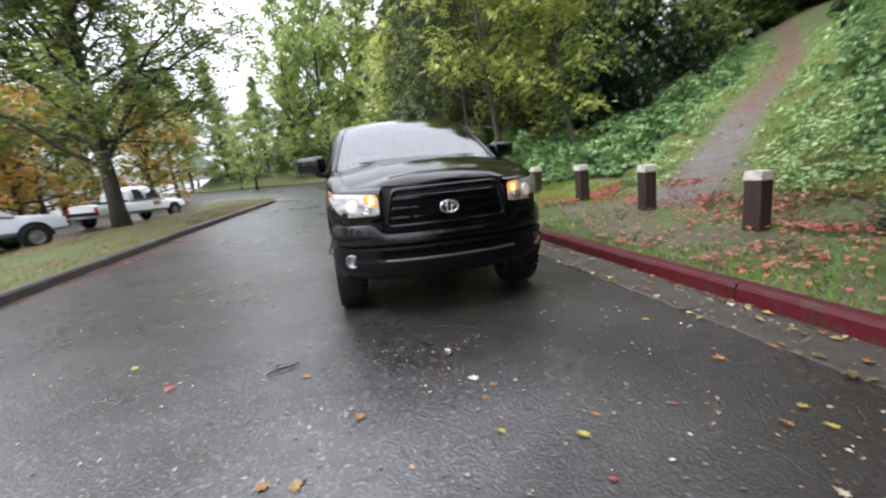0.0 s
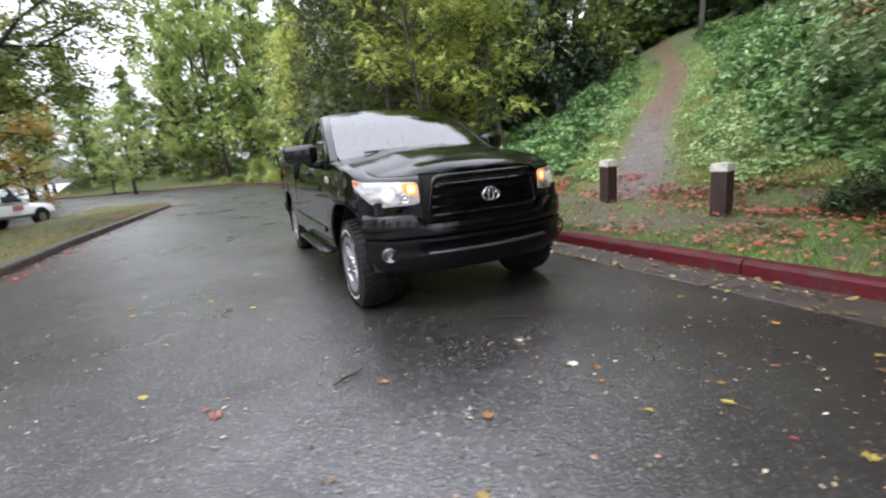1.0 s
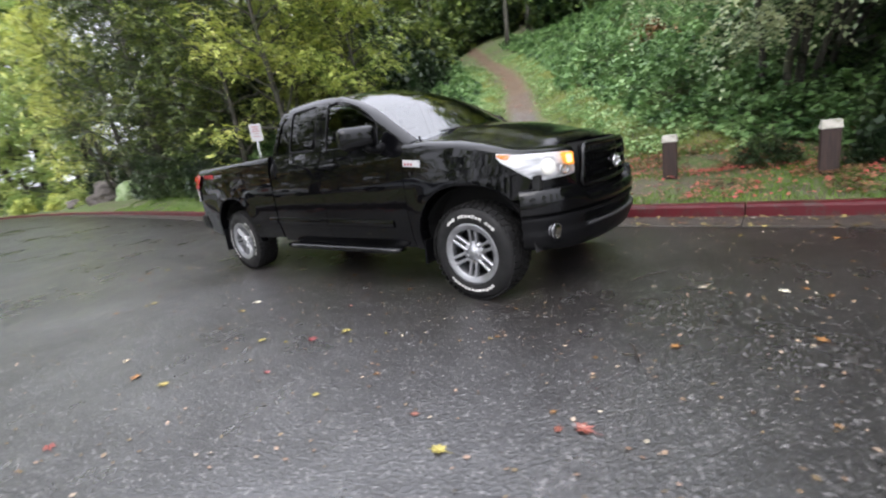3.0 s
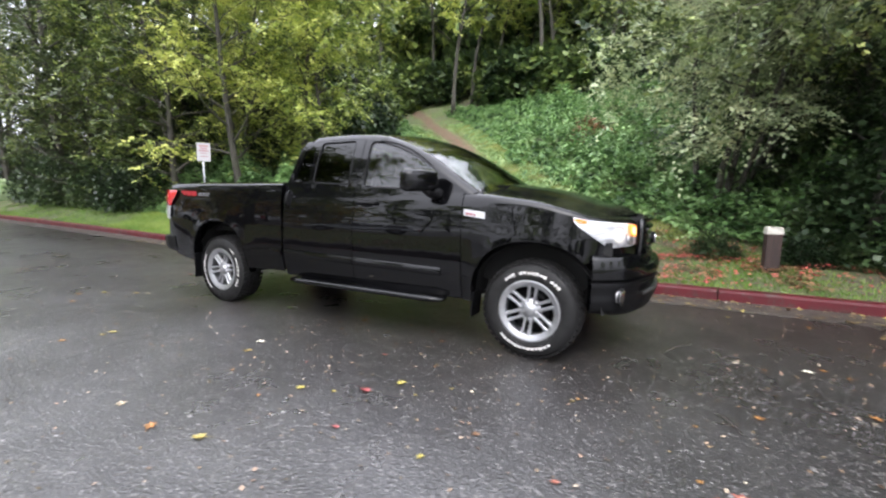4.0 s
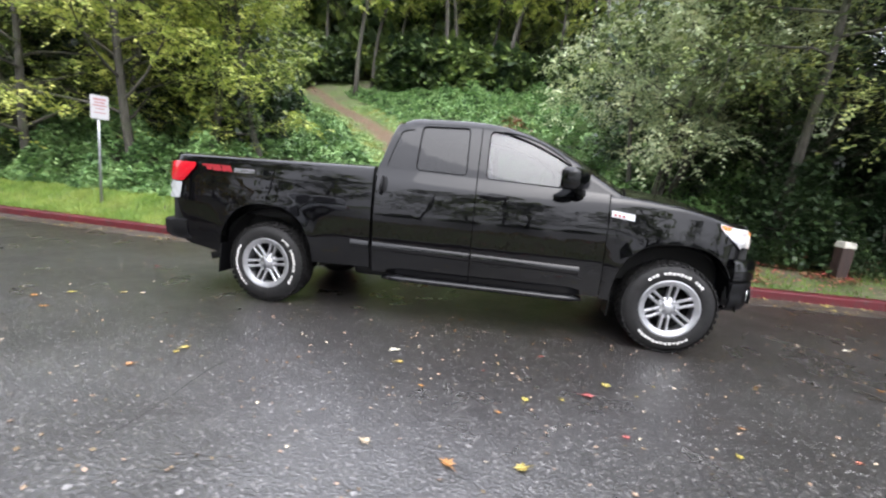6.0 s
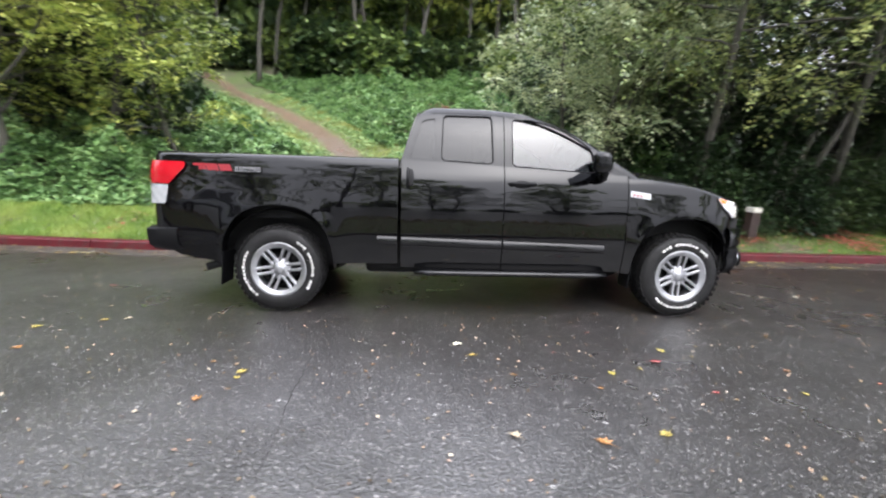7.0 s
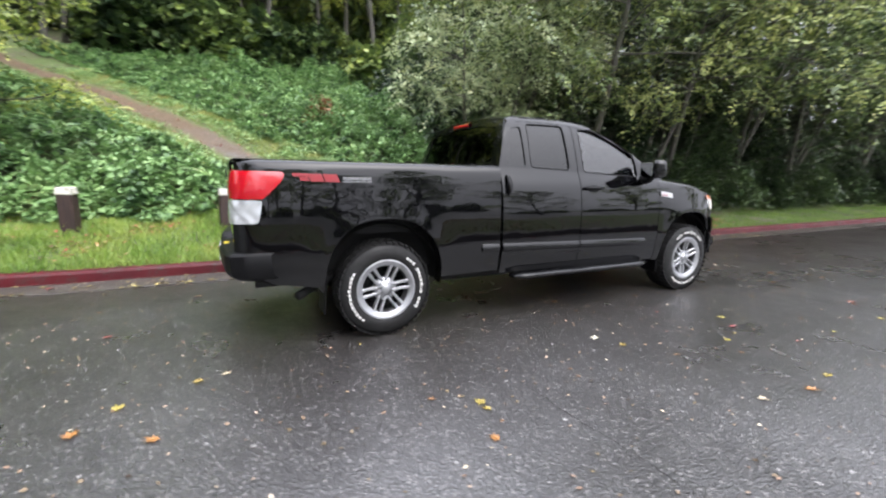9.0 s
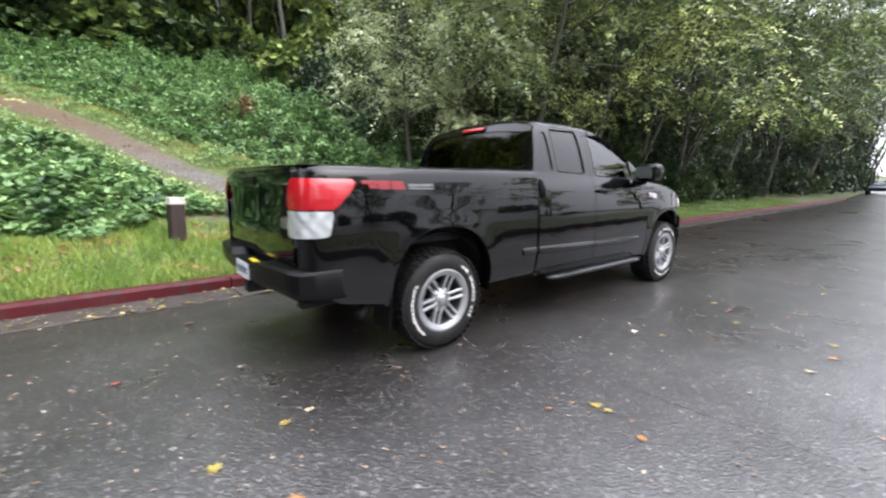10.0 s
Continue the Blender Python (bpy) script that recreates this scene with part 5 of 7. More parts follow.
    part("dashboard", bm, SEAT, truck, "dark dashboard")
    for x, y in ((-0.42, -0.45), (0.42, -0.45), (-0.42, 0.14), (0.42, 0.14)):
        bm = bmesh.new()
        box(bm, x - 0.24, x + 0.24, y - 0.28, y + 0.24, 0.84, 1.0, 0.05, 3)
        box(bm, -0.24, 0.24, -0.06, 0.06, 0.0, 0.55, 0.05, 3, m=pose(x, y + 0.22, 0.94, -10, 0, 0))
        box(bm, -0.13, 0.13, -0.045, 0.045, 0.56, 0.70, 0.04, 3, m=pose(x, y + 0.22, 0.94, -10, 0, 0))
        part("seat", bm, SEAT, truck, "dark cloth seat", smooth=True)
    bm = bmesh.new()
    mm = pose(0.42, -0.86, 1.16, -62, 0, 0)
    tube(bm, [mm @ Vector((0.19 * math.cos(t), 0.19 * math.sin(t), 0)) for t in (2 * math.pi * k / 28 for k in range(29))], 0.016, 7, caps=False)
    part("steering_wheel", bm, TRIM, truck, smooth=True)
    return truck


pickup = build_truck()
# the cab stands a little taller than its outline tables
CAB = {"window_frame", "window", "quarter_window", "window_seal", "pillar", "roof", "windscreen", "cab_back", "rear_window", "brake_light", "wiper"}
for ob in pickup.children_recursive:
    if ob.name.split(".")[0] in CAB:
        for v in ob.data.vertices:
            v.co.z += 0.034 * smooth(1.36, 1.80, v.co.z)

# ---- plants ----
def rotated_leaves(rng, P, size, up=0.6, width=0.62, fold=0.12):
    """Folded four-cornered leaves at the points P; with no fold, three-cornered ones."""
    n = len(P)
    nrm = rng.normal(size=(n, 3))
    nrm /= np.linalg.norm(nrm, axis=1, keepdims=True) + 1e-9
    nrm[:, 2] = np.abs(nrm[:, 2]) + up
    nrm /= np.linalg.norm(nrm, axis=1, keepdims=True)
    t = np.cross(nrm, rng.normal(size=(n, 3)))
    t /= np.linalg.norm(t, axis=1, keepdims=True) + 1e-9
    b = np.cross(nrm, t)
    s = (size * rng.uniform(0.6, 1.35, n))[:, None]
    co = np.empty((n, 4, 3))
    co[:, 0] = P - t * s * 0.5
    co[:, 1] = P + b * s * width * 0.5 + nrm * s * fold
    co[:, 2] = P + t * s * 0.5
    co[:, 3] = P - b * s * width * 0.5 + nrm * s * fold
    if not fold:
        co[:, 1] -= t * s * 0.08
        co[:, 3] -= t * s * 0.08
    return co


def sprays(rng, A, twigs, per, leaf, reach, droop=0.25, width=0.62):
    """Flat leafy sprays: each point of A carries a few twigs with leaves on both sides."""
    T = np.repeat(A, twigs, axis=0)
    n = len(T)
    az = rng.uniform(0, 2 * np.pi, n)
    d = np.stack([np.cos(az), np.sin(az), rng.normal(-droop, 0.35, n)], 1)
    d /= np.linalg.norm(d, axis=1, keepdims=True)
    nm = np.stack([rng.normal(0, 0.38, n), rng.normal(0, 0.38, n), np.ones(n)], 1)
    nm -= d * np.sum(nm * d, axis=1, keepdims=True)
    nm /= np.linalg.norm(nm, axis=1, keepdims=True)
    side = np.cross(nm, d)
    ln = reach * rng.uniform(0.55, 1.3, n)
    T = T + rng.normal(size=T.shape) * reach * np.array([0.30, 0.30, 0.18])
    out = []
    for k in range(per):
        f = (k + 0.6) / per
        way = 1 if k % 2 else -1
        spread = 0.15 if k == per - 1 else rng.uniform(0.55, 1.15, n)
        ax = d * np.cos(spread)[..., None] + side * (way * np.sin(spread))[..., None] + rng.normal(0, 0.16, (n, 3))
        ax /= np.linalg.norm(ax, axis=1, keepdims=True)
        wd = np.cross(nm + rng.normal(0, 0.22, (n, 3)), ax)
        wd /= np.linalg.norm(wd, axis=1, keepdims=True)
        s = (leaf * rng.uniform(0.65, 1.25, n) * (1.0 - 0.25 * f))[:, None]
        foot = T + d * (ln * f)[:, None] - np.array([0, 0, 1.0]) * (0.25 * ln * f * f)[:, None]
        co = np.empty((n, 4, 3))
        co[:, 0], co[:, 2] = foot, foot + ax * s
        co[:, 1], co[:, 3] = foot + ax * s * 0.42 + wd * s * width * 0.5, foot + ax * s * 0.42 - wd * s * width * 0.5
        out.append(co)
    return np.concatenate(out)


def limb_path(rng, start, direction, length, n, wander, droop):
    p, d = np.array(start, float), np.array(direction, float)
    d /= np.linalg.norm(d)
    pts = [p.copy()]
    for _ in range(n):
        d = d + rng.normal(size=3) * wander + np.array([0, 0, -droop])
        d /= np.linalg.norm(d)
        p = p + d * length / n
        pts.append(p.copy())
    return np.array(pts)


def grow_tree(seed, height, r0, crown_from=0.25, spread=3.0, limbs=16, subs=5, per=36, leaf=0.11, puff=0.38, lean=(0, 0), rise_=0.5, droop=0.02, stems=1, top=1.0, split=False):
    """Skeleton tubes and leaf places of one tree, about its foot."""
    rng = np.random.default_rng(seed)
    bm = bmesh.new()
    limbs_apart, anchors = [], []
    for s in range(stems):
        a = rng.uniform(0, 6.28)
        off = np.array([math.cos(a), math.sin(a), 0]) * (0.35 * (stems > 1))
        d0 = np.array([lean[0] + off[0] * 0.45, lean[1] + off[1] * 0.45, 1.0])
        h = height * rng.uniform(0.8, 1.0) if s else height
        tr = limb_path(rng, off + np.array([0, 0, -0.25]), d0, h, 10, 0.045, -0.01)
        rr = [r0 * (1.35 if i == 0 else 1) * (1 - 0.86 * i / 10) / (1 if stems == 1 else 1.35) for i in range(11)]
        tube(bm, tr, rr, 8)
        ga = rng.uniform(0, 6.28)
        nl = max(3, limbs // stems)
        for k in range(nl):
            f = crown_from + (1 - crown_from) * (k + rng.uniform(0, 0.8)) / nl
            i = min(9, int(f * 10))
            p = tr[i] + (tr[i + 1] - tr[i]) * (f * 10 - i if f < 1 else 0)
            ga += 2.4 + rng.uniform(-0.4, 0.4)
            q = (f - crown_from) / (1 - crown_from)
            ln = spread * (0.55 + 0.75 * math.sin(math.pi * min(1, 0.18 + 0.8 * q))) * (1 - 0.45 * q * top) * rng.uniform(0.75, 1.2)
            dirn = (math.cos(ga), math.sin(ga), rise_ + 0.5 * q + rng.uniform(-0.15, 0.2))
            lb = limb_path(rng, p, dirn, ln, 6, 0.13, droop)
            r1 = max(0.012, rr[i] * 0.42)
            if split:
                limbs_apart.append((bmesh.new(), []))
            lm = limbs_apart[-1][0] if split else bm
            tube(lm, lb, [r1 * (1 - 0.85 * j / 6) for j in range(7)], 6, caps=False)
            anchors.append(lb[3:])
            for _ in range(subs):
                j = rng.integers(1, 6)
                dd = (lb[j + 1] - lb[j]) / np.linalg.norm(lb[j + 1] - lb[j]) + rng.normal(size=3) * 0.75
                sb = limb_path(rng, lb[j], dd, ln * rng.uniform(0.25, 0.5), 4, 0.2, droop * 2)
                if split:
                    limbs_apart[-1][1].append(bmesh.new())
                tube(limbs_apart[-1][1][-1] if split else bm, sb, [r1 * 0.35 * (1 - 0.8 * m_ / 4) for m_ in range(5)], 3, caps=False)
                anchors.append(sb[2:])
        anchors.append(tr[8:])
    A = np.concatenate(anchors)
    twigs = max(2, round(per / 9))
    return bm, sprays(rng, A, twigs, max(5, round(per / twigs)), leaf * 1.06, puff * 1.5, 0.15 + droop * 3), limbs_apart


def tree(name, m, label, bark, leaves, group="", **kw):
    bm, co, apart = grow_tree(**kw)
    t = empty(name, m, label, "tree", group)
    part("trunk", bm, bark, t, smooth=True)
    for lm, twigs in apart:
        limb = part("limb", lm, bark, t, smooth=True)
        for b in twigs:
            part("branch", b, bark, limb)
    quads("crown", co, leaves, t)
    return t


def at(x, y, turn=0, size=1.0, z=None, tall=1.0):
    zz = z if z is not None else (bank(x, y) if x > kerb_x(min(y, 40)) and y < 45 else rise(y))
    return Matrix.LocRotScale((x, y, zz - 0.05), Euler((0, 0, radians(turn))), (size, size, size * tall))


def spread_copies(first, spots):
    for x, y, turn, size, tall in spots:
        x += 0.08 * max(0.0, -38.0 - y)
        m = at(x, y, turn, size, tall=tall)
        c = copy_thing(first, Matrix.LocRotScale(m.translation, m.to_quaternion(), None))
        c.scale = m.to_scale()


# the row of leafy young woodland trees behind the sign
wa = tree("woodland_tree", at(5.3, 9.6), "leafy young alder with yellowing green leaves at the wood's edge", BARK_GREY, LEAF_WOOD, "woodland edge trees", seed=3, height=9.2, r0=0.13, crown_from=0.17, spread=2.6, limbs=28, subs=5, per=28, leaf=0.125, puff=0.34)
wb = tree("woodland_tree", at(6.8, 8.6, 40), "slender alder with pale trunk and yellow-green leaves", BARK_GREY, LEAF_WOOD, "woodland edge trees", seed=8, height=9.0, r0=0.12, crown_from=0.2, spread=2.3, limbs=26, subs=5, per=26, leaf=0.12, puff=0.32, lean=(-0.08, -0.05))
rng = random.Random(5)
spots_a = [(7.6, 13.2, 190, 1.15, 1.05), (8.2, 18.0, 130, 1.3, 1.1), (9.5, 24, 200, 1.5, 1.3), (8.8, 31.5, 160, 1.5, 1.1), (6.5, 36, 10, 1.3, 1.2)]
spots_b = [(6.7, 6.7, 260, 0.78, 0.9), (5.9, 11.0, 120, 0.95, 1.1), (9.0, 10.6, 200, 1.1, 1.0), (6.6, 14.8, 300, 1.1, 1.1), (10.5, 15.0, 90, 1.3, 1.1), (11.5, 20, 40, 1.4, 1.1), (5.6, 33, 330, 1.2, 1.2), (12.5, 12.6, 140, 1.2, 1.0)]
spread_copies(wa, spots_a)
spread_copies(wb, spots_b)
wc = tree("woodland_tree", at(5.4, 16.5, 250), "leafy alder beside the road, its green darkened for shade", BARK_GREY, LEAF_SHADE, "woodland edge trees", seed=13, height=9.6, r0=0.13, crown_from=0.10, spread=2.8, limbs=28, subs=5, per=27, leaf=0.13, puff=0.36)
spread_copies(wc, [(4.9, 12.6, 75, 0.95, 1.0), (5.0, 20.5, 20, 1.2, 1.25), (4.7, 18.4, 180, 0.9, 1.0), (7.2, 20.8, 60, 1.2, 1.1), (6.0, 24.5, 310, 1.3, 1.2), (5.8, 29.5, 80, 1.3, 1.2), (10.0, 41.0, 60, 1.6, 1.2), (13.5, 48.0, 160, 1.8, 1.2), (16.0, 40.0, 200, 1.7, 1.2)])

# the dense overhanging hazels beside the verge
ha = tree("hazel", at(6.2, -6.4), "dense hazel overhanging the verge, its leaves darkened for shade", BARK_GREY, LEAF_HOLLOW_SHADE, "overhanging hazels", seed=21, height=6.4, r0=0.11, crown_from=0.06, spread=2.6, limbs=30, subs=5, per=27, leaf=0.105, puff=0.34, stems=3, rise_=0.35, droop=0.04)
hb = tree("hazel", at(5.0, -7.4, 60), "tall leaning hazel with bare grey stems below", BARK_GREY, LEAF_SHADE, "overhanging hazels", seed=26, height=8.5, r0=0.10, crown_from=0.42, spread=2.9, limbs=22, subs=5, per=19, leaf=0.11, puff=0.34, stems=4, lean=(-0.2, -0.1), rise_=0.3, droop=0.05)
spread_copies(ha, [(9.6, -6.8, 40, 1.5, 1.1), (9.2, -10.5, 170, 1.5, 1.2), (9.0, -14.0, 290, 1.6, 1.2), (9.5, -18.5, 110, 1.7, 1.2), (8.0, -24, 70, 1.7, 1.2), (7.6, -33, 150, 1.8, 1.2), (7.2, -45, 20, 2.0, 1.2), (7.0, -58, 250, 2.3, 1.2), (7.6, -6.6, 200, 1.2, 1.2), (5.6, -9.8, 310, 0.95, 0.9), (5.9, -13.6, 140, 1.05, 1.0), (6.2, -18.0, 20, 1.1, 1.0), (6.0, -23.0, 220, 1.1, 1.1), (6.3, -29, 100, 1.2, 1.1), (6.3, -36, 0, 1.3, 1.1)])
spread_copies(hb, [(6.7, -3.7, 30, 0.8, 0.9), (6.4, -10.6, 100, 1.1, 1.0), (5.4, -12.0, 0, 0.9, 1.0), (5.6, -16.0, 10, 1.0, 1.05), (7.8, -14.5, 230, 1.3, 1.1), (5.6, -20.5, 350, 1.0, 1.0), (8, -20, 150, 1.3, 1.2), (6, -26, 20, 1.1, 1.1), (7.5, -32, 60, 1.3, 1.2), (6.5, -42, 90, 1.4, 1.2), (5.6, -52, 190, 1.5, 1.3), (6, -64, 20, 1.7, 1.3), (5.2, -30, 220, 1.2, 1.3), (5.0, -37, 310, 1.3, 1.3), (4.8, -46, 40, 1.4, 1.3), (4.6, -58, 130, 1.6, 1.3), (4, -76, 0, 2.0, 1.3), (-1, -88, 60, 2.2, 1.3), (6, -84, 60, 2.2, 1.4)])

# the pale willow that spreads over the brambles
tree("goat_willow", at(6.6, -3.5), "pale grey-green goat willow spreading over the brambles", BARK_GREY, LEAF_PALE, seed=29, height=6.6, r0=0.10, crown_from=0.32, spread=1.9, limbs=34, subs=6, per=36, leaf=0.098, puff=0.36, stems=3, lean=(-0.12, 0.05), rise_=0.35, droop=0.05)

# tall trees that lean out over the kerb
oa = tree("overhanging_tree", at(4.9, -5.6), "tall ash leaning out over the kerb and the road", BARK_GREY, LEAF_ASH, "trees leaning over the road", seed=28, height=9.5, r0=0.105, crown_from=0.40, spread=3.7, limbs=24, subs=7, per=26, leaf=0.12, puff=0.42, lean=(-0.30, 0.0), rise_=0.12, droop=0.05)
spread_copies(oa, [(5.0, -9.0, -15, 0.95, 1.0)])
od = tree("overhanging_tree", at(5.2, -12.4, 25), "tall dark ash leaning out over the kerb further along", BARK_GREY, LEAF_DARK, "trees leaning over the road", seed=30, height=9.5, r0=0.105, crown_from=0.34, spread=4.4, limbs=26, subs=7, per=27, leaf=0.125, puff=0.42, lean=(-0.26, 0.0), rise_=0.12, droop=0.05)
spread_copies(od, [(4.9, -15.5, -20, 1.05, 1.0), (4.8, -20.5, 15, 1.2, 1.0), (4.6, -27.0, -25, 1.35, 1.0), (4.4, -35.0, 20, 1.5, 1.0), (4.2, -46.0, -10, 1.8, 1.0), (3.6, -60.0, 10, 2.1, 1.0)])

# the wood on top of the bank
fa = tree("forest_tree", at(24.5, 4.2), "tall thin forest tree with a bare lower trunk", BARK_GREY, LEAF_WOOD, "forest trees on the bank", seed=31, height=13, r0=0.14, crown_from=0.36, spread=2.6, limbs=18, subs=2, per=19, leaf=0.25, puff=0.42)
fb = tree("forest_tree", at(27, 0.5, 90), "dark forest tree with leaves down to the undergrowth", BARK_DARK, LEAF_DARK, "forest trees on the bank", seed=37, height=12, r0=0.16, crown_from=0.12, spread=3.0, limbs=20, subs=2, per=20, leaf=0.25, puff=0.45)
spots_f, spots_g = [], []
for i in range(56):
    x = 21 + 2.2 * (i % 7) + rng.uniform(-0.9, 0.9) + (1.4 if (i // 7) % 2 else 0)
    y = -16 + 5.0 * (i // 7) + rng.uniform(-2.0, 2.0)
    if path_dist(x, y) < 1.3 or x < 20.5 + 0.10 * max(0, y):
        continue
    (spots_f if i % 7 < 4 or rng.random() < 0.4 else spots_g).append((x, y, rng.uniform(0, 360), rng.uniform(0.75, 1.2), rng.uniform(0.9, 1.25)))
spots_g += [(30, 19, 0, 1.2, 1.1), (27, 21, 90, 1.1, 1.1), (33, 15, 30, 1.2, 1.1), (24.5, 20, 200, 1.0, 1.1), (29.5, 24.5, 60, 1.2, 1.1), (35, 21, 100, 1.3, 1.1), (23, 24, 10, 1.1, 1.0), (36, 9, 10, 1.3, 1.2), (36, 0, 70, 1.3, 1.2), (36, -9, 130, 1.3, 1.2), (41, -18, 10, 1.6, 1.2), (40, -11, 50, 1.7, 1.2), (42, -4, 90, 1.7, 1.2), (40, 3, 130, 1.7, 1.2), (42, 9, 170, 1.7, 1.2), (41, 15, 210, 1.7, 1.2), (43, 22, 250, 1.7, 1.2), (38, 28, 290, 1.7, 1.2), (46, 0, 20, 1.9, 1.2), (46, 12, 60, 1.9, 1.2), (46, -12, 100, 1.9, 1.2), (33, 33, 100, 1.6, 1.2), (14, 12.5, 30, 0.8, 0.8), (16.5, 14, 130, 0.9, 1), (13, 17, 200, 1, 1), (19, 19, 20, 1.1, 1), (15, -7.0, 100, 0.8, 0.9), (12, -9.5, 190, 0.85, 0.9), (18.5, -8, 20, 0.9, 1), (10, -14, 60, 0.9, 1), (15, -14, 60, 1.1, 1), (12, -22, 10, 1.1, 1), (12, -31, 90, 1.2, 1), (14, 26, 90, 1.2, 1), (13, 34, 30, 1.2, 1), (20, 30, 60, 1.3, 1.1), (12, -40, 90, 1.3, 1.1)]
spread_copies(fa, spots_f)
spread_copies(fb, spots_g)

# the maple on the grass island
tree("maple", at(-8.45, 10.9, 0, z=0.2), "spreading maple turning yellow and red on the grass island", BARK_DARK, LEAF_MAPLE, seed=44, height=9.6, r0=0.29, crown_from=0.23, spread=5.2, limbs=32, subs=7, per=48, leaf=0.185, puff=0.55, lean=(-0.08, 0.0), rise_=0.62, droop=0.002, split=True)

# tall airy trees across the parking lot, mirrored in the truck's windows
ta = tree("parking_lot_tree", at(-23.5, 5.5, 0, z=0), "tall airy tree across the parking lot", BARK_DARK, LEAF_DARK, "tall trees across the parking lot", seed=47, height=12, r0=0.17, crown_from=0.16, spread=4.6, limbs=30, subs=6, per=14, leaf=0.21, puff=0.5, rise_=0.55)
spread_copies(ta, [(-22.5, -1.5, 100, 0.85, 0.75), (-24, -8.5, 190, 0.9, 0.7), (-21.5, -16, 260, 0.9, 0.7), (-24.5, 12.5, 320, 0.9, 0.7)])

# park trees round the far lawn and the bend
pa = tree("park_tree", at(-13.5, 27, 10), "park tree with orange and yellow-green autumn leaves", BARK_DARK, LEAF_FALL, "park trees", seed=51, height=7.5, r0=0.17, crown_from=0.12, spread=3.4, limbs=20, subs=4, per=22, leaf=0.28, puff=0.55)
pb = tree("park_tree", at(-17, 42, 70), "green park tree behind the parking lot", BARK_DARK, LEAF_FAR, "park trees", seed=57, height=10, r0=0.2, crown_from=0.15, spread=3.2, limbs=20, subs=3, per=12, leaf=0.36, puff=0.5)
pc = tree("poplar", at(-12, 92, 0), "tall narrow tree beyond the bend", BARK_GREY, LEAF_FAR, "tall trees beyond the bend", seed=61, height=26, r0=0.24, crown_from=0.12, spread=2.3, limbs=32, subs=4, per=18, leaf=0.55, puff=0.6)
spread_copies(pa, [(-21, 31, 80, 1.1, 1.0), (-24, 22, 150, 1.2, 1.0), (-17, 20, 220, 0.9, 1.0), (-19.5, 26, 120, 1.1, 1.0), (-27, 29, 20, 1.3, 1.0), (-30, 37, 200, 1.4, 1.0), (-22.5, 39, 300, 1.2, 1.0)])
spread_copies(pb, [(-22, 48, 10, 1.0, 1.0), (-28, 40, 100, 1.1, 1.0), (-12.5, 58, 200, 1.0, 1.0), (-7.5, 73, 90, 0.9, 1.0), (-3, 72, 20, 1.0, 0.9), (1.5, 66, 300, 1.1, 1.0), (4.5, 58, 50, 1.1, 1.0), (6, 50, 170, 1.1, 1.1), (-2, 70, 80, 2.1, 1.5), (4, 64, 20, 2.1, 1.5), (-8, 78, 150, 2.1, 1.5), (-10, 86, 30, 2.0, 1.0), (-4, 81, 100, 2.2, 1.5), (2, 75, 190, 2.2, 1.5), (7, 67, 250, 2.2, 1.0), (8.5, 57, 320, 2.0, 1.0), (6.5, 43, 260, 1.1, 1.2), (-36, 50, 0, 1.2, 1.1), (-33, 28, 50, 1.3, 1.1), (-40, 36, 140, 1.3, 1.1), (-45, 20, 10, 1.4, 1.2), (-48, 5, 70, 1.4, 1.2), (-14, 82, 160, 1.6, 1.0), (-8.5, 86, 20, 1.6, 1.1), (-21, 80, 70, 1.5, 1.0), (-27, 79, 200, 1.6, 1.1), (-3, 82, 310, 1.5, 1.1), (3, 77, 110, 1.5, 1.1), (-17, 70, 10, 0.8, 0.9), (-20, 86, 160, 1.1, 1.0), (-30, 84, 30, 1.2, 1.1), (-33, -40, 300, 1.4, 1.2), (-22, -44, 20, 1.3, 1.2), (-12, -52, 60, 1.3, 1.2), (-36, 0, 110, 1.4, 1.3), (-38, -14, 150, 1.4, 1.3), (-3, -70, 20, 1.5, 1.2)])
spread_copies(pc, [(-18, 95, 40, 0.9, 1.0), (-24, 90, 80, 1.0, 1.0), (-31, 96, 130, 1.1, 0.9), (-6, 90, 170, 0.95, 0.9), (0, 86, 200, 1.1, 1.0), (5, 80, 240, 1.2, 1.0), (-38, 92, 280, 1.1, 1.1), (-46, 84, 320, 1.2, 1.1), (9, 74, 20, 1.2, 1.1), (-55, 76, 60, 1.3, 1.1), (-62, 60, 60, 1.3, 1.1), (-66, 42, 60, 1.3, 1.2)])


def shrub(name, m, label, leaves, seed, r, h, count, leaf, group=""):
    """A low bush: a few stems and a leafy uneven dome."""
    rg = np.random.default_rng(seed)
    t = empty(name, m, label, "shrub", group)
    bm = bmesh.new()
    for k in range(6):
        a = 2.1 * k
        tube(bm, limb_path(rg, (0, 0, -0.15), (0.5 * math.cos(a), 0.5 * math.sin(a), 1), h * 0.9, 5, 0.15, 0.0), [0.03, 0.025, 0.02, 0.016, 0.012, 0.006], 5, caps=False)
    part("woody_base", bm, BARK_GREY, t)
    count, leaf = int(count * 0.62), leaf * 1.2
    d = rg.normal(size=(count, 3))
    d /= np.linalg.norm(d, axis=1, keepdims=True)
    d[:, 2] = np.abs(d[:, 2])
    lumps = np.array([noise.noise(Vector(v) * 2.3 + Vector((seed, 0, 0))) for v in d])
    q = (rg.uniform(0.25, 1.0, count) ** 0.4) * (1 + 0.45 * lumps)
    P = d * q[:, None] * np.array([r, r, h])
    quads("foliage", rotated_leaves(rg, P, leaf, 0.6, 0.8, 0), leaves, t)
    return t


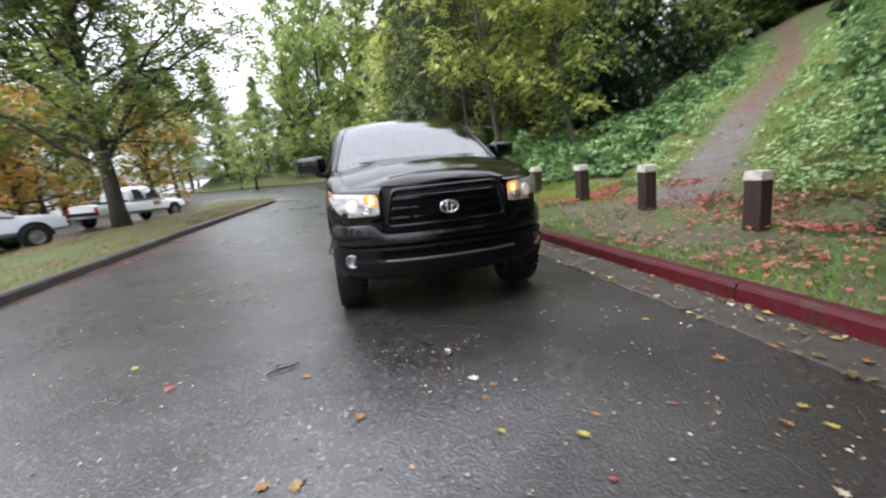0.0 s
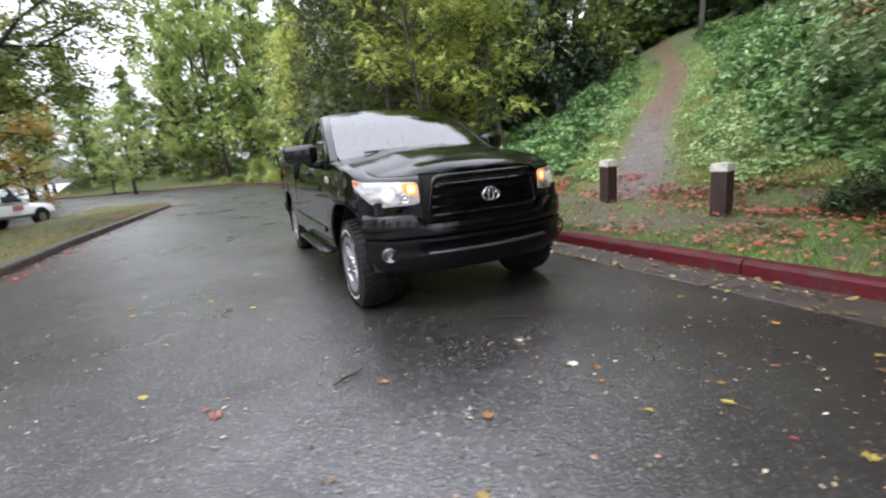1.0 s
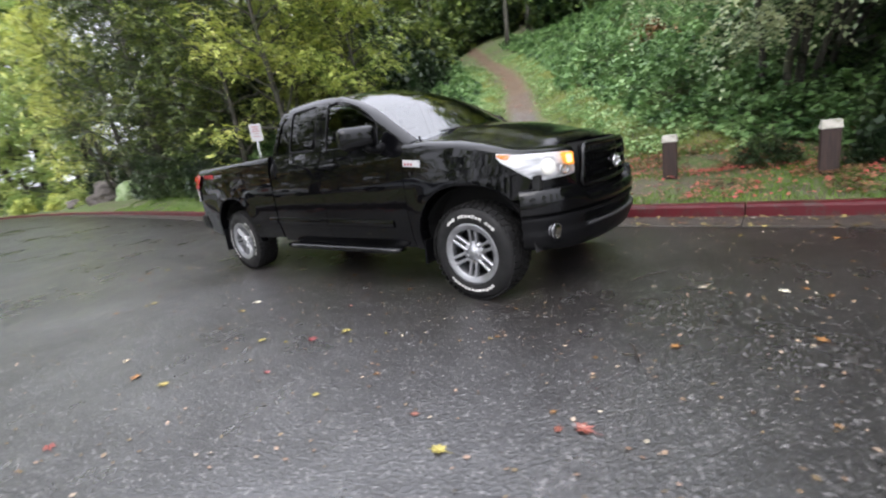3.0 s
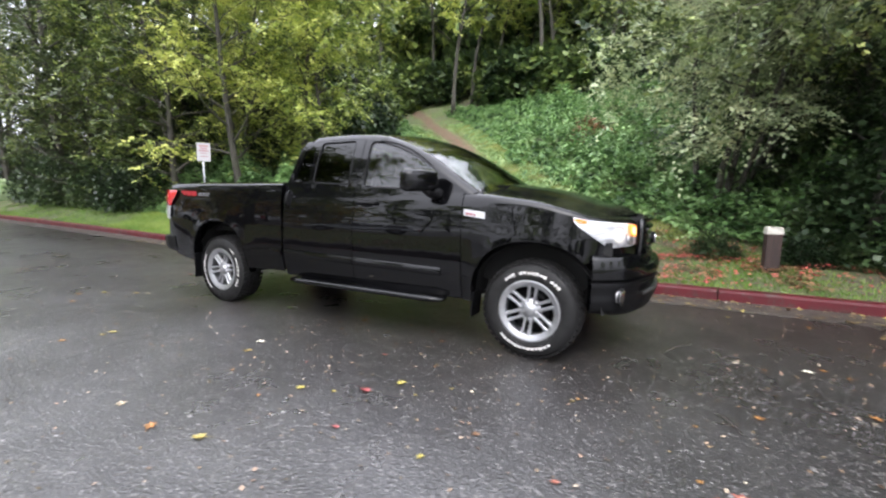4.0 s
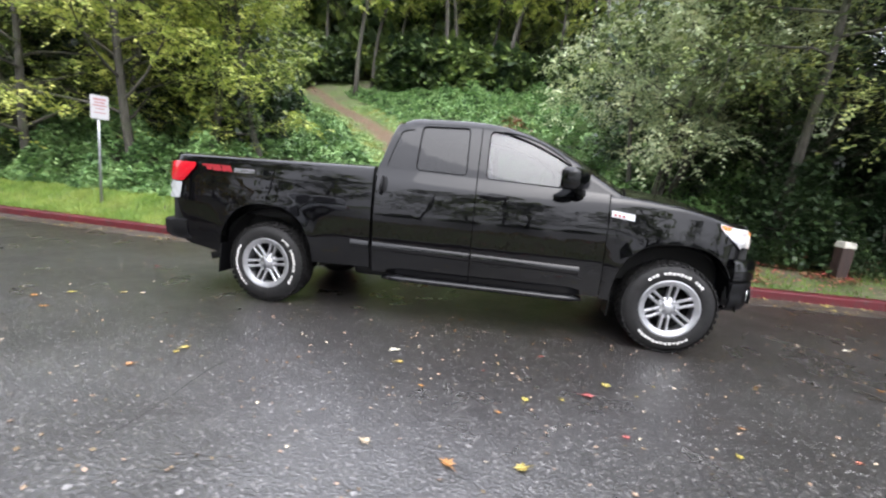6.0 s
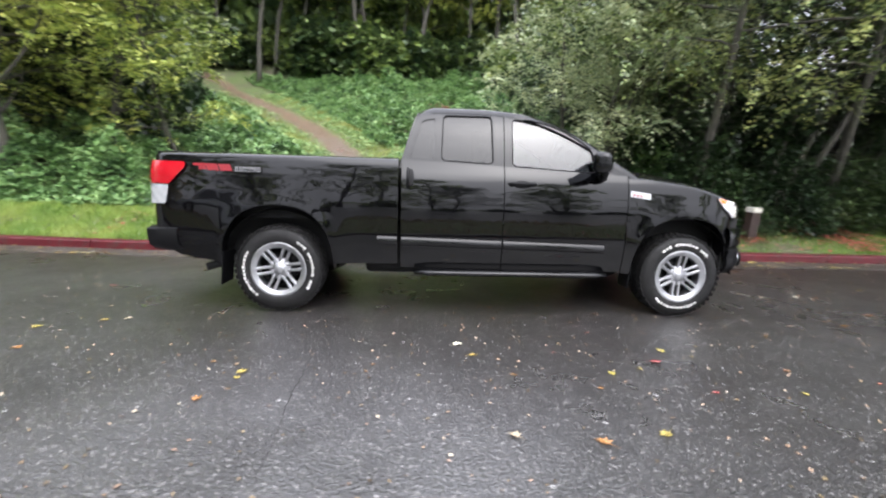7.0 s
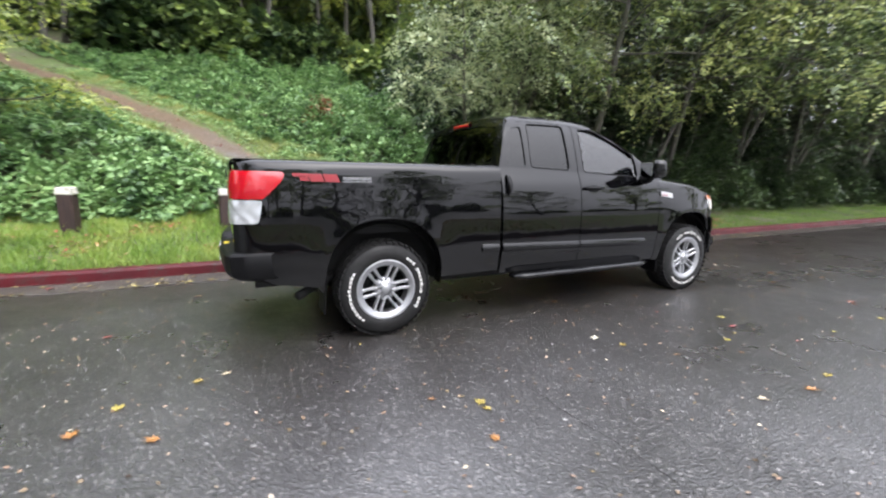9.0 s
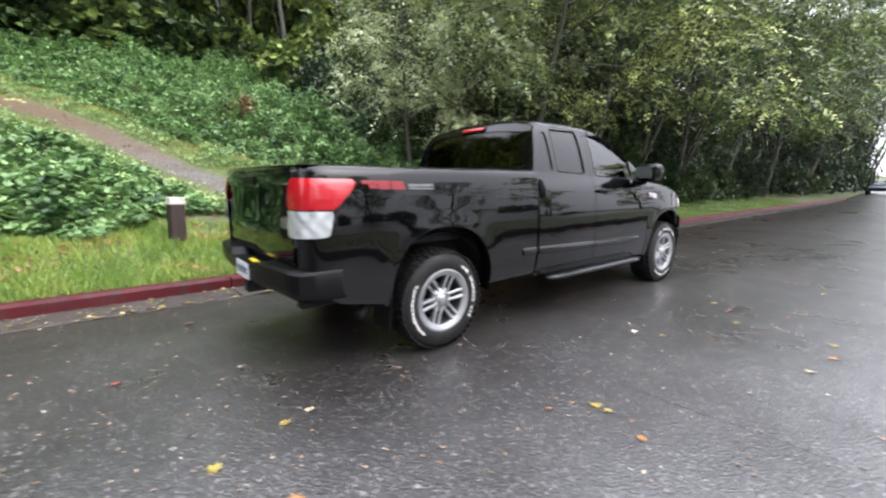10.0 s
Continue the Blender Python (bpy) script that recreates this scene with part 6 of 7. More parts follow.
# undergrowth at the feet of the trees
sa = shrub("undergrowth_bush", at(22.5, 2.5), "dark bush at the forest's foot, with unseen copies added across the lot", LEAF_DARK, 81, 1.7, 2.6, 2600, 0.30, "forest undergrowth")
sb = shrub("roadside_bush", at(4.6, 14.4), "leafy roadside bush under the trees", LEAF_HOLLOW_SHADE, 83, 1.3, 1.8, 6000, 0.10, "roadside bushes")
sc = shrub("hazel_bush", at(4.4, -5.5), "leafy bush at the verge's edge, its leaves darkened for shade", LEAF_HOLLOW_SHADE, 85, 1.2, 1.7, 7500, 0.09, "verge bushes")
spots = []
for i in range(46):
    y = -15 + 1.0 * i + rng.uniform(-0.5, 0.5)
    x = 22.0 + 0.11 * max(0, y) + rng.uniform(-1.0, 2.5) + (4.5 if i % 3 == 0 else 0) + (9 if i % 5 == 0 else 0)
    if path_dist(x, y) > 1.9:
        spots.append((x, y, rng.uniform(0, 360), rng.uniform(0.8, 1.4), rng.uniform(0.8, 1.3)))
spots += [(31 + 2.5 * (i % 2), -19 + 3.1 * i, 50 * i, 2.1, 1.7) for i in range(15)]
# added unseen belt west of the lot; closes the bright horizon in reflections
spots += [(-28 - 2 * (i % 2), -38 + 4.6 * i, 70 * i, 1.0, 0.6) for i in range(11)]
spots += [(27.6, 18.4, 10, 1.3, 1.1), (28.6, 16.6, 70, 1.3, 1.2), (24.6, 16.4, 130, 1.0, 1.0), (26.2, 13.4, 190, 1.1, 1.0), (29.5, 18.6, 40, 1.6, 1.3), (26.5, 18.5, 0, 1.3, 1.0), (28, 17, 60, 1.4, 1.0), (25.5, 20.5, 100, 1.3, 1.0), (30, 20, 40, 1.6, 1.2), (18.5, 14, 30, 1.1, 1.0), (21, 16.5, 200, 1.2, 1.0), (19, -4.5, 70, 1.1, 1.0)]
spread_copies(sa, spots)
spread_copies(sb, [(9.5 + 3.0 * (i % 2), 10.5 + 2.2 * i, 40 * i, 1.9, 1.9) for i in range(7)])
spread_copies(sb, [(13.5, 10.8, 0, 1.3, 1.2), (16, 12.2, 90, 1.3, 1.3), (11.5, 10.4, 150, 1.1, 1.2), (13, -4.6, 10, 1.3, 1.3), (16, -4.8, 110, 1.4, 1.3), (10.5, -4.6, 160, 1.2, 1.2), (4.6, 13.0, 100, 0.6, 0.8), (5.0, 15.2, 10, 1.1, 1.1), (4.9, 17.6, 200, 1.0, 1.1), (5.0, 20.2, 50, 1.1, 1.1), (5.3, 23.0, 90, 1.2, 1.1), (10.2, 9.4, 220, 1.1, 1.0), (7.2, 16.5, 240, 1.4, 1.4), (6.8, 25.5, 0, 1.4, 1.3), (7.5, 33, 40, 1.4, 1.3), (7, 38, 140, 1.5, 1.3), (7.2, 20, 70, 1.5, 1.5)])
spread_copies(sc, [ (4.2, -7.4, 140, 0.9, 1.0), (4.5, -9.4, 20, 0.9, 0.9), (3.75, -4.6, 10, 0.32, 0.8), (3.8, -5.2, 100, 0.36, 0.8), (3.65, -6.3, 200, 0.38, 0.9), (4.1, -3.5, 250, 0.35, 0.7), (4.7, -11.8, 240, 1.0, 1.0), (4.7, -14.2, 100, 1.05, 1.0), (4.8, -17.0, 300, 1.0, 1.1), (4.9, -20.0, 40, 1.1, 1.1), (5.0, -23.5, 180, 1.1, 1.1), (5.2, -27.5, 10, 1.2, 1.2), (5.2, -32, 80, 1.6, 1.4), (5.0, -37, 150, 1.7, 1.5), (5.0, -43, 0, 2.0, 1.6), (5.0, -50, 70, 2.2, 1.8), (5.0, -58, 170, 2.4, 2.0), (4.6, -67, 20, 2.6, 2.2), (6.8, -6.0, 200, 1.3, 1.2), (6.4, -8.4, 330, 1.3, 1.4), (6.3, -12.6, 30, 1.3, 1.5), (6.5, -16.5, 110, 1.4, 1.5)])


# ---- brambles, grass and fallen leaves ----
def bramble_height(x, y):
    """How high the bramble cover stands over the ground; nought where there is none."""
    d = x - kerb_x(y)
    pd = path_dist(x, y)
    clear = smooth(0.9, 2.2, pd)
    south = y < 0.31 * (x - 5.2) + (0.6 if x < 8 else 0)
    if south:
        edge = smooth(1.0, 3.4, d - 0.9 + 0.5 * noise.noise(Vector((x, y, 1))) - 1.4 * smooth(-3.5, -1.5, y) * 0.6)
        clear = smooth(1.5, 3.3, pd)
    else:
        edge = smooth(0.9, 2.6, d - 0.2 - 1.1 * smooth(4.0, 2.4, y) + 0.4 * noise.noise(Vector((x, y, 1)))) * (0.5 + 0.5 * smooth(3.0, 7.5, pd))
    lump = 0.22 + 1.5 * abs(noise.noise(Vector((x * 0.62, y * 0.62, 9)))) + 1.0 * abs(noise.noise(Vector((x * 1.35, y * 1.35, 4)))) + 0.35 * noise.noise(Vector((x * 3.1, y * 3.1, 6)))
    return max(0.0, edge * clear * lump * 1.05)


def cover(name, label, mat_, x0, x1, y0, y1, count, size, seed, up=1.1, deep=0.45, least=0.12, width=0.7):
    r = np.random.default_rng(seed)
    P = []
    X, Y, U = r.uniform(0, 1, count), r.uniform(y0, y1, count), r.uniform(0, 1, count)
    for u, y, w in zip(X, Y, U):
        x = x0 + (x1 - x0) * u ** 1.25
        h = bramble_height(x, y)
        if h > least:
            P.append((x, y, bank(x, y) + h * (1 - deep * w * w)))
    ob = quads(name, rotated_leaves(r, np.array(P), size, up, width, 0), mat_)
    return tagged(ob, label, "undergrowth", kind="stuff")


BRACKEN = leaf_material("brown_bracken", (0.2, (0.07, 0.03, 0.015)), (0.5, (0.17, 0.075, 0.035)), (0.85, (0.24, 0.14, 0.05)))
shrub("dead_bracken", at(12.2, -0.2, z=bank(12.2, -0.2) + 0.3), "reddish-brown dead bracken among the brambles", BRACKEN, 88, 0.75, 0.95, 1500, 0.10)
cover("brambles", "thick mounds of wet green brambles over the bank", LEAF_BRAMBLE, 3.0, 23.0, -8.0, 14.0, 250000, 0.125, 71, up=0.8, width=0.78)


def blades(rng_, P, h, w):
    n = len(P)
    a = rng_.uniform(0, 2 * math.pi, n)
    side = np.stack([np.cos(a), np.sin(a), np.zeros(n)], 1) * w * 0.5
    tip = np.stack([rng_.normal(0, 0.45, n), rng_.normal(0, 0.45, n), np.ones(n)], 1) * (h * rng_.uniform(0.5, 1.3, n))[:, None]
    co = np.empty((n, 4, 3))
    co[:, 0], co[:, 1] = P - side, P + side
    co[:, 2], co[:, 3] = P + tip + side * 0.25, P + tip - side * 0.25
    return co


def grass(name, label, count, seed, pick, h=0.085, w=0.012, blade=GRASS):
    r = np.random.default_rng(seed)
    P = []
    for u, v, c in r.uniform(0, 1, (count, 3)):
        p = pick(u, v, c)
        if p:
            P.append(p)
    return tagged(quads(name, blades(r, np.array(P), h, w), blade), label, "grass", kind="stuff")


def verge_spot(u, v, c):
    y = -26 + 50 * v
    x = kerb_x(y) + 0.17 + 3.2 * u ** 1.3
    bare = noise.noise(Vector((x * 0.9, y * 0.9, 2))) + 0.35 * smooth(0.9, 0.2, path_dist(x, y)) + (0.30 if -6.5 < y < 2.6 and x > 2.7 + 0.25 * math.sin(2.1 * y) else 0)
    return (x, y, bank(x, y) - 0.005) if bare < 0.18 + 0.3 * c else None


def slope_spot(u, v, c):
    x = 4.6 + 15 * u
    pd = 2.6 * (v - 0.5) * 2
    i = min(len(dense_path) - 2, int((x - dense_path[0].x) / (dense_path[-1].x - dense_path[0].x) * (len(dense_path) - 1)))
    y = dense_path[i].y + pd - 0.9
    d = path_dist(x, y)
    return (x, y, bank(x, y) - 0.005) if d > 0.35 + 0.75 * c and d < 3.2 else None


dense_path = dense
def lush_spot(u, v, c):
    y = 1.6 + 11 * v
    x = kerb_x(y) + 0.10 + 2.3 * u
    return (x, y, bank(x, y) - 0.005) if noise.noise(Vector((x * 1.1, y * 1.1, 6))) + 0.5 * c > -0.05 else None


LUSH = leaf_material("lush_grass_blades", (0.15, (0.065, 0.120, 0.022)), (0.45, (0.155, 0.26, 0.046)), (0.80, (0.29, 0.36, 0.085)))
grass("lush_grass", "long bright green grass hanging over the kerb", 46000, 95, lush_spot, 0.10, 0.014, LUSH)
grass("verge_grass", "short damp grass along the kerb", 80000, 91, verge_spot, 0.055)
grass("slope_grass", "rough grass beside the footpath", 95000, 92, slope_spot, 0.065, 0.014, SLOPE_GRASS)
# low leafy weeds among the slope's grass
wr = np.random.default_rng(94)
P = [q for q in (slope_spot(u, v, c) for u, v, c in wr.uniform(0, 1, (42000, 3))) if q and noise.noise(Vector((q[0] * 1.3, q[1] * 1.3, 5))) > -0.12]
P = np.array(P) + np.stack([np.zeros(len(P)), np.zeros(len(P)), wr.uniform(0.02, 0.13, len(P))], 1)
tagged(quads("slope_weeds", rotated_leaves(wr, P, 0.075, 1.2, 0.8, 0), LEAF_BRAMBLE), "low leafy weeds beside the footpath", "weeds", kind="stuff")
grass("island_grass", "short dry grass on the island", 26000, 93, lambda u, v, c: (lerp_table(ISLAND_LINE, -4 + 26 * v) - 0.2 - 3.4 * u, -4 + 26 * v, rise(-4 + 26 * v) + 0.14 + 0.06 * math.sin(math.pi * u)), 0.055, 0.016, ISLAND_GRASS)

# ---- posts, sign, boulders, parked cars, houses ----
def make_timber():
    m = material("dark_stained_timber")
    k = Nodes(m)
    mp = k.node("Mapping", Vector=k.co, Scale=(9, 9, 0.9))
    n = k.noise(4, 6, 0.6, mp.outputs[0])
    c = k.ramp(n, (0.3, (0.011, 0.006, 0.005)), (0.65, (0.040, 0.020, 0.015)))
    k.set(Base_Color=c, Roughness=0.65).bump(n, 0.6, 0.01)
    return m


def make_cap_paint():
    m = material("weathered_white_paint")
    k = Nodes(m)
    c = k.mix(k.ramp(k.noise(9, 6, 0.7), (0.45, 0.0), (0.68, 0.8)), (0.50, 0.48, 0.42), (0.20, 0.19, 0.14))
    k.set(Base_Color=c, Roughness=0.7).bump(k.noise(30, 4), 0.4, 0.006)
    return m


TIMBER, CAP = make_timber(), make_cap_paint()
STEEL = material("galvanised_steel", (0.34, 0.35, 0.36), 0.45, 0.8)


def make_post():
    p = empty("bollard", at(3.30, -4.12, 4), "square dark brown timber bollard with a weathered white top", "bollard", "timber bollards on the verge")
    bm = bmesh.new()
    box(bm, -0.092, 0.092, -0.092, 0.092, -0.3, 0.57, 0.012, 2)
    for v in bm.verts:
        v.co.x += 0.006 * noise.noise(v.co * 5)
    part("shaft", bm, TIMBER, p)
    bm = bmesh.new()
    box(bm, -0.103, 0.103, -0.103, 0.103, 0.566, 0.668, 0.014, 2)
    for v in bm.verts:
        if v.co.z > 0.64:
            v.co.x *= 0.9
            v.co.y *= 0.9
    part("cap", bm, CAP, p, "weathered white square cap")
    return p


post = make_post()
for i, (x, y) in enumerate(((3.41, -2.40), (3.50, -0.59), (3.50, 1.15), (3.46, 3.05), (3.40, 4.98), (3.24, -5.88))):
    c = copy_thing(post, at(x, y, (7, -5, 3, 9, -8, 5)[i]) @ pose(0, 0, 0.02 * (i % 3) + (0.0 if i < 4 else -0.03), 1.5 * (i % 2), -1.2 * (i % 3), 0))

sign = empty("road_sign", at(3.11, 8.26), "small white parking sign on a thin galvanised pole", "sign")
bm = bmesh.new()
tube(bm, [(0, 0, -0.3), (0, 0, 1.2), (0.0, 0.0, 2.26)], 0.028, 8)
part("pole", bm, STEEL, sign, smooth=True)
turn = pose(0.0, -0.035, 2.06, 0, 0, -24)
bm = bmesh.new()
box(bm, -0.16, 0.16, -0.004, 0.004, -0.24, 0.24, 0.003, 1, m=turn)
part("plate", bm, material("sign_white", (0.42, 0.41, 0.42), 0.5), sign, "white plate with faint red bars")
bm = bmesh.new()
for z0, z1, w_ in ((0.14, 0.18, 0.11), (0.08, 0.11, 0.09), (0.02, 0.05, 0.12), (-0.04, -0.02, 0.08), (-0.12, -0.10, 0.10)):
    box(bm, -w_, w_, -0.0065, -0.0055, z0, z1, m=turn)
part("sign_bars", bm, material("faded_red_print", (0.34, 0.17, 0.17), 0.5), sign)


def boulder(name, x, y, r, squash, mat_, label, seed, z=None):
    bm = bmesh.new()
    bmesh.ops.create_icosphere(bm, subdivisions=4, radius=1)
    for v in bm.verts:
        n_ = noise.noise(v.co * 1.4 + Vector((seed, 0, 0))) * 0.35 + noise.noise(v.co * 4 + Vector((seed, 3, 0))) * 0.08
        v.co = Vector((v.co.x * r, v.co.y * r * 0.8, v.co.z * r * squash)) * (1 + n_)
    ob = part(name, bm, mat_, None, smooth=True)
    ob.matrix_world = Matrix.Translation((x, y, (z if z is not None else bank(x, y)) + r * squash * 0.35)) @ Matrix.Rotation(seed, 4, "Z")
    return tagged(ob, label, "boulder")


def make_rock(name, a, b):
    m = material(name)
    k = Nodes(m)
    k.set(Base_Color=k.mix(k.ramp(k.noise(2.5, 7, 0.65), (0.35, 0.0), (0.65, 1.0)), a, b), Roughness=0.85).bump(k.noise(9, 6), 0.8, 0.06)
    return m


ROCK = make_rock("grey_rock", (0.07, 0.06, 0.055), (0.17, 0.15, 0.14))
MOSSY = make_rock("pale_mossy_rock", (0.30, 0.36, 0.22), (0.14, 0.22, 0.07))
boulder("boulder", 4.9, 33.0, 1.1, 0.55, ROCK, "grey boulder in the garden by the bend", 1.0)
boulder("boulder", 6.2, 35.5, 1.5, 0.7, ROCK, "large dark boulder in the garden by the bend", 2.2)
boulder("boulder", 5.3, 28.4, 0.95, 0.8, MOSSY, "pale mossy boulder beside the lawn", 3.1)
boulder("boulder", 3.9, 37.0, 0.6, 0.6, ROCK, "small grey boulder near the kerb", 4.3)
ga = shrub("garden_shrub", at(4.6, 39.5, z=0.55), "clipped green garden shrub by the bend", LEAF_FAR, 121, 1.1, 1.5, 2600, 0.14, "garden shrubs by the bend")
gb = shrub("garden_shrub", at(2.6, 49.5, z=0.7), "yellow-green garden shrub by the bend", LEAF_WOOD, 122, 1.0, 1.2, 2400, 0.14, "garden shrubs by the bend")
for o, x, y, s, zz in ((ga, 6.4, 42, 1.5, 0.8), (gb, 4.4, 44, 1.2, 0.6), (ga, 3.2, 53, 1.4, 0.8), (gb, 0.9, 57, 1.0, 0.75), (ga, -1.0, 61.5, 1.0, 0.8), (gb, 5.8, 47, 1.6, 1.1), (ga, 2.2, 60, 1.7, 1.8), (gb, 4.2, 36.2, 0.5, 0.5), (gb, -2.6, 64, 0.8, 0.8)):
    c = copy_thing(o, Matrix.Translation((x, y, zz)) @ Matrix.Rotation(x, 4, "Z"))
    c.scale = (s, s, s * 0.85)

CAR_GLASS = material("dark_car_glass", (0.02, 0.024, 0.028), 0.06, 0.0, Coat_Weight=0.5)


def section(y, zb, zt, hw, crown=0.85, n=14):
    """A rounded cross-section of a car body."""
    pts = []
    for k in range(n):
        a = 2 * math.pi * (k + 0.5) / n
        c, s = math.cos(a), math.sin(a)
        x = hw * math.copysign(abs(c) ** 0.42, c)
        z = (zb + zt) / 2 + (zt - zb) / 2 * math.copysign(abs(s) ** 0.42, s)
        if z > (zb + zt) / 2:
            x *= 1 - (1 - crown) * (z - (zb + zt) / 2) / ((zt - zb) / 2)
        pts.append(Vector((x, y, z)))
    return pts


def loft(bm, sections):
    vs = grid_mesh(bm, sections, close=True)
    bm.faces.new(vs[0])
    bm.faces.new(vs[-1][::-1])
    bmesh.ops.recalc_face_normals(bm, faces=bm.faces)


def parked_car(name, m, label, color, lower, cabin, glass, axles, r=0.37, category="car", group=""):
    """A parked car facing +y: lower body, cabin, windows, lamps, wheels."""
    car = empty(name, m, label, category, group)
    pm = material("car_paint", color, 0.3, 0.0, Coat_Weight=0.8, Coat_Roughness=0.05)
    bm = bmesh.new()
    loft(bm, [section(*s) for s in lower])
    hw = lower[len(lower) // 2][3]
    part("body", bm, pm, car, smooth=True).data.set_sharp_from_angle(angle=radians(45))
    bm = bmesh.new()
    loft(bm, [section(*s, crown=0.80) for s in cabin])
    part("cabin", bm, pm, car, smooth=True).data.set_sharp_from_angle(angle=radians(45))
    for (y0, y1, z0, z1, inset) in glass:
        for s in (-1, 1):
            bm = bmesh.new()
            hc = cabin[len(cabin) // 2][3]
            pts = [(s * (hc + 0.012), y0, z0), (s * (hc + 0.012), y1, z0), (s * (hc * 0.86 + 0.004), y1 - inset, z1), (s * (hc * 0.86 + 0.004), y0 + inset * 0.3, z1)]
            v = [bm.verts.new(p) for p in pts]
            v2 = [bm.verts.new(Vector(p) - Vector((s * 0.03, 0, 0))) for p in pts]
            bm.faces.new(v)
            for i in range(4):
                bm.faces.new((v[i], v[(i + 1) % 4], v2[(i + 1) % 4], v2[i]))
            bmesh.ops.recalc_face_normals(bm, faces=bm.faces)
            part("side_window", bm, CAR_GLASS, car)
    # windscreen
    (ya, zba, zta, ha), (yb, zbb, ztb, hb) = cabin[-1], cabin[-2]
    bm = bmesh.new()
    grid_mesh(bm, [[(x * ha * 0.86, ya + 0.015, zta - 0.02), (x * hb * 0.76, yb + 0.05, ztb - 0.03)] for x in np.linspace(-1, 1, 6)])
    part("windscreen", bm, CAR_GLASS, car)
    f, b = lower[-1], lower[0]
    for s in (-1, 1):
        bm = bmesh.new()
        box(bm, s * f[3] * 0.72 - 0.16, s * f[3] * 0.72 + 0.16, f[0] - 0.12, f[0] + 0.03, f[2] - 0.26, f[2] - 0.10, 0.02, 2)
        part("head_lamp", bm, CLEAR_LENS, car)
        bm = bmesh.new()
        box(bm, s * b[3] * 0.86 - 0.09, s * b[3] * 0.86 + 0.09, b[0] - 0.03, b[0] + 0.12, b[2] - 0.36, b[2] - 0.10, 0.02, 2)
        part("tail_lamp", bm, RED_LENS, car)
    bm = bmesh.new()
    box(bm, -f[3] * 0.5, f[3] * 0.5, f[0] - 0.05, f[0] + 0.025, f[2] - 0.30, f[2] - 0.12, 0.015, 2)
    part("grille", bm, TRIM, car)
    bm = bmesh.new()
    box(bm, -f[3] * 0.96, f[3] * 0.96, f[0] - 0.10, f[0] + 0.07, f[1] + 0.05, f[1] + 0.24, 0.04, 3)
    part("front_bumper", bm, TRIM, car)
    bm = bmesh.new()
    box(bm, -b[3] * 0.96, b[3] * 0.96, b[0] - 0.08, b[0] + 0.10, b[1] + 0.05, b[1] + 0.22, 0.04, 3)
    part("rear_bumper", bm, TRIM, car)
    for a in axles:
        for s in (-1, 1):
            mm = Matrix.Translation((s * (hw - 0.09), a, r)) @ Matrix.Rotation(s * math.pi / 2, 4, "Y")
            bm = bmesh.new()
            lathe(bm, [(0.20, 0.10), (0.24, 0.118), (r - 0.04, 0.115), (r, 0.07), (r, -0.09), (r - 0.04, -0.11), (0.2, -0.11)], 28, mm)
            bmesh.ops.recalc_face_normals(bm, faces=bm.faces)
            w = part("wheel", bm, TYRE, car, smooth=True)
            bm = bmesh.new()
            lathe(bm, [(0.0, 0.09), (0.06, 0.092), (0.10, 0.075), (0.19, 0.085), (0.225, 0.105), (0.228, 0.06)], 20, mm)
            part("rim", bm, ALLOY, w, smooth=True)
            bm = bmesh.new()
            rows_ = [[Vector((s * (hw - o), a + (r + q) * math.cos(t), r + (r + q) * math.sin(t))) for q, o in ((0.075, -0.004), (0.0, -0.004), (0.0, 0.22))] for t in (math.pi * (k / 16) for k in range(17))]
            grid_mesh(bm, rows_)
            part("wheel_arch", bm, DARK, car)
    return car


def heading(x, y, dx, dy, z=0.0):
    return Matrix.Translation((x, y, z)) @ Matrix.Rotation(math.atan2(-dx, dy), 4, "Z")


WHITE = (0.72, 0.73, 0.74)
white_truck = parked_car("white_pickup", heading(-10.15, 15.9, 0.35, 0.94, rise(15.6) - 0.01) @ Matrix.Diagonal((0.88, 0.88, 0.88, 1)), "white extended-cab pickup parked behind the maple", WHITE,
                         [(-2.75, 0.55, 1.08, 0.86), (-2.65, 0.48, 1.12, 0.95), (-0.75, 0.45, 1.12, 0.97), (0.0, 0.42, 1.12, 0.98), (1.2, 0.42, 1.10, 0.98), (2.3, 0.45, 1.02, 0.95), (2.62, 0.50, 0.96, 0.86)],
                         [(-0.95, 1.0, 1.62, 0.84), (-0.75, 1.0, 1.76, 0.86), (0.2, 1.0, 1.80, 0.87), (0.55, 1.0, 1.74, 0.87), (1.30, 1.0, 1.12, 0.88)], [(-0.72, -0.12, 1.14, 1.64, 0.06), (-0.05, 0.95, 1.14, 1.64, 0.42)], (-1.75, 1.65), 0.38, "pickup truck")
bm = bmesh.new()
box(bm, -0.76, 0.76, -2.62, -1.0, 1.02, 1.15)
part("bed_opening", bm, DARK, white_truck)
RED_PRINT = material("pale_red_print", (0.6, 0.2, 0.2), 0.5)
for s in (-1, 1):
    bm = bmesh.new()
    box(bm, s * 0.985 - 0.006, s * 0.985 + 0.006, 0.25, 0.75, 0.78, 0.98)
    part("door_emblem", bm, RED_PRINT, white_truck, "faded red mark on the door")

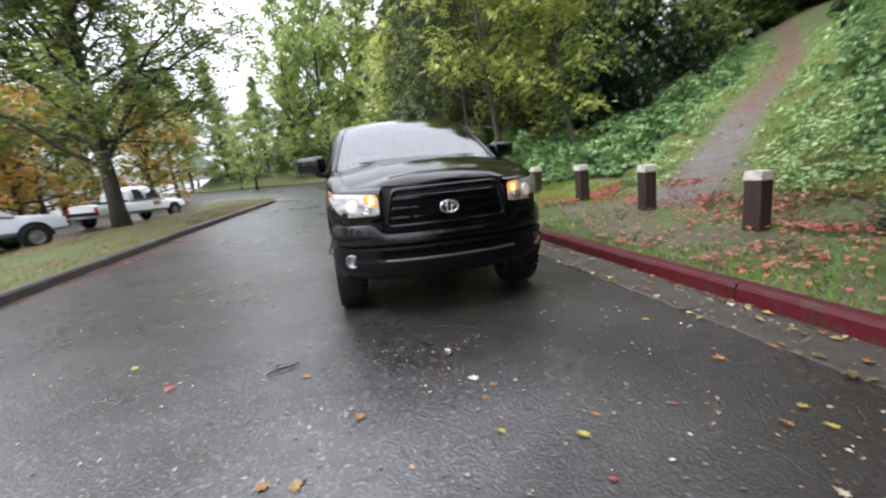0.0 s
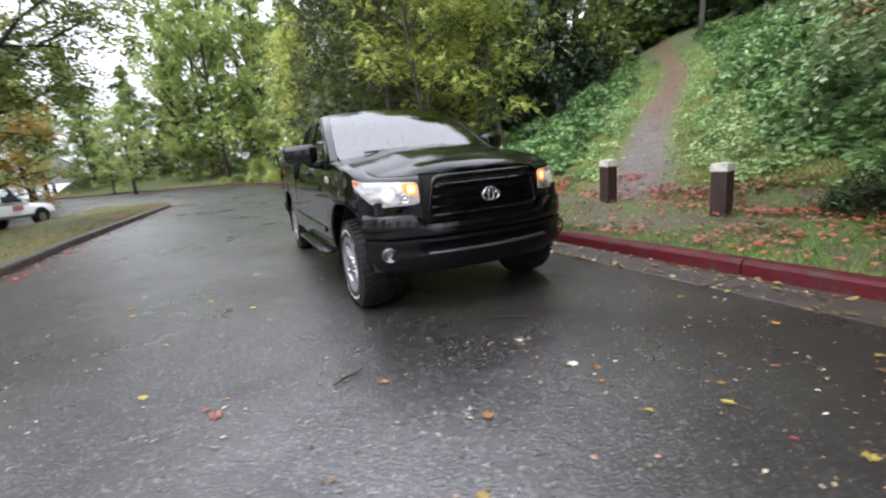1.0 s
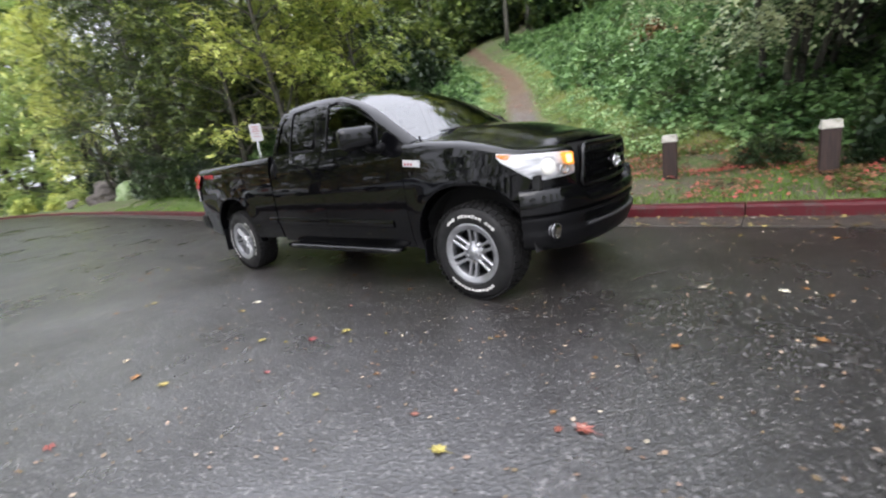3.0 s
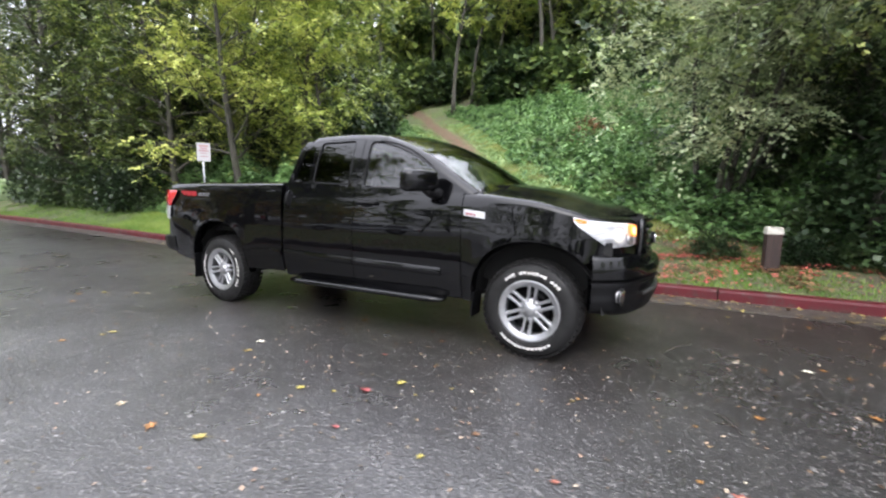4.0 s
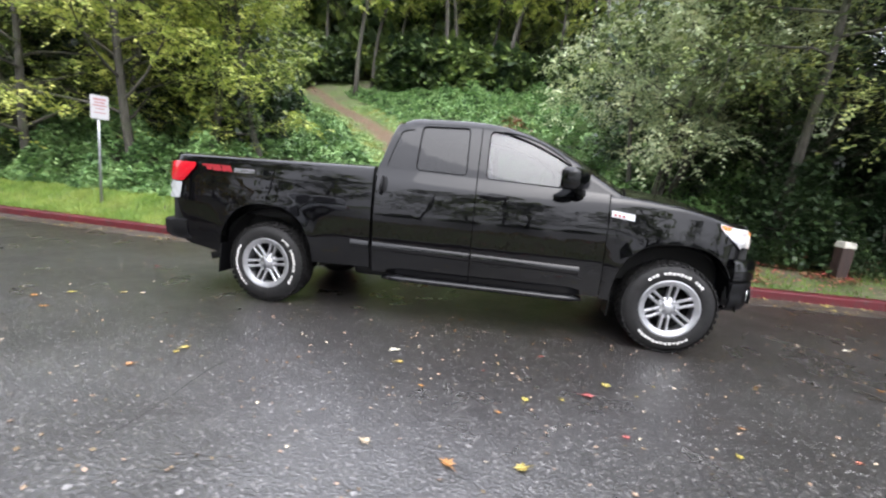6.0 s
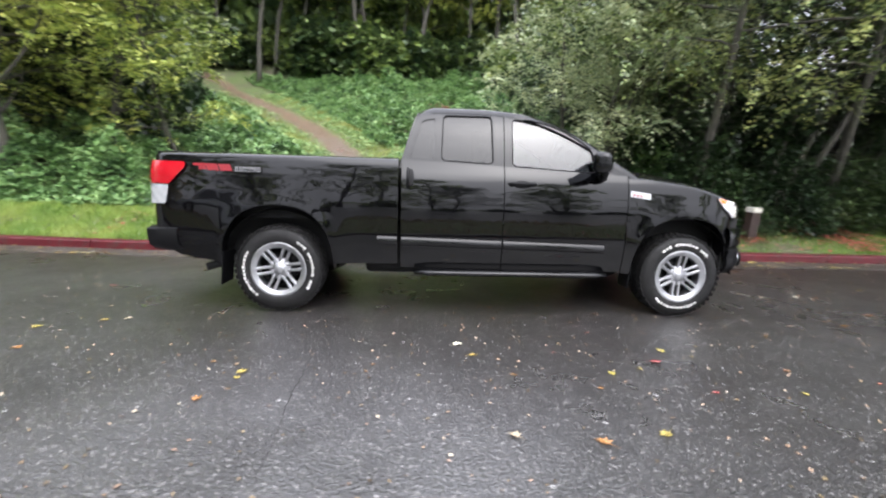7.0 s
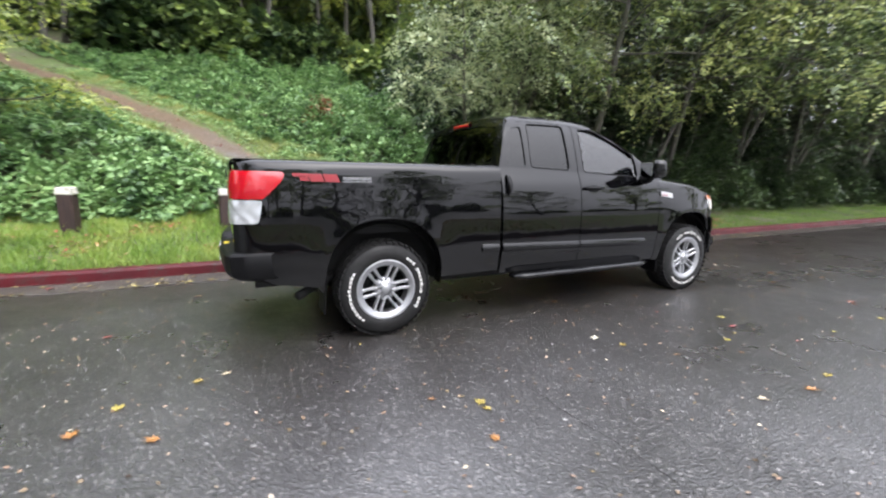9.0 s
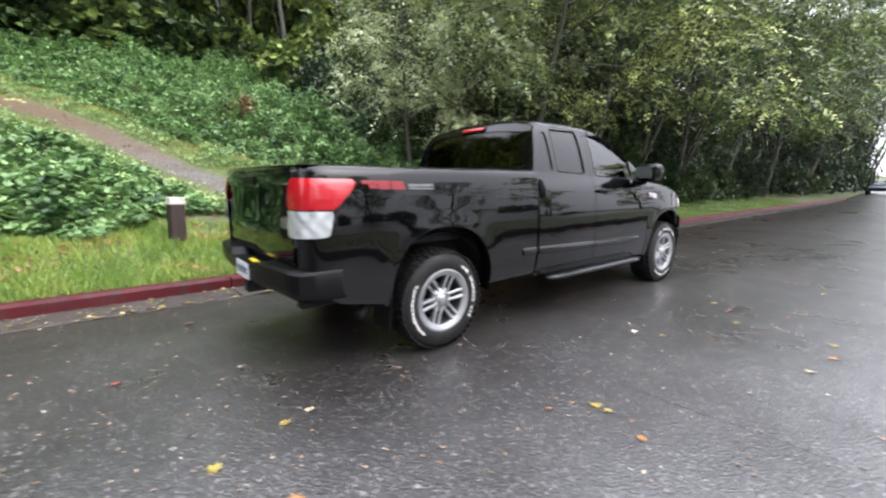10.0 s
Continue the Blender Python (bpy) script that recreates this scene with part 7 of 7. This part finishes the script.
suv = parked_car("silver_suv", heading(-11.05, 7.7, 0.62, 0.78, 0.01), "silver sport-utility car parked nose to the island", (0.50, 0.52, 0.55),
                 [(-2.30, 0.5, 1.0, 0.82), (-2.2, 0.42, 1.06, 0.91), (-0.5, 0.40, 1.06, 0.93), (0.9, 0.40, 1.04, 0.93), (1.9, 0.42, 0.96, 0.90), (2.28, 0.46, 0.88, 0.80)],
                 [(-2.2, 0.95, 1.45, 0.78), (-2.0, 0.95, 1.66, 0.82), (-0.3, 0.95, 1.72, 0.83), (0.35, 0.95, 1.66, 0.83), (1.1, 0.95, 1.06, 0.84)], [(-1.9, -1.0, 1.08, 1.56, 0.06), (-0.9, -0.15, 1.08, 1.58, 0.05), (-0.08, 0.8, 1.08, 1.58, 0.40)], (-1.4, 1.42), 0.36)
sedan = parked_car("white_car", heading(-24.5, 84, 0.95, 0.3, 3.75), "small white car parked beyond the lawn", (0.75, 0.76, 0.77),
                   [(-2.1, 0.45, 0.85, 0.78), (-1.9, 0.35, 0.95, 0.85), (0, 0.33, 0.95, 0.87), (1.6, 0.35, 0.88, 0.85), (2.1, 0.42, 0.75, 0.74)],
                   [(-1.5, 0.88, 0.98, 0.74), (-0.9, 0.88, 1.36, 0.74), (0.1, 0.88, 1.42, 0.75), (0.9, 0.88, 0.98, 0.78)], [(-0.9, -0.2, 0.98, 1.32, 0.08), (-0.12, 0.6, 0.98, 1.32, 0.35)], (-1.3, 1.35), 0.31, group="cars beyond the lawn")
for x, y, z in ((-18.0, 85, 3.75), (-13.5, 84, 3.75), (-8.5, 82.5, 3.75), (-30, 84, 3.7), (-36, 82, 3.6), (-27.0, 36.0, 0.2), (-31.0, 30.0, 0.15), (-22.0, 37.5, 0.25)):
    copy_thing(sedan, heading(x, y, 0.9, 0.3 + 0.05 * (x % 3), z))
# the car far down the road to the south
parked = parked_car("dark_car", heading(2.65, -57.5, -0.05, 1.0, 0.0), "dark car parked far down the road by the kerb", (0.10, 0.12, 0.16),
                    [(-2.1, 0.45, 0.85, 0.78), (-1.9, 0.35, 0.95, 0.85), (0, 0.33, 0.95, 0.87), (1.6, 0.35, 0.88, 0.85), (2.1, 0.42, 0.75, 0.74)],
                    [(-1.5, 0.88, 0.98, 0.74), (-0.9, 0.88, 1.36, 0.74), (0.1, 0.88, 1.42, 0.75), (0.9, 0.88, 0.98, 0.78)], [(-0.9, -0.2, 0.98, 1.32, 0.08), (-0.12, 0.6, 0.98, 1.32, 0.35)], (-1.3, 1.35), 0.31)

HOUSE_WALL = make_concrete("pale_house_siding", (0.62, 0.63, 0.66))
ROOFING = make_concrete("grey_shingles", (0.40, 0.41, 0.44))


def house(m, label, w=6.0, d=8.0, h=2.6, top=2.0):
    o = empty("house", m, label, "house", "pale houses beyond the lawn")
    bm = bmesh.new()
    prof = [(-w / 2, 0), (w / 2, 0), (w / 2, h), (0, h + top), (-w / 2, h)]
    a, b = [bm.verts.new((x, -d / 2, z)) for x, z in prof], [bm.verts.new((x, d / 2, z)) for x, z in prof]
    bm.faces.new(a)
    bm.faces.new(b[::-1])
    for i in range(5):
        bm.faces.new((a[i], b[i], b[(i + 1) % 5], a[(i + 1) % 5]))
    bmesh.ops.recalc_face_normals(bm, faces=bm.faces)
    part("wall", bm, HOUSE_WALL, o)
    for s in (-1, 1):
        bm = bmesh.new()
        L = math.hypot(w / 2, top) + 0.35
        box(bm, 0, L, -d / 2 - 0.3, d / 2 + 0.3, 0.02, 0.16, 0.01, 1, m=Matrix.Translation((0, 0, h + top + 0.05)) @ Matrix.Rotation(0 if s > 0 else math.pi, 4, "Z") @ Matrix.Rotation(math.atan2(top, w / 2), 4, "Y"))
        part("roof", bm, ROOFING, o)
    for x, z0, z1 in ((-1.5, 0.9, 2.1), (1.5, 0.9, 2.1)):
        bm = bmesh.new()
        box(bm, x - 0.55, x + 0.55, -d / 2 - 0.05, -d / 2 + 0.05, z0, z1, 0.02, 1)
        part("window", bm, CAR_GLASS, o)
    return o


h0 = house(Matrix.Translation((-21.5, 96, 3.4)), "pale gabled house beyond the lawn")
for x, y in ((-13.5, 97), (-29.5, 95), (-6.0, 93)):
    copy_thing(h0, Matrix.Translation((x, y, 3.4)) @ Matrix.Rotation(0.2 * math.sin(x), 4, "Z"))


# ---- fallen leaves and twigs ----
def fallen_mesh(name, color, seed):
    r = random.Random(seed)
    bm = bmesh.new()
    rim = []
    for k in range(14):
        a = 2 * math.pi * k / 14
        q = (1.0 if k % 2 == 0 else 0.55) * (1.15 if k == 0 else 1) * r.uniform(0.85, 1.1)
        rim.append(bm.verts.new((q * math.cos(a) * 0.5, q * math.sin(a) * 0.42, 0.06 * r.uniform(0, 1) + 0.10 * abs(math.sin(a)) * q)))
    mid = bm.verts.new((0, 0, 0.02))
    for k in range(14):
        bm.faces.new((mid, rim[k], rim[(k + 1) % 14]))
    tip = [bm.verts.new(p) for p in ((0.48, 0.015, 0.03), (0.78, 0.03, 0.02), (0.78, 0.01, 0.02), (0.48, -0.015, 0.03))]
    bm.faces.new(tip)
    me = bpy.data.meshes.new(name)
    bm.to_mesh(me)
    bm.free()
    m = material(name + "_skin", color, 0.45)
    k = Nodes(m)
    rnd = k.node("ObjectInfo").outputs["Random"]
    k.set(Base_Color=k.mix(k.math("MULTIPLY", rnd, 0.6), k.mix(k.noise(3, 4), color, tuple(0.6 * c for c in color)), (0.16, 0.09, 0.03)))
    me.materials.append(m)
    return me


FALLEN = [(fallen_mesh("yellow_leaf", (0.36, 0.30, 0.07), 1), "wet yellow fallen leaf on the asphalt"), (fallen_mesh("orange_leaf", (0.34, 0.16, 0.05), 2), "wet orange fallen leaf on the asphalt"),
          (fallen_mesh("red_leaf", (0.28, 0.06, 0.06), 3), "wet red fallen leaf on the asphalt"), (fallen_mesh("pale_leaf", (0.62, 0.58, 0.46), 4), "pale upturned fallen leaf on the asphalt"), (fallen_mesh("brown_leaf", (0.16, 0.08, 0.035), 5), "brown fallen leaf on the asphalt")]


def drop_leaf(kind, x, y, size, turn_, z=None):
    me, label = FALLEN[kind]
    ob = new("fallen_leaf", me)
    zz = z if z is not None else rise(y) + 0.003
    ob.matrix_world = Matrix.LocRotScale((x, y, zz), Euler((0.08 * math.sin(turn_), 0.08 * math.cos(turn_), turn_)), (size, size, size))
    tagged(ob, label, "leaf", "fallen leaves on the road")


KNOWN = [(-1.72, 0.30, 3), (-1.92, 0.21, 0), (-2.20, -0.67, 0), (-2.94, -0.30, 1), (-2.88, 0.12, 3), (-2.88, -0.64, 0), (-2.53, 1.80, 1), (-0.12, 3.88, 2), (-1.25, 3.18, 0), (-1.20, 3.02, 3), (-0.26, -3.32, 3), (-0.21, -3.77, 3), (-0.88, -3.93, 1), (-1.31, -4.31, 1), (-1.17, -4.35, 0), (0.10, -4.46, 0), (-2.08, -3.13, 2), (1.20, -4.11, 1), (1.14, -4.63, 0), (1.10, -4.78, 0), (0.16, -4.94, 0), (-2.48, -2.65, 0), (-1.84, 3.34, 1), (-1.42, 3.56, 0), (-1.63, 3.71, 1), (-2.20, 1.69, 0), (-2.02, -1.07, 2), (-3.47, -0.77, 2)]
lr = random.Random(77)
for x, y, kind in KNOWN:
    drop_leaf(kind, x, y, lr.uniform(0.075, 0.105), lr.uniform(0, 6.28))
for i in range(150):
    y = lr.uniform(-7.5, 9)
    f = lr.random()
    x = kerb_x(y) - 0.03 - (0.45 * lr.random() if i % 2 else 7.2 * f * f)
    if x < lerp_table(ISLAND_LINE, y) + 0.1:
        continue
    drop_leaf(lr.choice((0, 0, 1, 1, 2, 3, 4, 4)), x, y, lr.uniform(0.045, 0.10), lr.uniform(0, 6.28), rise(y) + (0.016 if x > kerb_x(y) - 0.47 else 0.003))

for i in range(70):
    y = lr.uniform(-5.2, 2.2)
    x = lr.uniform(-2.6, 1.7)
    drop_leaf(lr.choice((0, 1, 2, 4, 4, 4)), x, y, lr.uniform(0.03, 0.06), lr.uniform(0, 6.28))

# leaf litter on the verge, too many to count
LITTER = leaf_material("leaf_litter", (0.25, (0.09, 0.05, 0.025)), (0.42, (0.26, 0.16, 0.08)), (0.54, (0.44, 0.10, 0.09)), (0.70, (0.44, 0.045, 0.055)), (0.90, (0.60, 0.42, 0.36)), translucent=0.15)
rr_ = np.random.default_rng(131)
P = []
for u, v, c in rr_.uniform(0, 1, (34000, 3)):
    y = -9 + 15 * v
    x = kerb_x(y) + 0.2 + 2.9 * u
    dense_here = math.exp(-((x - 3.9) / 0.60) ** 2) * (0.9 if y < -1.2 else 0.4) + 0.20
    drift = noise.noise(Vector((x * 1.5, y * 1.1, 8)))
    if c < dense_here * (1.0 if y < 2.6 else 0.35) * (2.4 if drift > 0.12 else 0.3):
        P.append((x, y, bank(x, y) + 0.05))
for u, v, c in rr_.uniform(0, 1, (2600, 3)):
    y = -7 + 29 * v
    P.append((lerp_table(ISLAND_LINE, y) - 0.25 - 3.3 * u if c > 0.3 else lerp_table(ISLAND_LINE, y) + 0.05 + 0.5 * u * u, y, rise(y) + (0.21 if c > 0.3 else 0.012)))
for u, v, c in rr_.uniform(0, 1, (900, 3)):
    q = dense_path[int(u * (len(dense_path) - 1))]
    x, y = q.x + (v - 0.5) * 2.4, q.y + (c - 0.5) * 2.4
    P.append((x, y, bank(x, y) + 0.045))
tagged(quads("leaf_litter", rotated_leaves(rr_, np.array(P), 0.056, 2.2, 0.8), LITTER), "scattered pink, red and tan fallen leaves", "leaf litter", kind="stuff")
# a line of leaves gathered along the gutter's joint
P = []
for u, v, c in rr_.uniform(0, 1, (520, 3)):
    y = -9 + 18 * v
    if noise.noise(Vector((y * 1.2, 0, 4))) + 0.5 * c > 0.05:
        P.append((kerb_x(y) - 0.45 + 0.10 * (u - 0.5) if c < 0.7 else kerb_x(y) - 0.03 - 0.2 * u * u, y, rise(y) + 0.022))
GUTTER_LEAVES = leaf_material("gutter_leaves", (0.25, (0.10, 0.07, 0.03)), (0.45, (0.26, 0.20, 0.09)), (0.65, (0.38, 0.31, 0.10)), (0.85, (0.40, 0.34, 0.26)), translucent=0.1)
tagged(quads("gutter_leaf_litter", rotated_leaves(rr_, np.array(P), 0.062, 3.0, 0.75), GUTTER_LEAVES), "yellow and tan leaves lying along the gutter", "leaf litter", kind="stuff")
# wet scraps and grit on the road
SCRAPS = leaf_material("leaf_scraps", (0.25, (0.05, 0.032, 0.02)), (0.42, (0.16, 0.12, 0.065)), (0.58, (0.26, 0.17, 0.12)), (0.78, (0.42, 0.37, 0.28)), translucent=0.1)
P = []
for u, v, c in rr_.uniform(0, 1, (5200, 3)):
    y = -7 + 15 * v
    x = kerb_x(y) - 0.02 - 7.4 * u ** 1.6
    P.append((x, y, rise(y) + 0.006 + (0.012 if x > kerb_x(y) - 0.46 else 0)))
tagged(quads("leaf_scraps", rotated_leaves(rr_, np.array(P), 0.026, 3.0, 0.7, 0.05), SCRAPS), "tiny wet leaf scraps on the road", "leaf litter", kind="stuff")
cr = random.Random(9)
bm = bmesh.new()
rows = []
for i in range(41):
    x = -2.02 - 1.25 * i / 40
    y = 1.33 - 0.09 * (i / 40) + 0.035 * noise.noise(Vector((x * 2.2, 0, 3))) + cr.uniform(-0.008, 0.008)
    hw = (0.0016 + 0.0042 * abs(noise.noise(Vector((x * 7, 1, 3))))) * min(1.0, i / 6, (40 - i) / 6 + 0.1)
    rows.append([(x, y - hw, 0.0025), (x, y + hw, 0.0025)])
grid_mesh(bm, rows, flip=True)
tagged(part("road_crack", bm, material("crack_dirt", (0.018, 0.017, 0.016), 0.8)), "thin dark crack across the asphalt", "crack", kind="structure")
bm = bmesh.new()
tube(bm, [(-1.47, -3.20, 0.012), (-1.39, -3.16, 0.02), (-1.31, -3.13, 0.014), (-1.27, -3.09, 0.012)], [0.004, 0.008, 0.007, 0.003], 6)
tube(bm, [(-1.40, -3.17, 0.018), (-1.42, -3.11, 0.02), (-1.40, -3.07, 0.012)], [0.005, 0.004, 0.002], 5)
tagged(part("twig", bm, BARK_DARK), "short dark wet twig on the asphalt", "twig")
bm = bmesh.new()
tube(bm, [(0.05, -3.02, 0.008), (-0.1, -2.9, 0.012), (-0.25, -2.83, 0.008)], [0.003, 0.005, 0.002], 5)
tagged(part("twig", bm, BARK_DARK), "thin dark twig on the road before the truck", "twig")
